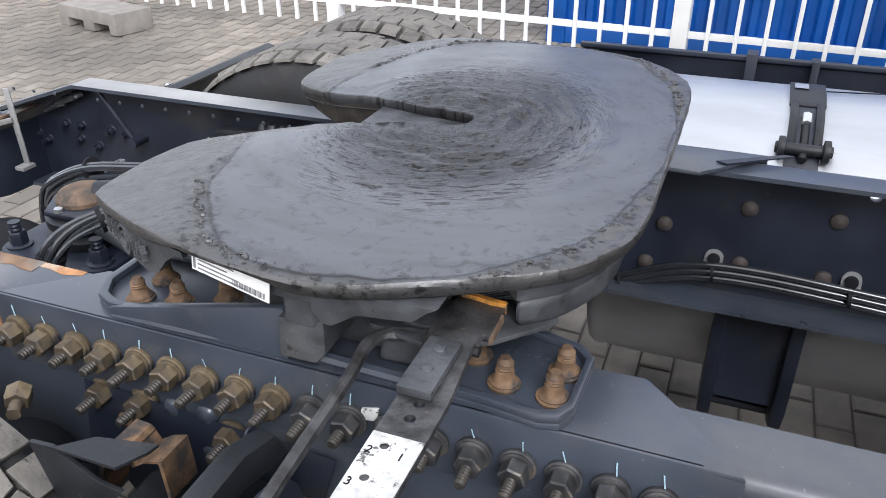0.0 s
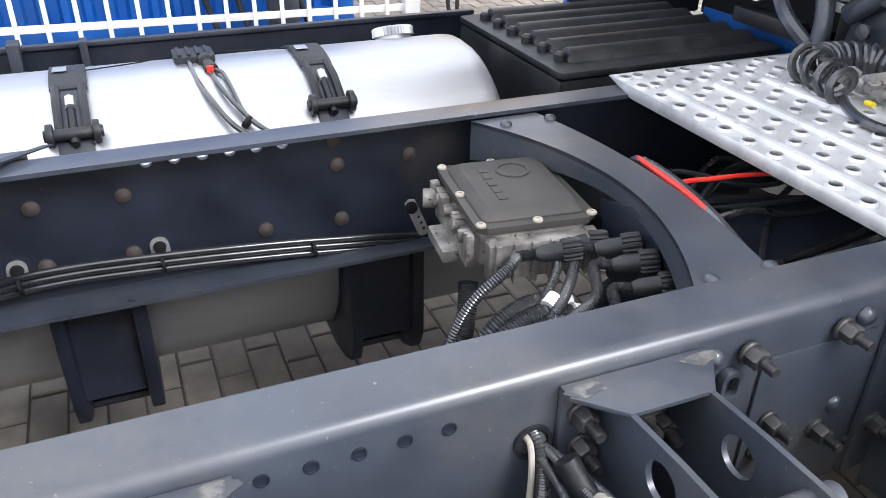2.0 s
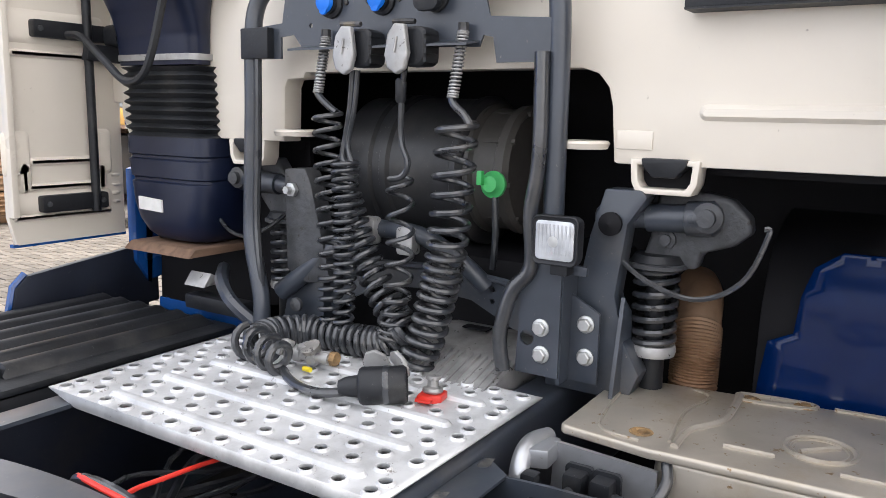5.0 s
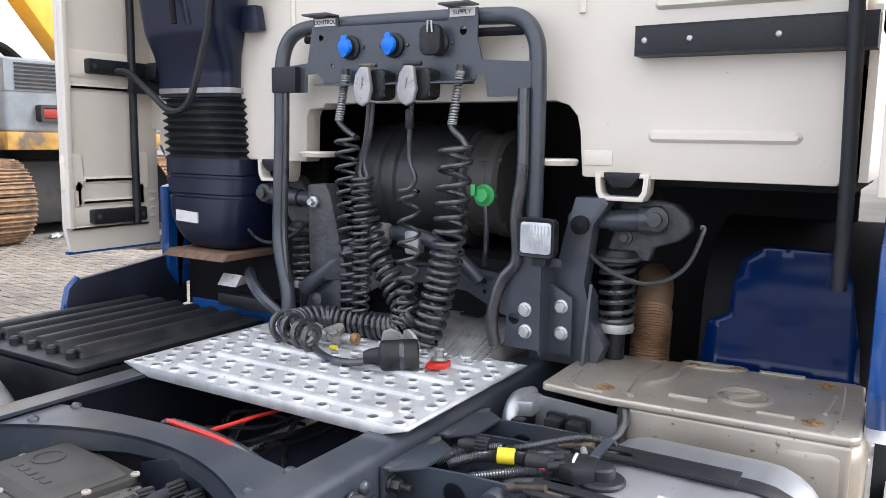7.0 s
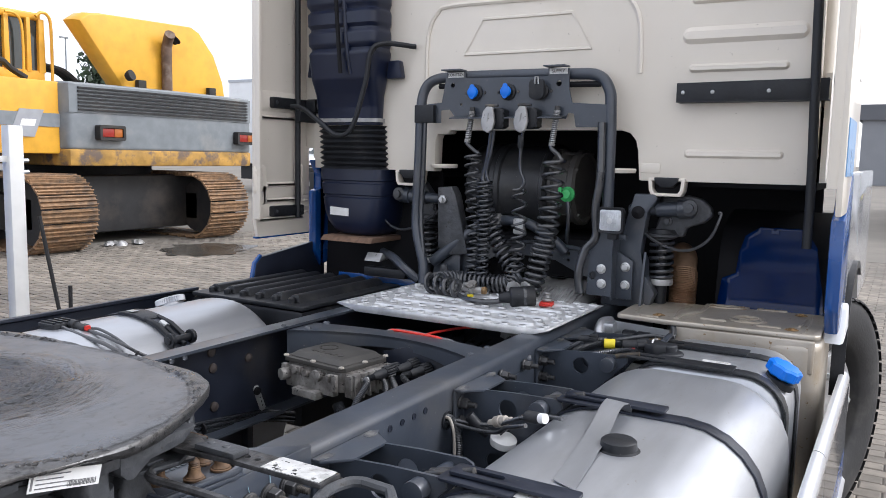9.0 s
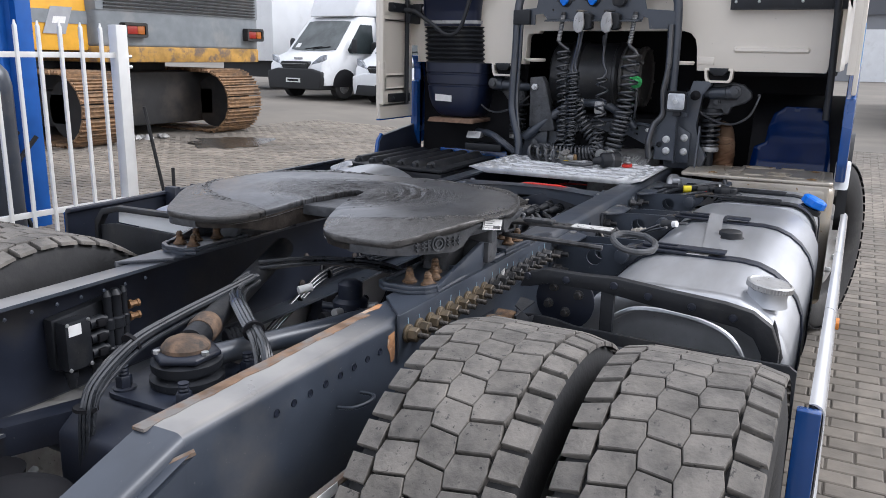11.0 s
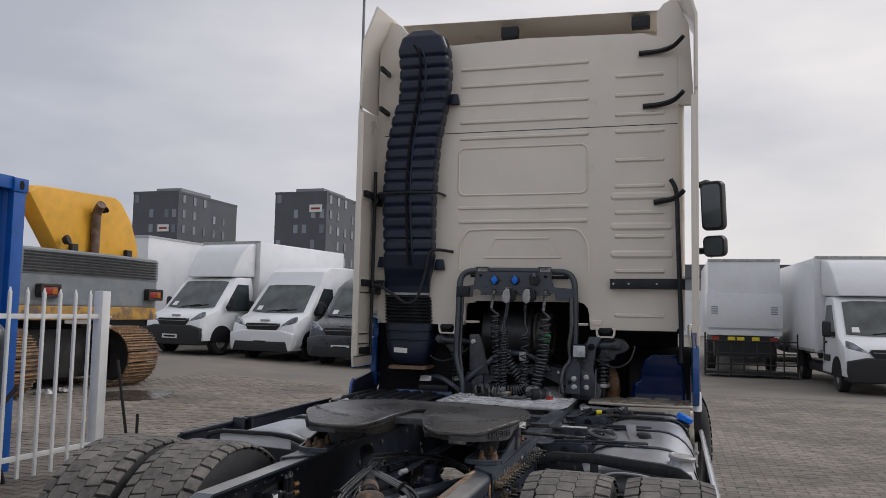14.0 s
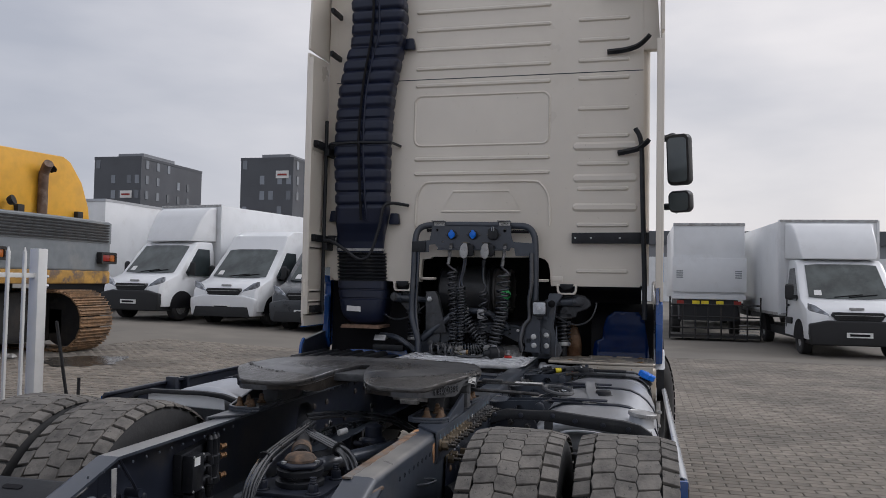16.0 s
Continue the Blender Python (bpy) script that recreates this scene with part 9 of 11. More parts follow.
for y0, y1, txt in ((0.345, 0.25, "CONTROL"), (-0.14, -0.235, "SUPPLY")):
    tp = part("top_tab", G().prism([(y0, 1.945), (y1, 1.945), (y1, 1.95), (y0, 1.95)], "x", 1.90, 1.96), "frame", hp2)
    sg = part("tab_label", G().box(1.951, 1.9545, min(y0, y1) + 0.008, max(y0, y1) - 0.008, 1.918, 1.941), "label", hp2, "white label with lettering")
    cu = bpy.data.curves.new("lettering", "FONT")
    cu.body, cu.size, cu.extrude, cu.align_x = txt, 0.0175, 0.0003, "CENTER"
    ob = new("lettering", cu)
    me = bpy.data.meshes.new_from_object(ob.evaluated_get(bpy.context.evaluated_depsgraph_get()))
    bpy.data.objects.remove(ob)
    me.materials.clear()
    me.materials.append(M["ink"])
    piece("lettering", me, hp2, Matrix.Translation((1.9505, (y0 + y1) / 2, 1.924)) @ pose(0, 0, 0, 90, 0, -90))
for y, m_ in ((0.200, "bluecap"), (0.041, "bluecap"), (-0.110, "black")):
    cp = part("coupling", G().lathe([(0.036, 0), (0.036, 0.008), (0.027, 0.012), (0.027, 0.022), (0.0001, 0.022)], (1.955, y, 1.85), (-1, 0, 0), 24), "black", hp2, "round coupling with a cap")
    for dy in (-0.046, 0.046):
        part("flange_screw", G().lathe([(0.007, 0), (0.006, 0.004), (0.0001, 0.005)], (1.955, y + dy, 1.85), (-1, 0, 0), 10), "nut_dark", hp2)
    if m_ == "bluecap":
        part("blue_insert", G().lathe([(0.022, 0.022), (0.026, 0.028), (0.022, 0.036), (0.010, 0.040), (0.0001, 0.040)], (1.955, y, 1.85), (-1, 0, 0), 20), "bluecap", hp2, "bright blue cap")
        part("latch_tab", G().prism(rrect(0.022, 0.064, 0.009, 3, y, 1.852), "x", 1.918, 1.926), "bluecap", hp2, bevel=0.002)
    else:
        part("socket_flap", G().prism(rrect(0.07, 0.085, 0.022, 4, y + 0.004, 1.856), "x", 1.912, 1.935), "black", hp2, bevel=0.008)
        part("flap_spring", G().tube([(1.908, y - 0.008, 1.875), (1.906, y - 0.006, 1.905), (1.906, y + 0.006, 1.905), (1.908, y + 0.008, 1.875)], 0.003, 6), "zinc", hp2)
for y in (0.083, -0.070):
    pk = part("socket", G().loft([[(x, y - 0.018 + a, 1.735 + b) for a, b in rrect(0.062 * k, 0.085 * k, 0.02, 4)] for x, k in ((1.955, 1.0), (1.93, 1.05), (1.90, 1.05), (1.893, 0.9))]), "black", hp2, "electric socket with a grey flap", bevel=0.002)
    for a in range(4):
        part("socket_rib", G().box(1.895, 1.945, y - 0.053, y - 0.046, 1.70 + 0.02 * a, 1.71 + 0.02 * a), "black", hp2)
    flap = [(y - 0.012, 1.782), (y + 0.016, 1.785), (y + 0.034, 1.762), (y + 0.043, 1.715), (y + 0.034, 1.685), (y + 0.01, 1.672), (y - 0.012, 1.684), (y - 0.022, 1.72)]
    part("grey_flap", G().prism(flap, "x", 1.866, 1.884), "alu_dull", hp2, "grey hinged flap", bevel=0.006, seg=3)
    part("flap_ridge", G().tube([(1.865, y + 0.006, 1.755), (1.863, y + 0.012, 1.72)], 0.003, 6), "alu_dull", hp2)
    part("hinge_pin", G().cyl((1.885, y - 0.03, 1.788), (1.885, y + 0.03, 1.79), 0.006, n=8), "nut_dark", hp2)

# coiled hoses
def hose(name, pts, r, label, n=8, mt="hose"):
    return part(name, G().tube(pts, r, n), mt, truck, label)


def hang(name, pts, R, turns, r, label):
    return hose(name, coil(pts, R, turns, 14), r, label, n=8)


# left air hose: kink guard, wide upper turns, close lower turns
hose("air_hose_lead", smoothline([(1.935, 0.202, 1.765), (1.925, 0.206, 1.70), (1.92, 0.218, 1.655), (1.92, 0.216, 1.628), (1.92, 0.182, 1.600), (1.92, 0.157, 1.585)], 6), 0.009, "black air hose lead")
hang("coiled_air_hose", [(1.92, 0.186, 1.585), (1.918, 0.183, 1.46), (1.912, 0.172, 1.335), (1.908, 0.166, 1.21), (1.905, 0.165, 1.115), (1.90, 0.166, 1.035)], (0.034, 0.026), 17, 0.0062, "black coiled air hose hanging behind the cab")
# first electric cable: straight lead, then close turns tangled with the air hose
hose("cable_lead", smoothline([(1.905, 0.092, 1.685), (1.91, 0.104, 1.60), (1.912, 0.122, 1.52), (1.91, 0.128, 1.475), (1.91, 0.105, 1.452)], 5), 0.0085, "black cable lead")
hose("cable_lead", smoothline([(1.905, 0.078, 1.685), (1.908, 0.09, 1.60), (1.91, 0.112, 1.51), (1.905, 0.098, 1.47), (1.90, 0.088, 1.455)], 5), 0.0065, "thin black cable lead")
hang("coiled_electric_cable", [(1.905, 0.118, 1.465), (1.90, 0.112, 1.37), (1.898, 0.11, 1.27), (1.895, 0.11, 1.16), (1.89, 0.112, 1.04)], (0.031, 0.022), 20, 0.0056, "black coiled electric cable")
hang("coiled_electric_cable", [(1.93, 0.125, 1.38), (1.93, 0.10, 1.30), (1.93, 0.06, 1.21), (1.925, 0.0, 1.125), (1.915, -0.055, 1.065)], (0.026, 0.040), 15, 0.0078, "thick black coiled cable running aslant")
# second electric cable: long straight lead, then few wide turns
hose("cable_lead", smoothline([(1.905, -0.06, 1.70), (1.91, -0.047, 1.60), (1.912, -0.048, 1.52), (1.912, -0.066, 1.472), (1.908, -0.052, 1.44), (1.895, -0.022, 1.432)], 6), 0.0075, "black cable lead")
part("rubber_sleeve", G().lathe([(0.009, 0), (0.013, 0.006), (0.013, 0.05), (0.009, 0.056)], (1.909, -0.046, 1.61), (0, 0.0, 1), 12), "black", truck)
hang("coiled_electric_cable", [(1.905, -0.048, 1.435), (1.908, -0.050, 1.29), (1.905, -0.045, 1.16), (1.90, -0.038, 1.085), (1.895, -0.03, 1.045)], (0.029, 0.033), 10, 0.006, "black coiled electric cable with wide turns")
# right air hose
hose("air_hose_lead", smoothline([(1.935, -0.196, 1.765), (1.925, -0.192, 1.70), (1.92, -0.180, 1.635), (1.918, -0.184, 1.61), (1.915, -0.215, 1.585), (1.915, -0.232, 1.56)], 6), 0.009, "black air hose lead")
hang("coiled_air_hose", [(1.915, -0.198, 1.57), (1.912, -0.192, 1.43), (1.91, -0.184, 1.31), (1.91, -0.170, 1.225), (1.905, -0.155, 1.155), (1.90, -0.135, 1.07), (1.885, -0.112, 0.995)], (0.044, 0.040), 18, 0.0078, "black coiled air hose hanging behind the cab")
for p, q in (((1.934, 0.202, 1.768), (1.92, 0.217, 1.632)), ((1.934, -0.196, 1.768), (1.919, -0.181, 1.622))):
    cc = coil([p, tuple((a + b) / 2 for a, b in zip(p, q)), q], 0.0115, 20)
    part("kink_spring", G().tube(cc, 0.0026, 5), "alu_dull", truck, "bright kink-guard spring")
    part("hose_nut", G().lathe([(0.012, 0), (0.012, 0.03), (0.0001, 0.031)], (p[0], p[1], p[2] - 0.012), (0, 0, 1), 6), "nut_dark", truck)
# the turns that lie along the back of the plate, and their loose end
hang("coiled_air_hose", [(1.735, 0.262, 1.028), (1.80, 0.268, 1.03), (1.872, 0.225, 1.03), (1.89, 0.14, 1.026), (1.892, 0.05, 1.026), (1.90, -0.02, 1.035), (1.915, -0.07, 1.075)], 0.034, 24, 0.0088, "black coiled air hose lying on the step plate")
hang("coiled_electric_cable", [(1.715, 0.265, 1.032), (1.695, 0.205, 1.034), (1.675, 0.145, 1.030), (1.660, 0.095, 1.026)], (0.040, 0.032), 3.6, 0.0095, "loose end of a coiled cable on the step plate")
hose("plug_lead", smoothline([(1.665, 0.10, 1.003), (1.638, 0.06, 1.0), (1.612, 0.0, 0.999), (1.606, -0.07, 1.002), (1.625, -0.125, 1.012), (1.635, -0.145, 1.02)], 6), 0.0105, "black plug lead lying on the step plate")
pg = part("trailer_plug", G().lathe([(0.014, -0.045), (0.020, -0.03), (0.024, -0.004), (0.036, 0.0), (0.040, 0.006), (0.040, 0.05), (0.037, 0.053), (0.037, 0.058), (0.040, 0.061), (0.040, 0.092), (0.036, 0.098), (0.034, 0.098), (0.034, 0.085), (0.0001, 0.083)], (1.632, -0.15, 1.026), (0.5, -0.8, 0.06), 28), "black", truck, "black round trailer plug lying on the step plate")
part("plug_band", G().lathe([(0.0405, 0.05), (0.0412, 0.053), (0.0412, 0.059), (0.0405, 0.062)], (1.632, -0.15, 1.026), (0.5, -0.8, 0.06), 28), "hose", pg)
for k, (x, y, turn) in enumerate(((1.735, -0.115, 18), (1.758, -0.165, -22))):
    fl_ = [(-0.030, 0.0), (0.024, 0.0), (0.031, 0.022), (0.022, 0.048), (0.0, 0.056), (-0.024, 0.046), (-0.033, 0.022)]
    part("grey_flap", G().prism(fl_, "x", -0.005, 0.006), "alu_dull", pg, "grey hinged flap", bevel=0.004, m=Matrix.Translation((x, y, 1.022)) @ pose(0, 0, 0, 0, -16, turn))
part("second_body", G().lathe([(0.024, 0), (0.03, 0.006), (0.03, 0.05), (0.024, 0.056)], (1.765, -0.105, 1.018), (0.25, -1, 0.08), 18), "alu_dull", pg)
gl_ = part("hose_coupling", G().lathe([(0.010, -0.055), (0.014, -0.05), (0.014, -0.02), (0.02, -0.018), (0.02, 0.0), (0.015, 0.002), (0.015, 0.02), (0.024, 0.024), (0.024, 0.038), (0.014, 0.042), (0.014, 0.075)], (1.77, 0.22, 1.018), (0.15, -1, -0.02), 16), "alu_dull", truck, "grey metal hose coupling lying on the step plate", m=pose(-0.025, -0.105, 0))
part("coupling_claw", G().prism(rrect(0.05, 0.04, 0.012, 4, 1.775, 0.205), "z", 1.03, 1.045), "alu_dull", gl_, bevel=0.004)
part("coupling_disc", G().lathe([(0.022, 0), (0.024, 0.003), (0.024, 0.012), (0.012, 0.015), (0.0001, 0.015)], (1.765, 0.185, 1.035), (-0.5, 0.1, 0.9), 20), "dirty_cast", gl_)
part("coupling_handle", G().tube(smoothline([(1.76, 0.24, 1.04), (1.74, 0.25, 1.05), (1.735, 0.262, 1.02)], 4), 0.008, 8), "alu_dull", gl_)
part("yellow_seal", G().cyl((1.742, 0.190, 0.995), (1.736, 0.165, 0.998), 0.006, n=10), "yellow", gl_)
part("brass_nut", G().lathe([(0.017, 0), (0.017, 0.018), (0.0001, 0.019)], (1.79, 0.15, 1.015), (0.1, -1, 0), 6), "rust_pale", gl_)
rv = part("hose_coupling", G().prism([(1.655, -0.165), (1.70, -0.155), (1.735, -0.17), (1.74, -0.215), (1.69, -0.225), (1.66, -0.20)], "z", 0.992, 1.014), "redplastic", truck, "red hose coupling with a metal top", bevel=0.005, m=Matrix.Translation((1.735, -0.262, 0.9885)) @ Matrix.Scale(0.76, 4) @ Matrix.Translation((-1.697, 0.19, -0.992)))
part("metal_top", G().lathe([(0.026, 0), (0.030, 0.006), (0.028, 0.014), (0.016, 0.018), (0.016, 0.036), (0.022, 0.038), (0.022, 0.048), (0.0001, 0.05)], (1.70, -0.19, 1.014), (0.12, 0.05, 1), 18), "alu_dull", rv)
part("lever", G().prism([(1.64, -0.17), (1.66, -0.16), (1.67, -0.21), (1.65, -0.215)], "z", 1.0, 1.006), "redplastic", rv, bevel=0.002)

# cab rear suspension: supports, dampers, springs
def spring(cx, cy, z0, z1, R, r, turns):
    return G().tube(coil([(cx, cy, z0), (cx, cy, (z0 + z1) / 2), (cx, cy, z1)], R, turns), r, 7)


for s in (-1, 1):
    y = s * (0.605 if s < 0 else 0.52)
    d0, d1 = (0.47, 0.74) if s < 0 else (0.40, 0.69)
    sp = part("cab_damper", G().lathe([(0.02, 0.90), (0.028, 0.92), (0.028, 1.06), (0.05, 1.065), (0.05, 1.08), (0.022, 1.085), (0.022, 1.25), (0.056, 1.255), (0.06, 1.275), (0.05, 1.29)], (2.12, y, 0), (0, 0, 1), 24), "black", truck, "black spring damper of the cab suspension")
    part("spring_seat", G().lathe([(0.05, 1.06), (0.053, 1.07), (0.05, 1.085)], (2.12, y, 0), (0, 0, 1), 24), "alu_dull", sp)
    part("coil_spring", spring(2.12, y, 1.085, 1.262, 0.046, 0.0078, 7.0), "hose", sp, "black coil spring")
    L = d1 - d0
    arm = part("damper_arm", G().lathe([(0.018, 0), (0.024, 0.005), (0.024, L * 0.42), (0.031, L * 0.43), (0.031, L * 0.74), (0.038, L * 0.75), (0.038, L * 0.95), (0.024, L)], (2.09, s * d0, 1.365), (0.03, s, 0.06), 22), "frame", truck, "dark grey cross damper")
    yk = [(-0.565, 1.262), (-0.69, 1.262), (-0.70, 1.30), (-0.765, 1.322), (-0.80, 1.352), (-0.795, 1.385), (-0.755, 1.42), (-0.70, 1.432), (-0.60, 1.425), (-0.585, 1.33)] if s < 0 else [(0.47, 1.26), (0.57, 1.26), (0.64, 1.34), (0.62, 1.43), (0.56, 1.45), (0.49, 1.36)]
    part("yoke", G().prism(yk, "x", 2.115, 2.165), "cast", arm, "rough cast damper yoke", bevel=0.012, seg=3)
    part("seat_flange", G().lathe([(0.058, 0), (0.066, 0.004), (0.066, 0.012), (0.05, 0.018)], (2.12, y, 1.258), (0, 0, 1), 24), "cast", arm)
    part("yoke_bolt", G().lathe([(0.020, 0), (0.020, 0.008), (0.012, 0.010), (0.012, 0.02), (0.0001, 0.021)], (2.114, y - 0.02, 1.325), (-1, 0, 0), 14), "cast", arm)
    part("yoke_bolt", G().lathe([(0.032, 0), (0.032, 0.012), (0.019, 0.016), (0.019, 0.03), (0.0001, 0.032)], (2.075, s * (d1 - 0.02), 1.385), (-1, 0, 0), 18), "cast", arm)
    part("brake_cable", G().tube(smoothline([(2.06, s * (d0 + 0.03), 1.32), (2.04, s * (d0 + 0.12), 1.25), (2.04, s * (d0 + 0.24), 1.215), (2.06, s * (d1 + 0.06), 1.26), (2.08, s * (d1 + 0.10), 1.36), (2.08, s * (d1 + 0.09), 1.37)], 6), 0.006, 6), "hose", truck, "thin black cable looping under the damper")
    if s < 0:
        sup = part("cab_support", G().prism([(-0.36, 0.965), (-0.56, 0.965), (-0.585, 1.03), (-0.545, 1.10), (-0.52, 1.2), (-0.54, 1.36), (-0.58, 1.42), (-0.565, 1.435), (-0.485, 1.435), (-0.455, 1.33), (-0.44, 1.25), (-0.37, 1.2)], "x", 2.03, 2.09), "frame", truck, "dark grey bolted cab support bracket", bevel=0.006, m=pose(0, -0.022, 0))
        part("front_plate", G().plate([(-0.325, 1.015), (-0.43, 1.015), (-0.43, 1.27), (-0.40, 1.30), (-0.36, 1.30), (-0.335, 1.2)], [circle(-0.352, 1.097, 0.017)], "x", 1.945, 1.953), "frame", sup)
        part("box_side", G().box(1.953, 2.03, -0.432, -0.424, 1.0, 1.27), "frame", sup)
        part("gusset", G().prism([(-0.43, 1.0), (-0.50, 1.0), (-0.50, 1.16), (-0.43, 1.2)], "x", 2.0, 2.01), "frame", sup, bevel=0.002)
        part("side_wing", G().prism([(1.98, 0.97), (2.12, 0.97), (2.08, 1.16), (2.03, 1.2)], "y", -0.545, -0.535), "frame", sup, bevel=0.002)
        zb = mesh_of("zinc_bolt", hexnut(0.0155, 0.011, 0.02), "zinc")
        for p in ((1.944, -0.387, 1.126), (1.944, -0.39, 1.065), (1.999, -0.47, 1.135), (1.999, -0.472, 1.06)):
            piece("zinc_bolt", zb, sup, rot_to(p, (-1, 0, 0), 12))
        part("pivot_bolt", G().lathe([(0.026, 0), (0.026, 0.01), (0.015, 0.014), (0.0001, 0.02)], (2.025, -0.505, 1.36), (-1, 0, 0), 16), "ink", sup)
    else:
        sup = part("cab_support", G().prism([(0.24, 1.13), (0.33, 1.12), (0.40, 1.15), (0.405, 1.43), (0.33, 1.435), (0.31, 1.40)], "x", 1.99, 2.05), "cast", truck, "dusty dark cast cab support plate", bevel=0.008)
        part("foot", G().prism([(0.30, 0.965), (0.46, 0.965), (0.42, 1.14), (0.30, 1.14)], "x", 2.03, 2.09), "frame", sup, bevel=0.004)
        part("pivot_bolt", G().lathe([(0.02, 0), (0.02, 0.012), (0.011, 0.014), (0.011, 0.03), (0.0001, 0.03)], (1.988, 0.37, 1.375), (-1, 0, 0), 6), "zinc", sup)
# cross beam and diagonal stays
bm_pts = [(0.43, 1.12), (0.30, 1.19), (0.1, 1.195), (-0.1, 1.205), (-0.26, 1.19), (-0.37, 1.17), (-0.37, 1.06), (-0.28, 1.075), (-0.16, 1.13), (-0.02, 1.14), (0.12, 1.13), (0.22, 1.08), (0.34, 1.0), (0.44, 1.0)]
bmx = part("cab_cross_beam", G().plate(bm_pts, [circle(-0.22, 1.165, 0.007), circle(-0.22, 1.135, 0.007), circle(-0.13, 1.175, 0.006)], "x", 2.06, 2.072), "frame", truck, "grey pressed cross beam behind the hoses")
part("beam_flange", G().tube([(2.05, y, z) for y, z in bm_pts[:6]], 0.009, 6), "frame", bmx)
part("beam_bolt", G().lathe([(0.012, 0), (0.012, 0.01), (0.0001, 0.012)], (2.058, -0.28, 1.16), (-1, 0, 0), 6), "zinc", bmx)
tb1 = part("stay_tube", G().cyl((2.0, 0.43, 1.08), (2.03, 0.17, 1.285), 0.027, n=16), "frame", truck, "grey diagonal stay tube")
part("stay_bolt", G().lathe([(0.02, 0), (0.02, 0.01), (0.012, 0.012), (0.0001, 0.014)], (1.99, 0.36, 1.055), (-1, 0, 0), 12), "cast", tb1)
part("stay_tube", G().tube(smoothline([(2.03, 0.17, 1.285), (2.0, 0.05, 1.295), (2.0, -0.06, 1.285), (2.03, -0.16, 1.22), (2.05, -0.21, 1.17)], 5), 0.023, 12), "frame", truck, "grey bent stay tube")
for p in ((2.015, 0.10, 1.29), (2.015, -0.02, 1.275)):
    part("hose_clip", G().prism(rrect(0.05, 0.07, 0.01, 3, p[1], p[2]), "x", 1.965, 2.0), "alu_dull", truck, "grey plastic hose clip", bevel=0.004)
# work lamp on its stalk
wl_ = part("work_lamp", G().loft([[(x, -0.452 + a * k, 1.33 + b * k) for a, b in rrect(0.104, 0.104, 0.014, 4)] for x, k in ((1.962, 0.72), (1.945, 0.9), (1.925, 1.0), (1.902, 1.02), (1.899, 0.97), (1.903, 0.90))]), "black", truck, "square work lamp with a clear lens", bevel=0.003)
part("reflector", G().loft([[(x, -0.452 + a * k, 1.33 + b * k) for a, b in rrect(0.086, 0.082, 0.010, 4)] for x, k in ((1.9025, 0.98), (1.92, 0.8), (1.928, 0.4))]), "zinc", wl_)
part("lens", G().loft([[(x, -0.452 + a * k, 1.33 + b * k) for a, b in rrect(0.087, 0.083, 0.010, 4)] for x, k in ((1.904, 1.0), (1.900, 1.0), (1.898, 0.9))]), "lampglass", wl_, "clear ribbed lens", smooth=30)
for i in range(9):
    part("lens_rib", G().box(1.8965, 1.8985, -0.489 + 0.009 * i, -0.486 + 0.009 * i, 1.30, 1.364), "lampglass", wl_)
part("bulb_mark", G().lathe([(0.012, 0), (0.012, 0.001), (0.0001, 0.0015)], (1.897, -0.45, 1.328), (-1, 0, 0), 16), "zinc", wl_)
part("lamp_foot", G().box(1.92, 1.96, -0.475, -0.435, 1.252, 1.276), "black", wl_, bevel=0.004)
part("lamp_tab", G().prism([(-0.505, 1.25), (-0.47, 1.25), (-0.47, 1.275), (-0.505, 1.27)], "x", 1.955, 1.965), "frame", wl_, bevel=0.002)
part("lamp_conduit", G().tube(smoothline([(1.945, -0.385, 1.72), (1.94, -0.39, 1.5), (1.94, -0.375, 1.38), (1.94, -0.38, 1.26), (1.93, -0.34, 1.2), (1.92, -0.32, 1.1), (1.92, -0.33, 1.02)], 6), 0.017, 10), "hose", truck, "black corrugated conduit down the hose stand")
part("lamp_conduit", G().tube(smoothline([(1.945, 0.45, 1.72), (1.945, 0.455, 1.5), (1.94, 0.46, 1.3), (1.93, 0.44, 1.15), (1.93, 0.42, 1.02)], 6), 0.010, 8), "hose", truck, "black conduit down the hose stand")
# rusty flexible exhaust pipe
path = smoothline([(2.24, -0.67, 0.80), (2.24, -0.67, 0.97), (2.25, -0.67, 1.04), (2.29, -0.66, 1.105), (2.38, -0.64, 1.145), (2.5, -0.60, 1.15)], 12)
rr, dense = [], []
for i in range(len(path) - 1):
    for k in range(2):
        dense.append(path[i].lerp(path[i + 1], k / 2))
        rr.append(0.0575 if (k % 2 and i < 34) else 0.0535)
part("exhaust_flex_pipe", G().tube(dense, rr, 24), "pipe_rust", truck, "brown rusty flexible exhaust pipe")
# engine and bell housing seen past the plate
part("engine_block", G().box(2.2, 3.5, -0.38, 0.38, 0.55, 1.22), "ink", truck, "dark engine under the cab", bevel=0.05)
bell = part("bell_housing", G().prism([(1.80, 0.80), (2.25, 0.80), (2.25, 1.02), (2.1, 1.05), (1.86, 0.985)], "y", -0.33, -0.02), "alu_dull", truck, "dusty grey finned housing beyond the step plate", bevel=0.02)
for i in range(15):
    y = -0.035 - 0.02 * i
    part("fin", G().prism([(1.83, 0.965), (1.98, 1.012), (1.98, 1.026), (1.83, 0.978)], "y", y - 0.003, y + 0.003), "alu_dull", bell)
part("type_plate", G().box(2.07, 2.10, -0.20, -0.13, 1.052, 1.056), "ink", bell)

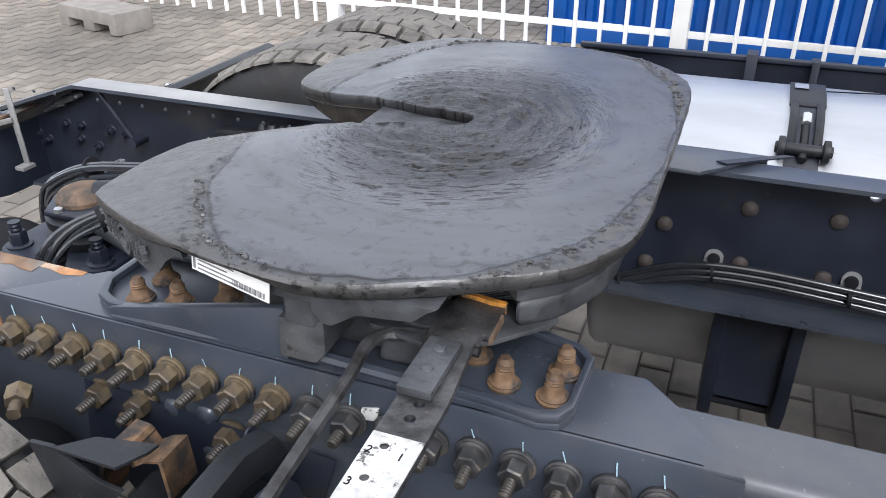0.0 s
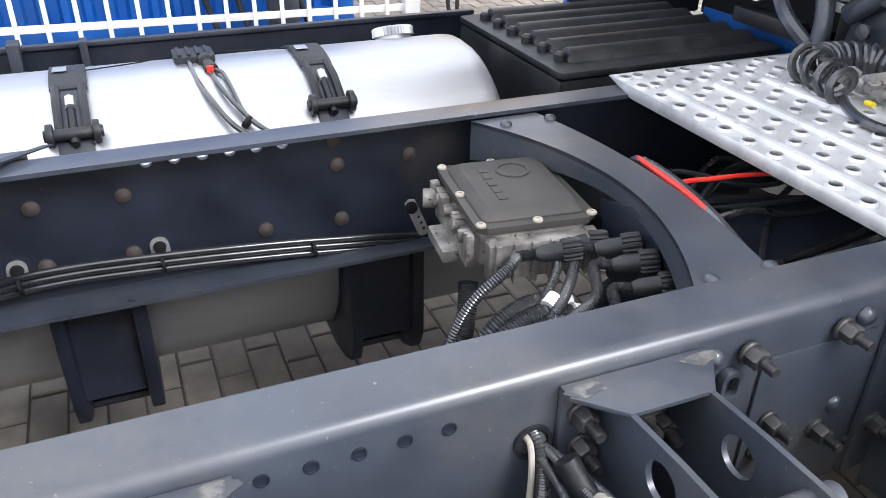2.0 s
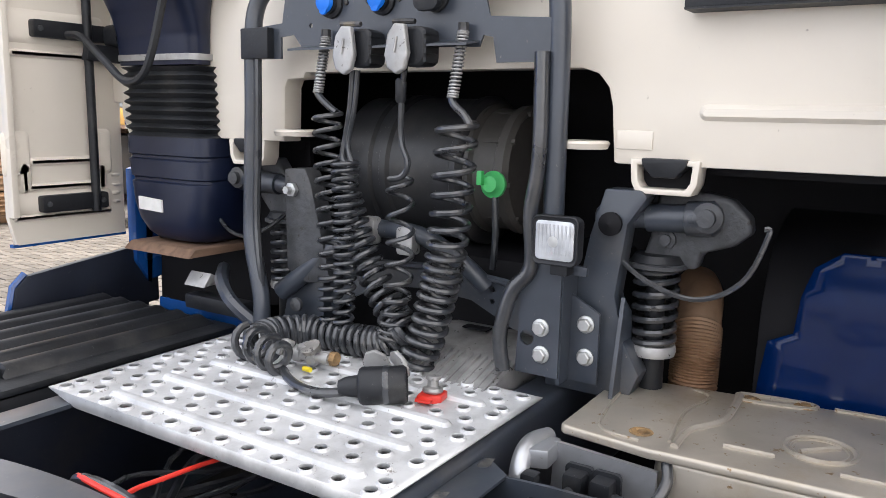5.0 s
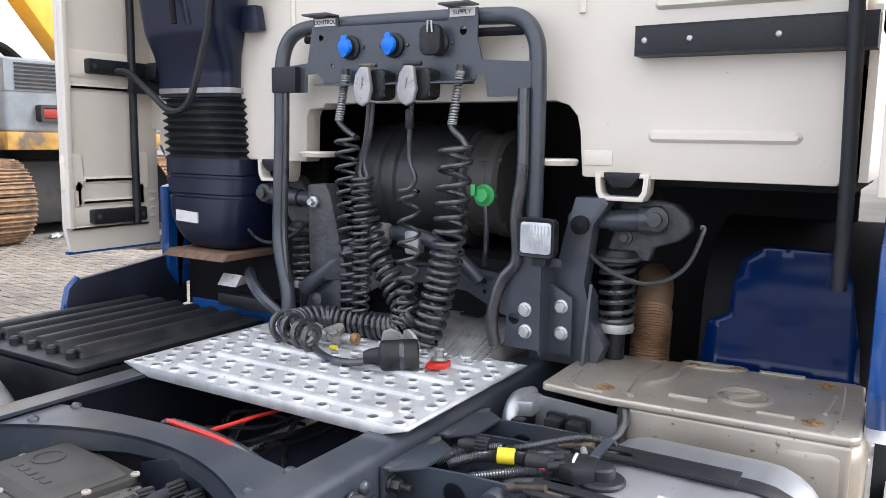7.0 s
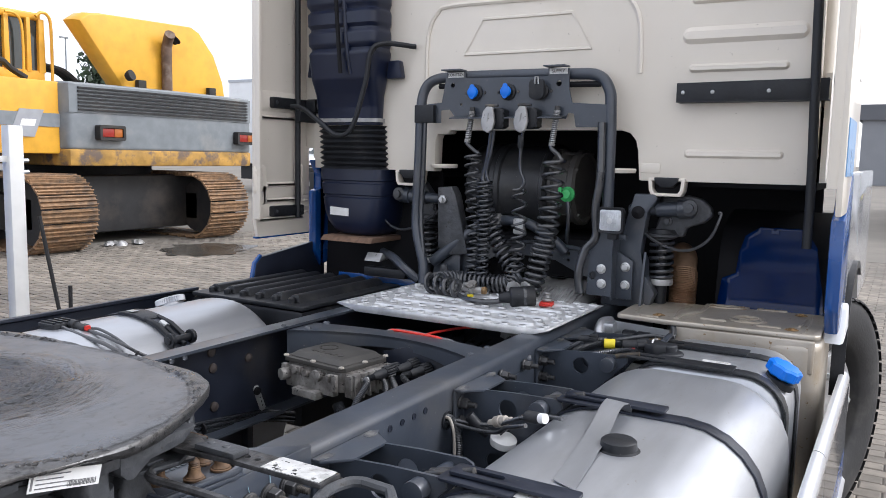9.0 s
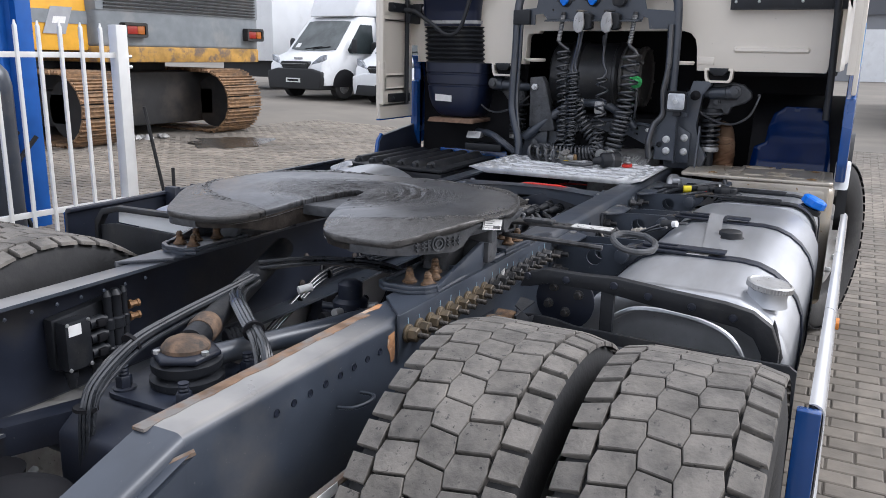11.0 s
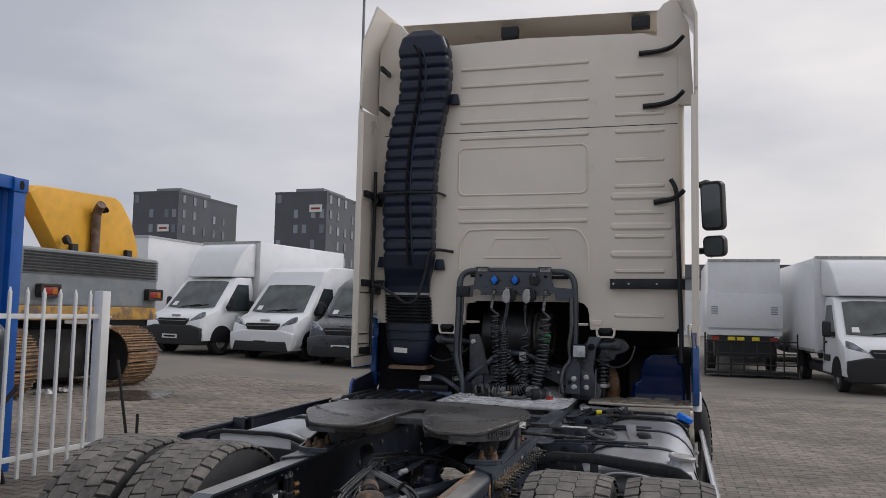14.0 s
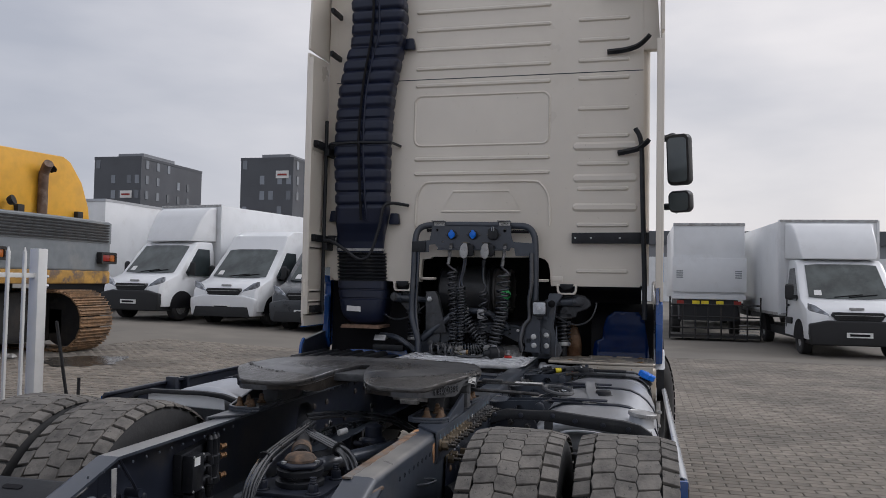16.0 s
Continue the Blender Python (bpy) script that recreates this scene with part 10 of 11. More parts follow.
# battery box with a ribbed cover on the left
bb = part("battery_box", G().box(1.27, 1.99, 0.60, 1.235, 0.45, 0.935), "black", truck, "black battery box with a ribbed cover", bevel=0.02)
cv_ = part("cover", G().prism(rrect(0.72, 0.645, 0.02, 3, 1.63, 0.918), "z", 0.937, 0.955), "black", bb, "ribbed black plastic cover", bevel=0.006)
for i in range(6):
    y = 0.70 + 0.092 * i
    sec = [(y - 0.033, 0.954), (y - 0.022, 0.978), (y - 0.01, 0.985), (y + 0.01, 0.985), (y + 0.022, 0.978), (y + 0.033, 0.954)]
    g = G().loft([[(1.335, a, 0.954 + (b - 0.954) * 0.3) for a, b in sec], [(1.345, a, b) for a, b in sec], [(1.93, a, b) for a, b in sec], [(1.96, a, 0.954 + (b - 0.954) * 0.2) for a, b in sec]])
    part("rib", g, "black", cv_)
    g = G().lathe([(0.016, 0), (0.016, 0.02), (0.01, 0.026), (0.0001, 0.027)], (1.325, y, 0.952), (0, 0, 1), 12)
    part("rib_stud", g, "black", cv_)

# step plate with raised, punched treads
def step_plate():
    """One sheet with rows of raised, punched holes between long pressed beads."""
    g = G()
    x0, x1, y0, y1, zt, K = 1.322, 1.898, -0.442, 0.466, 0.985, 14
    dy = (y1 - y0) / 13
    outer = [(x0, y0), (x1, y0), (x1, y1), (x0, y1)]
    rr = random.Random(17)
    loops, x = [], x0 + 0.040
    holes = [(x0 + 0.019, y0 + (j + 0.5) * dy) for j in range(13)]
    beads = []
    for k in range(4):
        beads.append(x + 0.016)
        holes += [(x + 0.058, y0 + (j + 1) * dy) for j in range(12)]
        holes += [(x + 0.108, y0 + (j + 0.5) * dy) for j in range(13)] if x + 0.13 < x1 + 0.01 else []
        holes += [(x + 0.016, y0 + 0.5 * dy), (x + 0.016, y1 - 0.5 * dy), (x + 0.016, y1 - 1.5 * dy)]
        x += 0.134
    loops = []
    for hx, hy in holes:
        hx, hy = hx + rr.uniform(-0.001, 0.001), hy + rr.uniform(-0.001, 0.001)
        ring = lambda r: circle(hx, hy, r, K)
        a = ring(0.0175)
        loops.append(a)
        b, c = ring(0.0148), ring(0.0122)
        vs = [(*p, zt) for p in a] + [(*p, zt + 0.0055) for p in b] + [(*p, zt + 0.0055) for p in c] + [(*p, zt - 0.004) for p in c]
        g.add(vs, [(q * K + k, q * K + (k + 1) % K, (q + 1) * K + (k + 1) % K, (q + 1) * K + k) for q in range(3) for k in range(K)])
    for bx in beads:
        ya, yb = y0 + 0.075, y1 - 0.145
        a, b, c = (rrect(w, (yb - ya) - e, w * 0.49, 5, bx, (ya + yb) / 2) for w, e in ((0.030, 0.0), (0.021, 0.012), (0.008, 0.03)))
        loops.append(a)
        n_ = len(a)
        vs = [(*p, zt) for p in a] + [(*p, zt + 0.008) for p in b] + [(*p, zt + 0.010) for p in c]
        g.add(vs, [(q * n_ + k, q * n_ + (k + 1) % n_, (q + 1) * n_ + (k + 1) % n_, (q + 1) * n_ + k) for q in range(2) for k in range(n_)] + [tuple(2 * n_ + k for k in range(n_))])
    pts, edges = [], []
    for loop in (outer, *loops):
        k, n_ = len(pts), len(loop)
        pts += [Vector(p) for p in loop]
        edges += [(k + i, k + (i + 1) % n_) for i in range(n_)]
    cv, _, cf, _, _, _ = geo.delaunay_2d_cdt(pts, edges, [], 2, 1e-7)
    keep = []
    for q in cf:
        c = sum((cv[i] for i in q), Vector((0, 0))) / len(q)
        if in_poly(c[0], c[1], outer) and not any(abs(c[0] - l[0][0]) < 0.06 and in_poly(c[0], c[1], l) for l in loops):
            keep.append(q)
    g.add([(*p, zt) for p in cv], keep)
    # turned-down rims
    g.add([(x0, y0, zt), (x0, y1, zt), (x0 - 0.003, y1 - 0.10, zt - 0.026), (x0 - 0.003, y0 + 0.08, zt - 0.026)], [(0, 1, 2, 3)])
    g.add([(x1, y0, zt), (x1, y1, zt), (x1 + 0.003, y1 - 0.08, zt - 0.026), (x1 + 0.003, y0 + 0.08, zt - 0.026)], [(0, 1, 2, 3)])
    return g


sp_ = part("step_plate", step_plate(), "step", truck, "galvanised step plate with punched raised holes", smooth=30)
sd = sp_.modifiers.new("thickness", "SOLIDIFY")
sd.thickness, sd.offset = 0.003, -1

# ---- the yard ----
def van(kind, label, at, rz, paint="white", box=None, H=2.3):
    """A light van that faces -x in its own space. kind: 'box' has a tall load box behind the cab, 'panel' a closed body."""
    v = thing("box_van" if kind == "box" else "panel_van", label, "van", at, rz, group="parked vans")
    W = 1.02
    A, B = Vector((0.62, 0, 1.24)), Vector((1.36, 0, 2.06))   # foot and head of the windscreen
    nose = [(0.0, 0.36), (-0.04, 0.60), (0.0, 0.90), (0.10, 1.03), (0.30, 1.12), (A.x, A.z), (B.x, B.z)]
    if kind == "box":
        body = nose + [(1.55, 2.16), (2.1, 2.18), (2.15, 1.9), (2.15, 0.36)]
    else:
        body = nose + [(1.6, H - 0.18), (1.95, H - 0.04), (2.6, H), (5.2, H - 0.02), (5.35, H - 0.2), (5.4, 0.36)]
    # cross-sections narrow towards the roof
    n = len(body)
    g = G()
    rows = []
    for y in (-1.0, -0.93, 0.93, 1.0):
        row = []
        for x, z in body:
            tuck = 0.10 * max(0, z - 1.25)
            inset = 0.05 if abs(y) == 1.0 else 0.0
            cx_, cz_ = 2.0, 1.2
            k = 1 - inset * 0.8
            row.append((cx_ + (x - cx_) * (k if x < 1 else 1), y * W - math.copysign(tuck, y), cz_ + (z - cz_) * (1 - inset * 0.4)))
        rows.append(row)
    g.loft(rows)
    part("body", g, paint, v, bevel=0.02, smooth=35)
    nrm = Vector((-(B - A).z, 0, (B - A).x)).normalized()
    def on(t, y):
        return A + (B - A) * t + Vector((0, y, 0))

    q = [on(0.06, -0.84), on(0.02, -0.4), on(0.02, 0.4), on(0.06, 0.84), on(0.95, 0.77), on(0.98, 0.5), on(0.98, -0.5), on(0.95, -0.77)]
    g = G()
    g.add([tuple(p - nrm * 0.01) for p in q] + [tuple(p + nrm * 0.02) for p in q], [tuple(range(8)), tuple(range(8, 16))] + [(i, (i + 1) % 8, 8 + (i + 1) % 8, 8 + i) for i in range(8)])
    ws = part("windscreen", g, "van_glass", v)
    part("cowl", G().prism([(A.x - 0.07, A.z - 0.035), (A.x + 0.02, A.z + 0.01), (A.x + 0.02, A.z - 0.05)], "y", -0.88, 0.88), "bumper", v)
    part("paper", G().add([tuple(A + (B - A) * t + nrm * 0.024 + Vector((0, y, 0))) for t, y in ((0.1, 0.55), (0.1, 0.72), (0.24, 0.70), (0.24, 0.55))], [(0, 1, 2, 3)]), "label", ws, "white paper behind the windscreen")
    for s in (-1, 1):
        def flank(z):
            return s * (W - 0.10 * max(0, z - 1.25))
        win = [(0.92, 1.30), (1.02, 1.20), (1.95, 1.20), (1.95, 1.95), (1.48, 1.96)]
        g = G()
        g.add([(x, flank(z) - s * 0.02, z) for x, z in win] + [(x, flank(z) + s * 0.006, z) for x, z in win], [(0, 1, 2, 3, 4), (5, 6, 7, 8, 9)] + [(i, (i + 1) % 5, 5 + (i + 1) % 5, 5 + i) for i in range(5)])
        part("side_window", g, "glass", v)
        part("door_seam", G().box(2.0, 2.012, min(s * (W - 0.03), s * (W + 0.003)), max(s * (W - 0.03), s * (W + 0.003)), 0.55, 1.25), "bumper", v)
        part("side_trim", G().prism(rrect(0.55, 0.15, 0.04, 3, 1.68, 0.72), "y", s * (W - 0.02), s * (W + 0.018)), "bumper", v)
        part("door_handle", G().prism(rrect(0.17, 0.045, 0.018, 3, 1.84, 1.08), "y", s * (W - 0.02), s * (W + 0.02)), "bumper", v)
        mr = part("mirror", G().loft([[(1.02, s * (1.17 + a), 1.40 + b) for a, b in rrect(0.20, 0.38, 0.06, 3)], [(0.98, s * (1.17 + a * 0.75), 1.40 + b * 0.8) for a, b in rrect(0.20, 0.38, 0.06, 3)]]), "bumper", v, bevel=0.01)
        part("mirror_arm", G().box(0.99, 1.04, min(s * 0.97, s * 1.09), max(s * 0.97, s * 1.09), 1.24, 1.33), "bumper", mr)
        lamp = [(0.56, 0.84), (0.80, 0.86), (0.985, 1.02), (0.985, 1.16), (0.86, 1.12), (0.60, 0.94)]
        part("headlamp", G().loft([[(0.24 - 0.20 * (1 - abs(y - 0.5)) + dx, s * y, z) for y, z in lamp] for dx in (0.05, -0.06)]), "vanlamp", v, bevel=0.008)
        for wx in (0.80, 4.3 if kind == "panel" else 4.7):
            wh = part("wheel", G().lathe([(0.31, -0.12), (0.35, -0.1), (0.35, 0.09), (0.32, 0.115), (0.21, 0.115), (0.20, 0.07), (0.07, 0.06), (0.06, 0.09), (0.0001, 0.09)], (wx, s * 0.90, 0.35), (0, s, 0), 28), "rubber", v)
            part("hub_cap", G().lathe([(0.20, 0.075), (0.185, 0.09), (0.07, 0.075), (0.06, 0.1), (0.0001, 0.105)], (wx, s * 0.90, 0.35), (0, s, 0), 20), "alu_dull", wh)
            arch = [(wx + 0.46 * math.cos(math.pi * i / 14), 0.33 + 0.46 * math.sin(math.pi * i / 14)) for i in range(15)]
            part("wheel_arch", G().plate(arch, [], "y", s * (W - 0.1), s * (W + 0.006)), "ink", v)
        part("wiper", G().tube([tuple(A + (B - A) * 0.05 + nrm * 0.03 + Vector((0, s * 0.15 + 0.15, 0))), tuple(A + (B - A) * 0.13 + nrm * 0.03 + Vector((0, s * 0.15 - 0.45, 0)))], 0.012, 5), "ink", v)
    part("bumper", G().loft([[(-0.10 + k * 0.2, y * (1.0 + 0.0 * k), z) for y, z in ((-0.96, 0.26), (0.96, 0.26), (1.0, 0.5), (1.0, 0.72), (0.62, 0.80), (-0.62, 0.80), (-1.0, 0.72), (-1.0, 0.5))] for k in (0, 1, 3)]), paint if kind == "panel" else "bumper", v, bevel=0.04, seg=3)
    if kind == "panel":
        part("lower_grille", G().prism([(-0.88, 0.24), (0.88, 0.24), (0.80, 0.50), (-0.80, 0.50)], "x", -0.135, -0.06), "bumper", v, bevel=0.02)
    part("grille", G().loft([[(dx, y * k, z) for y, z in ((-0.46, 0.80), (0.46, 0.80), (0.56, 0.92), (0.50, 0.98), (-0.50, 0.98), (-0.56, 0.92))] for dx, k in ((0.06, 1.0), (-0.045, 0.97))]), "bumper", v)
    for i in range(3):
        part("grille_bar", G().box(-0.062, -0.04, -0.48, 0.48, 0.82 + 0.045 * i, 0.832 + 0.045 * i), "alu_dull" if i == 2 else "bumper", v)
    part("nose_mark", G().prism(rrect(0.30, 0.05, 0.01, 3, 0, 1.055), "x", 0.09, 0.125), "alu_dull", v)
    pl = part("number_plate", G().box(-0.125, -0.10, -0.26, 0.26, 0.44, 0.55), "label", v)
    part("plate_bar", G().box(-0.129, -0.1255, -0.2, 0.2, 0.47, 0.52), "ink", pl)
    part("chassis_skirt", G().box(0.3, 5.2, -0.9, 0.9, 0.3, 0.5), "bumper", v)
    if kind == "box":
        L, BW, BH = box
        bx = part("load_box", G().box(2.25, 2.25 + L, -BW, BW, 0.85, BH), paint, v, "smooth pale load box", bevel=0.02)
        for y in (-BW, BW):
            part("corner_rail", G().box(2.235, 2.30, y - 0.03, y + 0.03, 0.83, BH + 0.015), "white", bx)
        part("top_rail", G().box(2.23, 2.30, -BW, BW, BH - 0.03, BH + 0.03), "alu_dull", bx)
        part("bottom_rail", G().box(2.25, 2.25 + L, -BW - 0.006, BW + 0.006, 0.8, 0.87), "alu_dull", bx)
        d = [(1.34, 2.17, 0.80), (1.40, 2.32, 0.84), (1.52, 2.55, 0.86), (1.72, BH - 0.36, 0.88), (1.92, BH - 0.16, 0.90), (2.08, BH - 0.08, 0.90)]
        part("wind_deflector", G().loft([[(x, -w, z), (x, w, z), (2.2, BW - 0.10, z + 0.02), (2.2, -BW + 0.10, z + 0.02)] for x, z, w in d]), paint, v, bevel=0.04, seg=3, smooth=50)
    else:
        for k in range(3):
            part("body_seam", G().box(2.5 + 0.9 * k, 2.512 + 0.9 * k, -W - 0.002, W + 0.002, 0.6, 1.25), "bumper", v)
    return v


van("box", "white box van with a tall load box and a grey bumper", (14.85, 12.05, ground_z(0, 11.8)), -9, box=(4.6, 1.08, 3.25))
van("panel", "white high-roofed panel van with a black grille", (15.1, 9.45, ground_z(0, 9.3)), -7, H=2.62)
M["darkvan"] = mat("dark_grey_van_paint", (0.03, 0.035, 0.042), 0.3, var=0.1, coat=0.5)
van("panel", "dark grey panel van half hidden by the cab", (14.9, 7.05, ground_z(0, 7.0)), -6, paint="darkvan", H=2.4)
van("box", "white box van with grey bumper and wind deflector", (15.1, -5.72, 0.0), 3, box=(5.0, 1.12, 3.14))
# large trailers standing behind
for x, y, L, h, w in ((18.5, 6.9, 6.0, 3.3, 1.2), (17.5, 16.2, 7.0, 3.5, 1.25), (20.5, 13.6, 6.0, 3.3, 1.2), (27, -6.1, 7.0, 3.2, 1.2), (26, -3.6, 6, 2.7, 1.1)):
    t = thing("box_trailer", "plain white box trailer body standing behind the vans", "trailer", (x, y, ground_z(x, y)))
    b = part("load_box", G().box(0, L, -w, w, 0.9, h), "white", t, bevel=0.03)
    part("roof_rail", G().box(-0.02, L, -w - 0.01, w + 0.01, h - 0.06, h + 0.02), "alu", t)
    part("running_gear", G().box(0.3, L - 0.3, -w + 0.2, w - 0.2, 0.4, 0.9), "bumper", t)
    for s in (-1, 1):
        part("wheel", G().lathe([(0.4, -0.12), (0.45, -0.1), (0.45, 0.1), (0.4, 0.12), (0.2, 0.1), (0.0001, 0.08)], (L - 1.3, s * (w - 0.2), 0.45), (0, s, 0), 24), "rubber", t)

# box lorry seen from behind, with its folded tail lift
bl_ = thing("box_lorry", "pale grey box lorry seen from behind with a tail lift", "lorry", (20.2, -3.05, 0.0))
part("load_box", G().box(0, 6, -0.97, 0.97, 1.1, 3.28), "white", bl_, bevel=0.02)
part("rear_door", G().box(-0.02, 0.0, -0.93, 0.93, 1.95, 3.22), "white", bl_, "pale roller door", bevel=0.004)
part("top_edge", G().box(-0.04, 0.02, -0.98, 0.98, 3.22, 3.30), "alu_dull", bl_, bevel=0.004)
tl = part("tail_lift", G().box(-0.09, -0.03, -1.02, 1.0, 1.32, 2.30), "white", bl_, "raised pale tail-lift platform", bevel=0.01)
for y in (-0.8, 0.8):
    g = G()
    for i in range(4):
        g.box(-0.096, -0.0905, y - 0.09, y + 0.09, 1.72 + 0.06 * i, 1.75 + 0.06 * i)
    part("grip_print", g, "exc_grey", tl)
part("lamp_bar", G().box(-0.06, 0.02, -1.0, 1.0, 1.12, 1.24), "white", bl_)
part("under_frame", G().box(0.0, 5.5, -0.8, 0.8, 0.5, 1.1), "bumper", bl_)
for y, mt in ((-0.78, "red"), (0.78, "red"), (-0.3, "yellow"), (0.35, "yellow"), (0.1, "yellow")):
    part("rear_lamp", G().box(-0.08, -0.05, y - 0.1, y + 0.1, 0.95, 1.07), mt, bl_)
for s in (-1, 1):
    part("wheel", G().lathe([(0.4, -0.13), (0.45, -0.1), (0.45, 0.1), (0.4, 0.13), (0.2, 0.1), (0.0001, 0.08)], (1.4, s * 0.85, 0.45), (0, s, 0), 24), "rubber", bl_)
# open steel crates behind the lorry
cr = thing("steel_crate", "rusty open steel tube crate standing on the paving", "crate", (19.6, -3.1, 0.0))
part("base", G().box(-0.5, 0.5, -1.2, 1.15, 0.08, 0.16), "exc_dark", cr)
for i in range(8):
    y = -1.2 + 2.35 * i / 7
    part("upright", G().cyl((-0.5, y, 0.05), (-0.5, y, 1.2 if i in (0, 7) else 0.98), 0.022, n=8), "exc_dark", cr)
for z in (0.35, 0.65, 0.98):
    part("cross_tube", G().cyl((-0.5, -1.2, z), (-0.5, 1.15, z), 0.02, n=8), "exc_dark", cr)
for i in range(4):
    part("mesh_bar", G().cyl((-0.5, -1.15, 0.2 + 0.08 * i), (-0.5, -0.65, 0.2 + 0.08 * i), 0.012, n=6), "alu_dull", cr)

# ---- excavator ----
ez = ground_z(7, 8.5)
ex = thing("excavator", "yellow and grey crawler excavator with its engine hood open", "excavator", (7.0, 9.4, ez))
cwo = [(2.15, 1.2), (2.15, -0.85)] + [(2.05 - 3.42 * i / 10, -1.0 - 0.14 * math.sin(math.pi * i / 10)) for i in range(11)] + [(-1.45, -0.85), (-1.45, 1.2)]
cwm = part("counterweight", G().prism(cwo, "z", 1.36, 2.28), "exc_grey", ex, "scuffed grey counterweight", bevel=0.05, seg=3)
part("louvre_panel", G().prism([(x, y - 0.012 if y < 0 else y) for x, y in cwo], "z", 1.87, 2.25), "exc_grey", ex)
for i in range(7):
    z = 1.90 + 0.049 * i
    part("louvre", G().prism([(1.95 - 3.2 * k / 10, -1.05 - 0.135 * math.sin(math.pi * k / 10)) for k in range(11)] + [(1.95 - 3.2 * k / 10, -1.02 - 0.135 * math.sin(math.pi * k / 10)) for k in range(10, -1, -1)], "z", z, z + 0.022), "exc_dark", cwm)
part("lower_edge", G().prism([(x * 1.0, y - 0.01 if y < 0 else y) for x, y in cwo], "z", 1.14, 1.37), "exc_worn", ex, "scraped yellow lower edge", bevel=0.03)
for x in (-0.80, 1.82):
    tl_ = part("tail_lamp", G().box(x - 0.165, x + 0.03, -1.15, -1.0, 1.545, 1.665), "red", ex, "red and amber tail lamp in a dark frame", bevel=0.01)
    part("amber_lens", G().box(x + 0.035, x + 0.165, -1.15, -1.0, 1.545, 1.665), "amber", tl_, bevel=0.01)
    part("lamp_frame", G().plate(rrect(0.42, 0.21, 0.03, 3, x, 1.605), [rrect(0.34, 0.13, 0.02, 3, x, 1.605)], "y", -1.165, -1.0), "exc_dark", tl_)
hprof = [(-1.16, 3.14), (-1.0, 3.25), (-0.75, 3.28), (0.88, 3.33), (1.05, 3.26), (1.36, 2.93), (1.56, 2.5), (1.60, 2.27), (-0.46, 2.27)]
rim = [(x * 0.96 + 0.012, z * 0.97 + 0.08) for x, z in hprof]
part("engine_hood", G().loft([[(x, -0.62, z) for x, z in hprof], [(x, -0.84, z) for x, z in hprof], [(x, -0.92, z) for x, z in rim]]), "exc_yellow", ex, "open yellow engine hood standing upright", bevel=0.015)
for x in (-0.15, 1.22):
    part("hinge", G().box(x - 0.07, x + 0.07, -1.0, -0.9, 2.26, 2.40), "exc_dark", ex, bevel=0.01)
part("exhaust_pipe", G().tube(smoothline([(0.30, -1.0, 2.2), (0.30, -1.0, 2.85), (0.30, -1.02, 2.98), (0.28, -1.08, 3.07), (0.26, -1.13, 3.11)], 6), 0.078, 14), "exhaust", ex, "bent steel exhaust pipe")
part("pipe_mouth", G().lathe([(0.088, 0), (0.088, 0.02), (0.075, 0.021), (0.06, -0.05)], (0.42, -1.05, 3.055), (0.6, -0.2, 0.7), 16), "ink", ex)
part("deck", G().box(-1.4, 2.0, -0.8, 2.0, 2.18, 2.27), "exc_grey", ex, bevel=0.02)
part("side_body", G().box(-4.2, -1.41, -0.88, 2.4, 1.3, 2.27), "exc_yellow", ex, "yellow flank with a grey stripe", bevel=0.03)
part("flank_stripe", G().prism([(-3.6, 1.66), (-1.43, 1.66), (-1.43, 1.84), (-3.6, 1.84)], "y", -0.892, -0.882), "exc_grey", ex)
part("type_panel", G().prism([(-2.15, 1.52), (-1.80, 1.52), (-1.66, 1.88), (-2.0, 1.88)], "y", -0.897, -0.893), "exc_light", ex, "grey slanted type panel with a plain pale bar")
part("type_bar", G().prism([(-2.0, 1.66), (-1.80, 1.66), (-1.77, 1.75), (-1.97, 1.75)], "y", -0.900, -0.8975), "label", ex)
CZ = 2.26
part("operator_cab", G().box(-3.1, -1.26, -0.35, 1.3, CZ, CZ + 0.18), "exc_yellow", ex, "yellow operator's cab with dark windows", bevel=0.03)
part("cab_roof", G().box(-3.1, -1.30, -0.35, 1.3, CZ + 0.86, CZ + 0.96), "exc_yellow", ex, bevel=0.03, seg=3)
for x, w in ((-1.30, 0.05), (-1.49, 0.035), (-1.80, 0.04), (-2.15, 0.04), (-2.6, 0.05)):
    part("cab_pillar", G().prism([(x - w, CZ + 0.15), (x + w, CZ + 0.15), (x + w * 0.8, CZ + 0.88), (x - w * 0.8, CZ + 0.88)], "y", -0.36, -0.28), "exc_yellow", ex, bevel=0.012)
part("cab_pillar", G().box(-1.34, -1.27, 1.15, 1.28, CZ + 0.15, CZ + 0.88), "exc_yellow", ex, bevel=0.012)
part("cab_window", G().box(-3.05, -1.33, -0.30, -0.285, CZ + 0.17, CZ + 0.87), "glass", ex)
part("cab_window", G().box(-1.31, -1.295, -0.25, 1.15, CZ + 0.17, CZ + 0.87), "glass", ex)
part("hand_rail", G().tube(smoothline([(-1.20, -0.42, CZ), (-1.20, -0.42, CZ + 0.75), (-1.24, -0.42, CZ + 0.93), (-1.34, -0.42, CZ + 0.96), (-1.42, -0.42, CZ + 0.90)], 5), 0.022, 8), "exc_yellow", ex)
part("hand_rail", G().tube(smoothline([(-1.62, -0.42, CZ), (-1.62, -0.42, CZ + 0.70), (-1.70, -0.42, CZ + 0.88), (-1.85, -0.42, CZ + 0.90)], 5), 0.018, 8), "exc_yellow", ex)
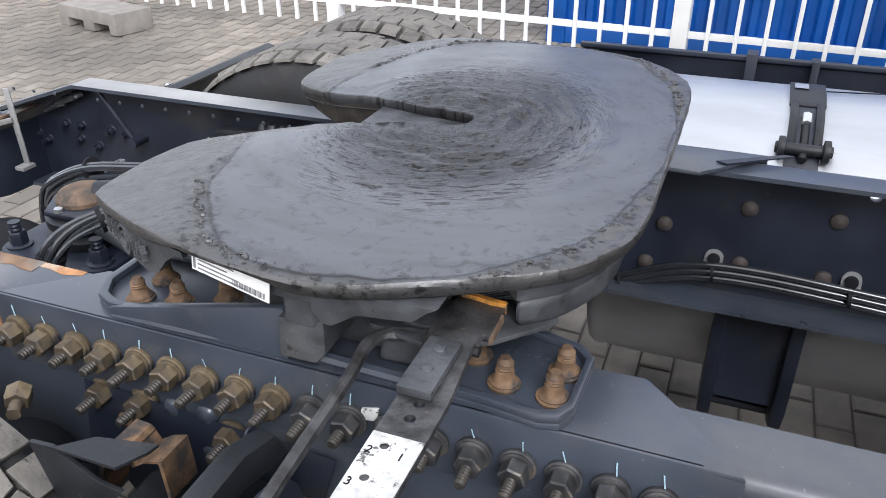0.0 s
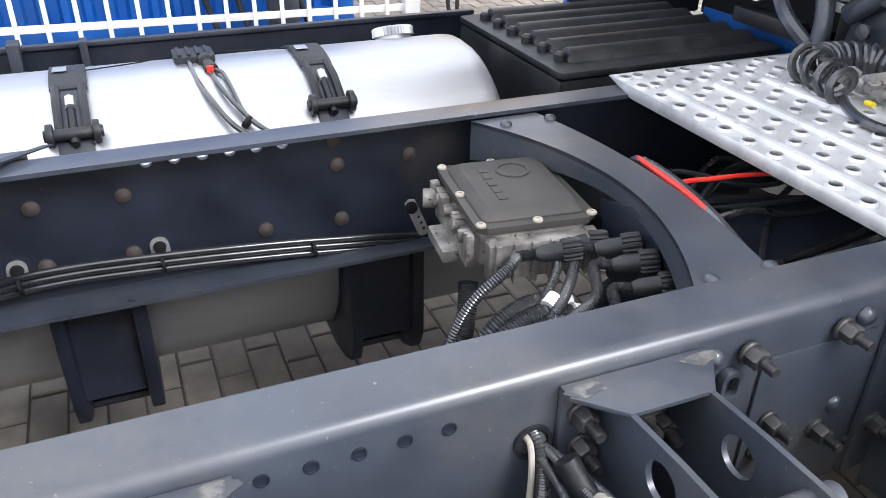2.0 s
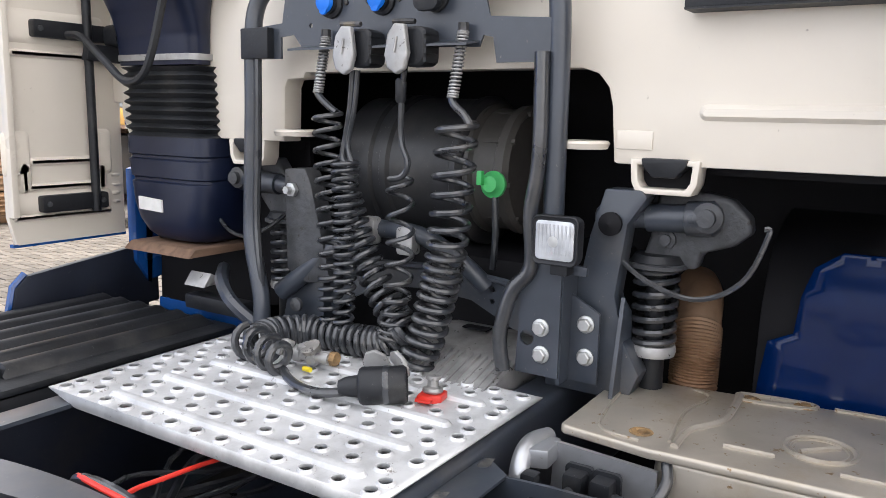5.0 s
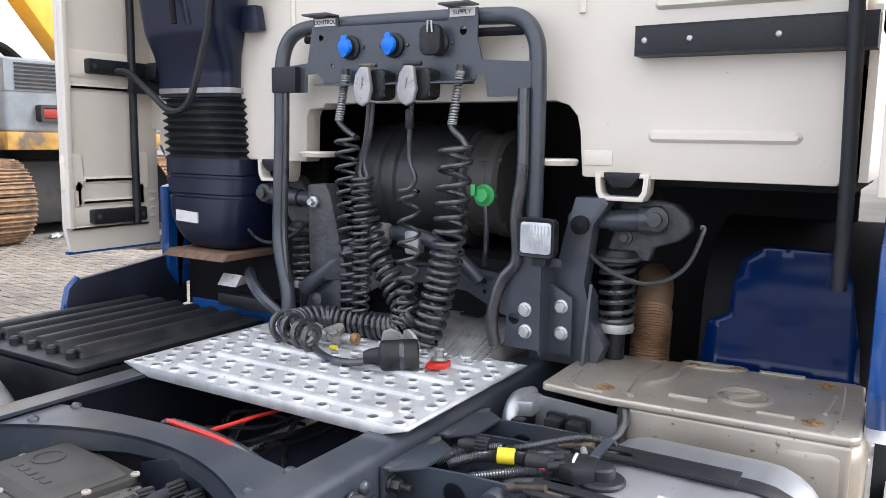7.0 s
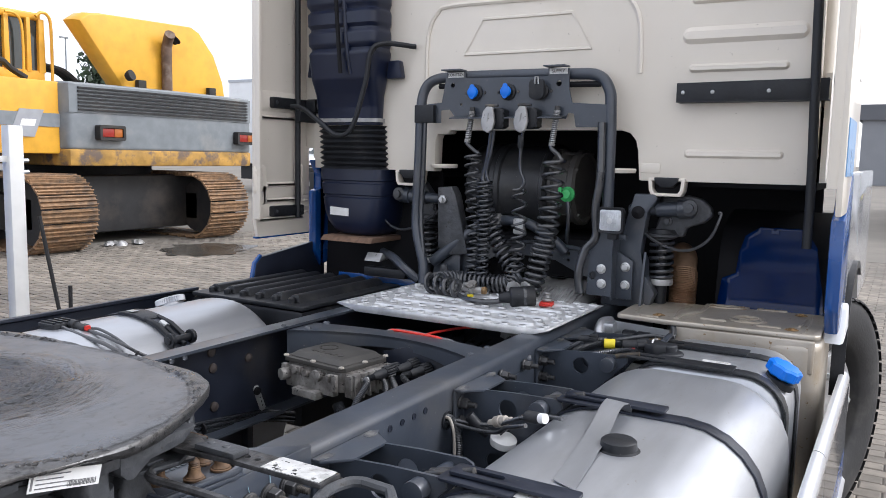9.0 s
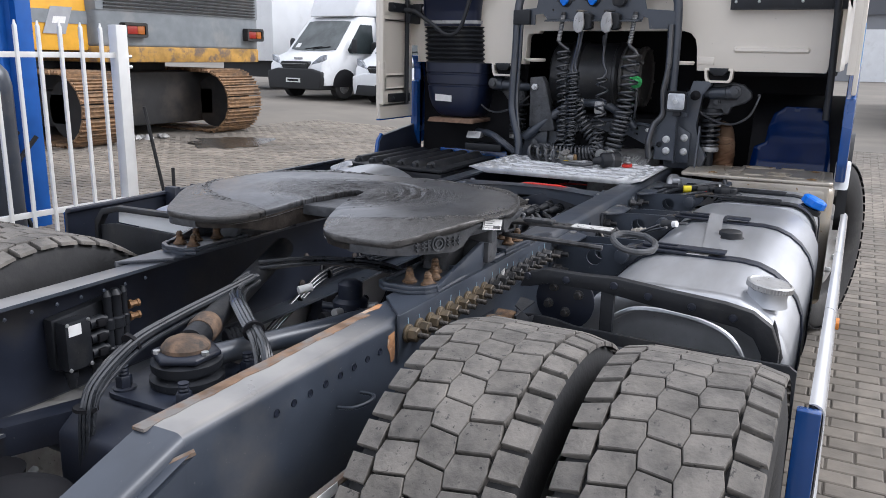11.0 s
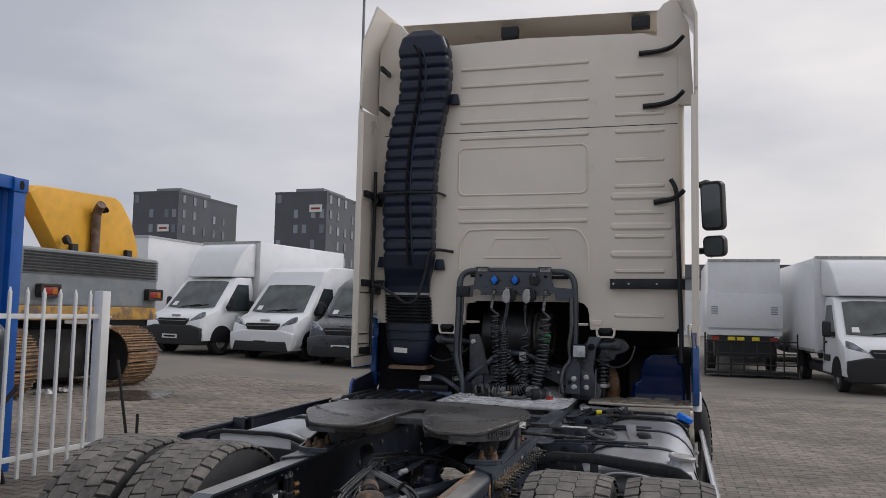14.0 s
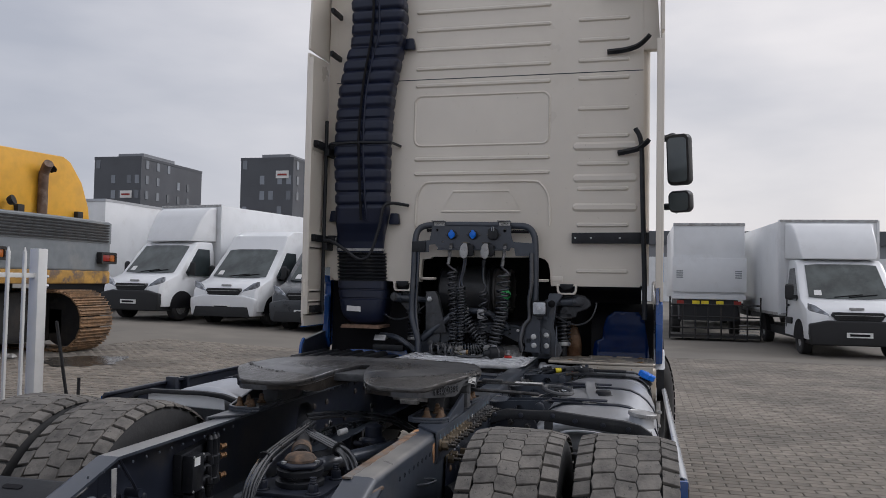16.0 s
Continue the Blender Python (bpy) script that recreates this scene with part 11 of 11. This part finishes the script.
for k in range(3):
    part("hydraulic_hose", G().tube(smoothline([(-1.2, -0.2 + 0.1 * k, CZ + 0.28 - 0.03 * k), (-0.95, -0.3 + 0.1 * k, CZ + 0.22), (-0.75, -0.35 + 0.1 * k, CZ + 0.06)], 5), 0.035, 8), "exc_dark", ex)
part("hydraulic_hose", G().tube(smoothline([(-2.3, -0.6, 2.3), (-2.1, -0.65, 2.5), (-1.9, -0.6, 2.4), (-1.7, -0.6, 2.3)], 5), 0.04, 8), "exc_dark", ex)
part("work_lamp", G().lathe([(0.06, 0), (0.08, 0.05), (0.08, 0.09), (0.0001, 0.09)], (-0.42, -1.0, 2.42), (0.3, -1, 0.4), 14), "exc_dark", ex)
part("turntable", G().cyl((0, 0.6, 0.85), (0, 0.6, 1.25), 1.0, n=28), "exc_dark", ex)
# undercarriage, enlarged into a dark block that stands for the shade beneath
part("under_carriage", G().box(-1.5, 1.5, -0.75, 2.4, 0.16, 1.0), "exc_dark", ex, bevel=0.08)
shoe = G()
shoe.box(-0.40, 0.40, -0.085, 0.085, -0.012, 0.012)
for k in (-0.06, 0.0, 0.06):
    shoe.prism([(k - 0.008, 0.012), (k - 0.005, 0.045), (k + 0.005, 0.045), (k + 0.008, 0.012)], "x", -0.40, 0.40)
shoe_me = mesh_of("track_shoe", shoe, "exc_track", bevel=0)
for x in (-1.75, 1.05):
    tk = part("track_frame", G().box(x - 0.2, x + 0.2, -1.04, 3.2, 0.25, 0.75), "exc_dark", ex, "dark track frame", bevel=0.05)
    part("drive_sprocket", G().cyl((x - 0.2, -1.04, 0.5), (x + 0.2, -1.04, 0.5), 0.42, n=24), "exc_dark", tk)
    L, R = 4.3, 0.48
    per = 2 * L + 2 * math.pi * R
    N = int(per / 0.19)
    for i in range(N):
        s = per * i / N
        if s < L:
            p, a = (-1.04 + s, R), 0
        elif s < L + math.pi * R:
            b = (s - L) / R
            p, a = (3.26 + R * math.sin(b), R * math.cos(b)), -math.degrees(b)
        elif s < 2 * L + math.pi * R:
            p, a = (3.26 - (s - L - math.pi * R), -R), 180
        else:
            b = (s - 2 * L - math.pi * R) / R
            p, a = (-1.04 - R * math.sin(b), -R * math.cos(b)), 180 - math.degrees(b)
        piece("track_shoe", shoe_me, tk, Matrix.Translation((x, p[0], 0.51 + p[1])) @ pose(0, 0, 0, a, 0, 0))

# ---- container ----
ct = thing("shipping_container", "blue corrugated steel container behind the fence", "container", (-1.35, 4.75, 0.06))
W3, D3, H3 = 3.22, 2.4, 2.68
for x in (0, W3):
    for y in (0, D3):
        part("corner_post", G().box(x - 0.07, x + 0.07, y - 0.07, y + 0.07, 0, H3), "container", ct, bevel=0.01)
        part("corner_casting", G().box(x - 0.085, x + 0.085, y - 0.085, y + 0.085, H3 - 0.12, H3 + 0.012), "container", ct, bevel=0.015)
part("casting_hole", G().prism(rrect(0.05, 0.08, 0.02, 4, W3, H3 - 0.055), "y", -0.088, -0.084), "ink", ct)
g = G()
zig = []
n = 22
for i in range(n):
    x = 0.07 + (W3 - 0.14) * i / n
    d = (W3 - 0.14) / n
    zig += [(x, 0.0), (x + d * 0.3, 0.0), (x + d * 0.45, 0.036), (x + d * 0.85, 0.036)]
zig.append((W3 - 0.07, 0.0))
part("corrugated_wall", G().prism(zig + [(x, y + 0.003) for x, y in reversed(zig)], "z", 0.12, H3 - 0.08), "container", ct, smooth=10)
zg = [(b, a) for a, b in zig if a < D3 - 0.07]
part("corrugated_wall", G().prism([(W3 - a, b) for a, b in zg] + [(W3 - a - 0.003, b) for a, b in reversed(zg)], "z", 0.12, H3 - 0.08), "container", ct, smooth=10)
part("back_wall", G().box(0.05, W3 - 0.05, D3 - 0.02, D3, 0.1, H3 - 0.08), "container", ct)
part("side_wall", G().box(0.0, 0.02, 0.05, D3 - 0.05, 0.1, H3 - 0.08), "container", ct)
part("roof", G().box(0.0, W3, 0.0, D3, H3 - 0.06, H3 - 0.03), "container", ct)
for z in (0.0, H3 - 0.12):
    part("rail", G().box(0.07, W3 - 0.07, -0.06, 0.06, z + 0.02, z + 0.14), "container", ct, bevel=0.008)

# ---- fence ----
fz = ground_z(0, 3.9)
fe = thing("picket_fence", "white painted steel picket fence with square posts", "fence", (2.1, 3.9, fz), rz=-4.0)
picket = G().prism(rrect(0.026, 0.026, 0.004, 2), "z", 0.14, 1.64)
picket.prism([(-0.013, 1.64), (0.013, 1.64), (0.004, 1.675), (-0.004, 1.675)], "y", -0.004, 0.004)
pk_me = mesh_of("picket", picket, "fence")
post_me = mesh_of("post", G().box(-0.05, 0.05, -0.05, 0.05, 0.0, 1.67), "fence", bevel=0.006)
for k in range(4):
    x0 = -2.52 * k
    piece("post", post_me, fe, pose(x0, 0, 0))
    if k < 3:
        for z in (0.30, 1.44):
            part("rail", G().box(x0 - 2.47, x0 - 0.05, -0.018, 0.018, z - 0.02, z + 0.02), "fence", fe, bevel=0.003)
        for i in range(14):
            piece("picket", pk_me, fe, pose(x0 - 0.168 * (i + 1), -0.02, 0))
for z in (1.43, 1.35):
    part("hinge_pin", G().cyl((0.03, -0.01, z), (0.10, -0.01, z), 0.014, n=8), "alu", fe)
g2 = thing("picket_fence", "white picket fence further along the yard", "fence", (-5.6, 4.6, ground_z(0, 4.6)))
for i in range(26):
    piece("picket", pk_me, g2, pose(-0.168 * i, 0.02 * i, 0))
part("rail", G().box(-4.3, 0.05, 0.2, 0.24, 0.28, 0.32), "fence", g2)
# bits by the fence
st = thing("stake", "short dark stake driven in beside the fence", "stake", (2.30, 3.62, ground_z(0, 3.6)))
part("shaft", G().cyl((0, 0, -0.05), (0.01, 0, 0.56), 0.014, n=8), "exc_dark", st)
ro = thing("leaning_rod", "dark steel rod leaning at the gate post", "rod", (2.2, 3.72, ground_z(0, 3.7)))
part("shaft", G().cyl((0.12, -0.05, 0.0), (0.0, 0.06, 1.05), 0.014, n=8), "exc_dark", ro)
bt = thing("gas_bottle", "tall grey cylinder behind the fence", "cylinder", (1.35, 4.35, ground_z(0, 4.3)))
part("shell", G().lathe([(0.10, 0), (0.11, 0.02), (0.11, 1.2), (0.09, 1.3), (0.04, 1.36), (0.03, 1.42), (0.0001, 1.42)], (0, 0, 0), (0, 0, 1), 20), "frame", bt)
for k in range(4):
    part("clutter_bar", G().tube(smoothline([(0.2 - 0.5 * k * 0.4, 0.0, 0.0), (0.1 - 0.2 * k, 0.05, 0.5), (0.3 - 0.15 * k, 0.02, 0.8 + 0.05 * k)], 5), 0.02, 6), "exc_dark", bt)
cb = thing("concrete_block", "weathered concrete block with two slots", "block", (-4.9, 4.0, ground_z(0, 4.0)), rz=-14)
blk = [(-0.38, 0), (-0.38, 0.17), (0.38, 0.17), (0.38, 0), (0.28, 0), (0.28, 0.07), (0.08, 0.07), (0.08, 0), (-0.06, 0), (-0.06, 0.07), (-0.26, 0.07), (-0.26, 0)]
part("block", G().plate(blk, [], "y", -0.17, 0.17), "concrete", cb, bevel=0.012)
dbr = thing("crumpled_wrap", "crumpled pale scrap of wrapping on the paving", "litter", (6.35, 8.3, ground_z(0, 8.3)))
g = G()
rnd = random.Random(8)
for k in range(7):
    x, y = rnd.uniform(-0.25, 0.25), rnd.uniform(-0.1, 0.1)
    g.lathe([(0.02, 0), (rnd.uniform(0.05, 0.1), 0.02), (rnd.uniform(0.03, 0.06), 0.06), (0.0001, 0.08)], (x, y, 0), (rnd.uniform(-0.4, 0.4), rnd.uniform(-0.4, 0.4), 1), 7)
part("scrap", g, "alu_dull", dbr)

# ---- far buildings ----
def tower(name, label, x, y, w, d, z1, z0, rz, cols, floors, sign):
    b = thing(name, label, "building", (x, y, 0), rz)
    part("wall", G().box(0, w, -d, 0, 0, z1), "facade", b, bevel=0)
    part("wall_side", G().box(-0.03, -0.005, -d, 0, 0, z1), "facade", b)
    part("roof_box", G().box(w * 0.2, w * 0.7, -d * 0.75, -d * 0.2, z1, z1 + 1.0), "facade_l", b)
    part("parapet", G().box(-0.05, w + 0.05, -d - 0.05, 0.05, z1 - 0.25, z1 + 0.1), "facade", b)
    fl = (z1 - z0) / floors
    rr = random.Random(cols)
    wg = mesh_of("window", G().box(-0.32, 0.32, -0.05, 0.05, 0.0, 1.15), "pane")
    for f in range(floors):
        for c in range(cols):
            u = (c + 0.5) / cols
            if rr.random() < 0.4:
                piece("window", wg, b, pose(-0.03, -d * u, z0 + fl * f + 0.6, 0, 0, 90))
            if rr.random() < 0.75:
                piece("window", wg, b, pose(w * u, -d - 0.03, z0 + fl * f + 0.6))
    sg = part("sign", G().box(-0.2, -0.06, -d * sign[0] - 0.9, -d * sign[0] + 0.9, sign[1], sign[1] + 1.0), "label", b, "white sign board with red bars")
    part("sign_bar", G().box(-0.23, -0.205, -d * sign[0] - 0.65, -d * sign[0] + 0.65, sign[1] + 0.35, sign[1] + 0.6), "red", sg)
    return b


tower("office_block", "dark grey office block with small windows", 92, 73.5, 15.5, 7.5, 17.9, 3, 0, 6, 7, (0.7, 12.2))
tower("office_block", "dark grey office block with a red-lettered sign board", 92, 50.8, 15, 7.6, 17.3, 3, 0, 6, 7, (0.8, 14.6))
hall = thing("warehouse", "long low grey warehouse at the end of the yard", "building", (70, -60, 0))
part("wall", G().box(0, 20, 0, 62, 0, 5.1), "facade_l", hall)
part("roof_edge", G().box(-0.3, 20.3, -0.3, 62.3, 5.1, 6.3), "facade", hall)
for i in range(9):
    part("dock_door", G().box(-0.12, -0.02, 3 + 6.6 * i, 6.5 + 6.6 * i, 0, 4), "white", hall)
for x, y, h in ((40, 58.5, 10.5), (22, 9.66, 13.0)):
    lp = thing("street_lamp", "slim grey street lamp far off", "lamp", (x, y, 0))
    part("pole", G().cyl((0, 0, 0), (0, 0, h), 0.09, 0.05, n=8), "exc_grey", lp)
    part("head", G().box(-0.5, 0.2, -0.1, 0.1, h, h + 0.12), "exc_grey", lp)
tr_ = thing("tree", "dark leafy tree far behind the excavator", "tree", (26, 35.3, 0))
part("trunk", G().tube([(0, 0, 0), (0.1, 0, 3), (0, 0.1, 6)], [0.3, 0.22, 0.1], 8), "wood", tr_)
g = G()
rnd = random.Random(5)
for k in range(1500):
    a, h, r = rnd.uniform(0, 6.28), rnd.uniform(1.5, 7.6), rnd.random() ** 0.5
    R = 1.05 * math.sin(min(math.pi, max(0.02, (h - 0.6) / 7.2 * math.pi))) ** 0.5 * (0.8 + 0.4 * math.sin(3 * a + h))
    c = Vector((R * r * math.cos(a), R * r * math.sin(a), h))
    u, w = Vector((rnd.uniform(-1, 1), rnd.uniform(-1, 1), rnd.uniform(-1, 1))).normalized() * 0.22, Vector((rnd.uniform(-1, 1), rnd.uniform(-1, 1), rnd.uniform(-1, 1))).normalized() * 0.16
    g.add([c - u, c + w, c + u, c - w], [(0, 1, 2, 3)])
part("crown", g, "leaf", tr_)

# ---- ground ----
M["paver"] = mat("concrete_paver", (0.222, 0.197, 0.164), 0.9, var=0.2, scale=9, col2=(0.125, 0.113, 0.098), fac2=(0.44, 0.66), scale2=0.5, bump=0.35, bscale=60, island=0.16)
M["sand"] = mat("joint_sand", (0.075, 0.066, 0.054), 0.95, var=0.25, scale=3, col2=(0.1, 0.09, 0.075), fac2=(0.5, 0.7), scale2=0.6, bump=0.4, bscale=40)
far_m = mat("far_block_paving", (0.185, 0.168, 0.143), 0.92, var=0.12, scale=1.2, col2=(0.12, 0.11, 0.098), fac2=(0.48, 0.72), scale2=0.3, bump=0.2, bscale=20)
xs = sorted(set([-400, -100, -30, -12] + [-8 + 0.5 * i for i in range(80)] + [40, 60, 100, 200, 600]))
ys = sorted(set([-400, -100, -30, -12, -8, -5] + [-3 + 0.5 * i for i in range(40)] + [20, 30, 60, 120, 400]))
g = G()
g.add([(x, y, ground_z(x, y) - 0.006) for x in xs for y in ys], [(i * len(ys) + j, (i + 1) * len(ys) + j, (i + 1) * len(ys) + j + 1, i * len(ys) + j + 1) for i in range(len(xs) - 1) for j in range(len(ys) - 1)])
gr_ob = new("ground", mesh_of("ground", g, far_m))
tagged(gr_ob, "brown-grey concrete block paving of a vehicle yard", "ground", kind="structure")
PX, PY = 0.105, 0.21
rnd = random.Random(21)


def paver(px, py, w=PX, d=PY):
    """Vertices of one block with a worn, slightly tilted top."""
    j, c = 0.0035, 0.006
    z = ground_z(px, py) + rnd.uniform(-0.0015, 0.0025)
    a, b = rnd.uniform(-0.012, 0.012), rnd.uniform(-0.006, 0.006)
    x0, x1, y0, y1 = -w / 2 + j, w / 2 - j, -d / 2 + j, d / 2 - j
    base = [(x0, y0), (x1, y0), (x1, y1), (x0, y1)]
    top = [(x0 + c, y0 + c), (x1 - c, y0 + c), (x1 - c, y1 - c), (x0 + c, y1 - c)]
    return [(px + x, py + y, z - 0.02) for x, y in base] + [(px + x, py + y, z - 0.004 + a * x + b * y) for x, y in base] + [(px + x, py + y, z + a * x + b * y) for x, y in top]


PF = [(0, 1, 5, 4), (1, 2, 6, 5), (2, 3, 7, 6), (3, 0, 4, 7), (4, 5, 9, 8), (5, 6, 10, 9), (6, 7, 11, 10), (7, 4, 8, 11), (8, 9, 10, 11)]
bed = new("joint_bed", mesh_of("joint_bed", G().add([(-6.5, -7.5, -0.0045), (13.5, -7.5, -0.0045), (13.5, 1.45, -0.0045), (-6.5, 1.45, -0.0045)], [(0, 1, 2, 3)]), "sand"))
bed.parent = gr_ob
single = []
vv, ff = [], []
for r in range(-62, 128):
    for c in range(-36, 46):
        px, py = r * PX, c * PY + (PY / 2 if r % 2 else 0)
        if py > 1.5 and (px > 11 or py > 8.6):
            continue
        if 0.5 < px < 4.0 and -3.2 < py < -1.5 and len(single) < 298:
            single.append((px, py))
            continue
        k = len(vv)
        vv += paver(px, py)
        ff += [tuple(i + k for i in q) for q in PF]
me = bpy.data.meshes.new("paving_blocks")
me.from_pydata(vv, [], ff)
me.materials.append(M["paver"])
pv = new("paving_blocks", me)
pv.parent = gr_ob
tagged(pv, "running-bond concrete paving blocks", kind="stuff")
variants = []
for k in range(5):
    b = bpy.data.meshes.new("paving_block")
    b.from_pydata([(x, y, z) for x, y, z in paver(0, 0)], [], PF)
    b.materials.append(M["paver"])
    variants.append(b)
for px, py in single:
    piece("paving_block", variants[rnd.randrange(5)], gr_ob, pose(px, py, 0, 0, 0, rnd.choice((0, 180))))
# a wet stain beside the excavator's track
rnd = random.Random(31)
ring = [(7.0 + (0.75 + rnd.uniform(-0.15, 0.15)) * math.cos(a), 7.25 + (0.55 + rnd.uniform(-0.12, 0.12)) * math.sin(a)) for a in [2 * math.pi * i / 26 for i in range(26)]]
M["wet"] = mat("wet_paving", (0.06, 0.054, 0.046), 0.22, var=0.3, scale=3, col2=(0.1, 0.09, 0.078), fac2=(0.5, 0.7), scale2=2, bump=0.15, bscale=30)
wet = new("wet_patch", mesh_of("wet_patch", G().add([(x, y, ground_z(x, y) + 0.008) for x, y in ring] + [(7.0, 7.25, ground_z(7.0, 7.25) + 0.008)], [(i, (i + 1) % 26, 26) for i in range(26)]), "wet"))
wet.parent = gr_ob
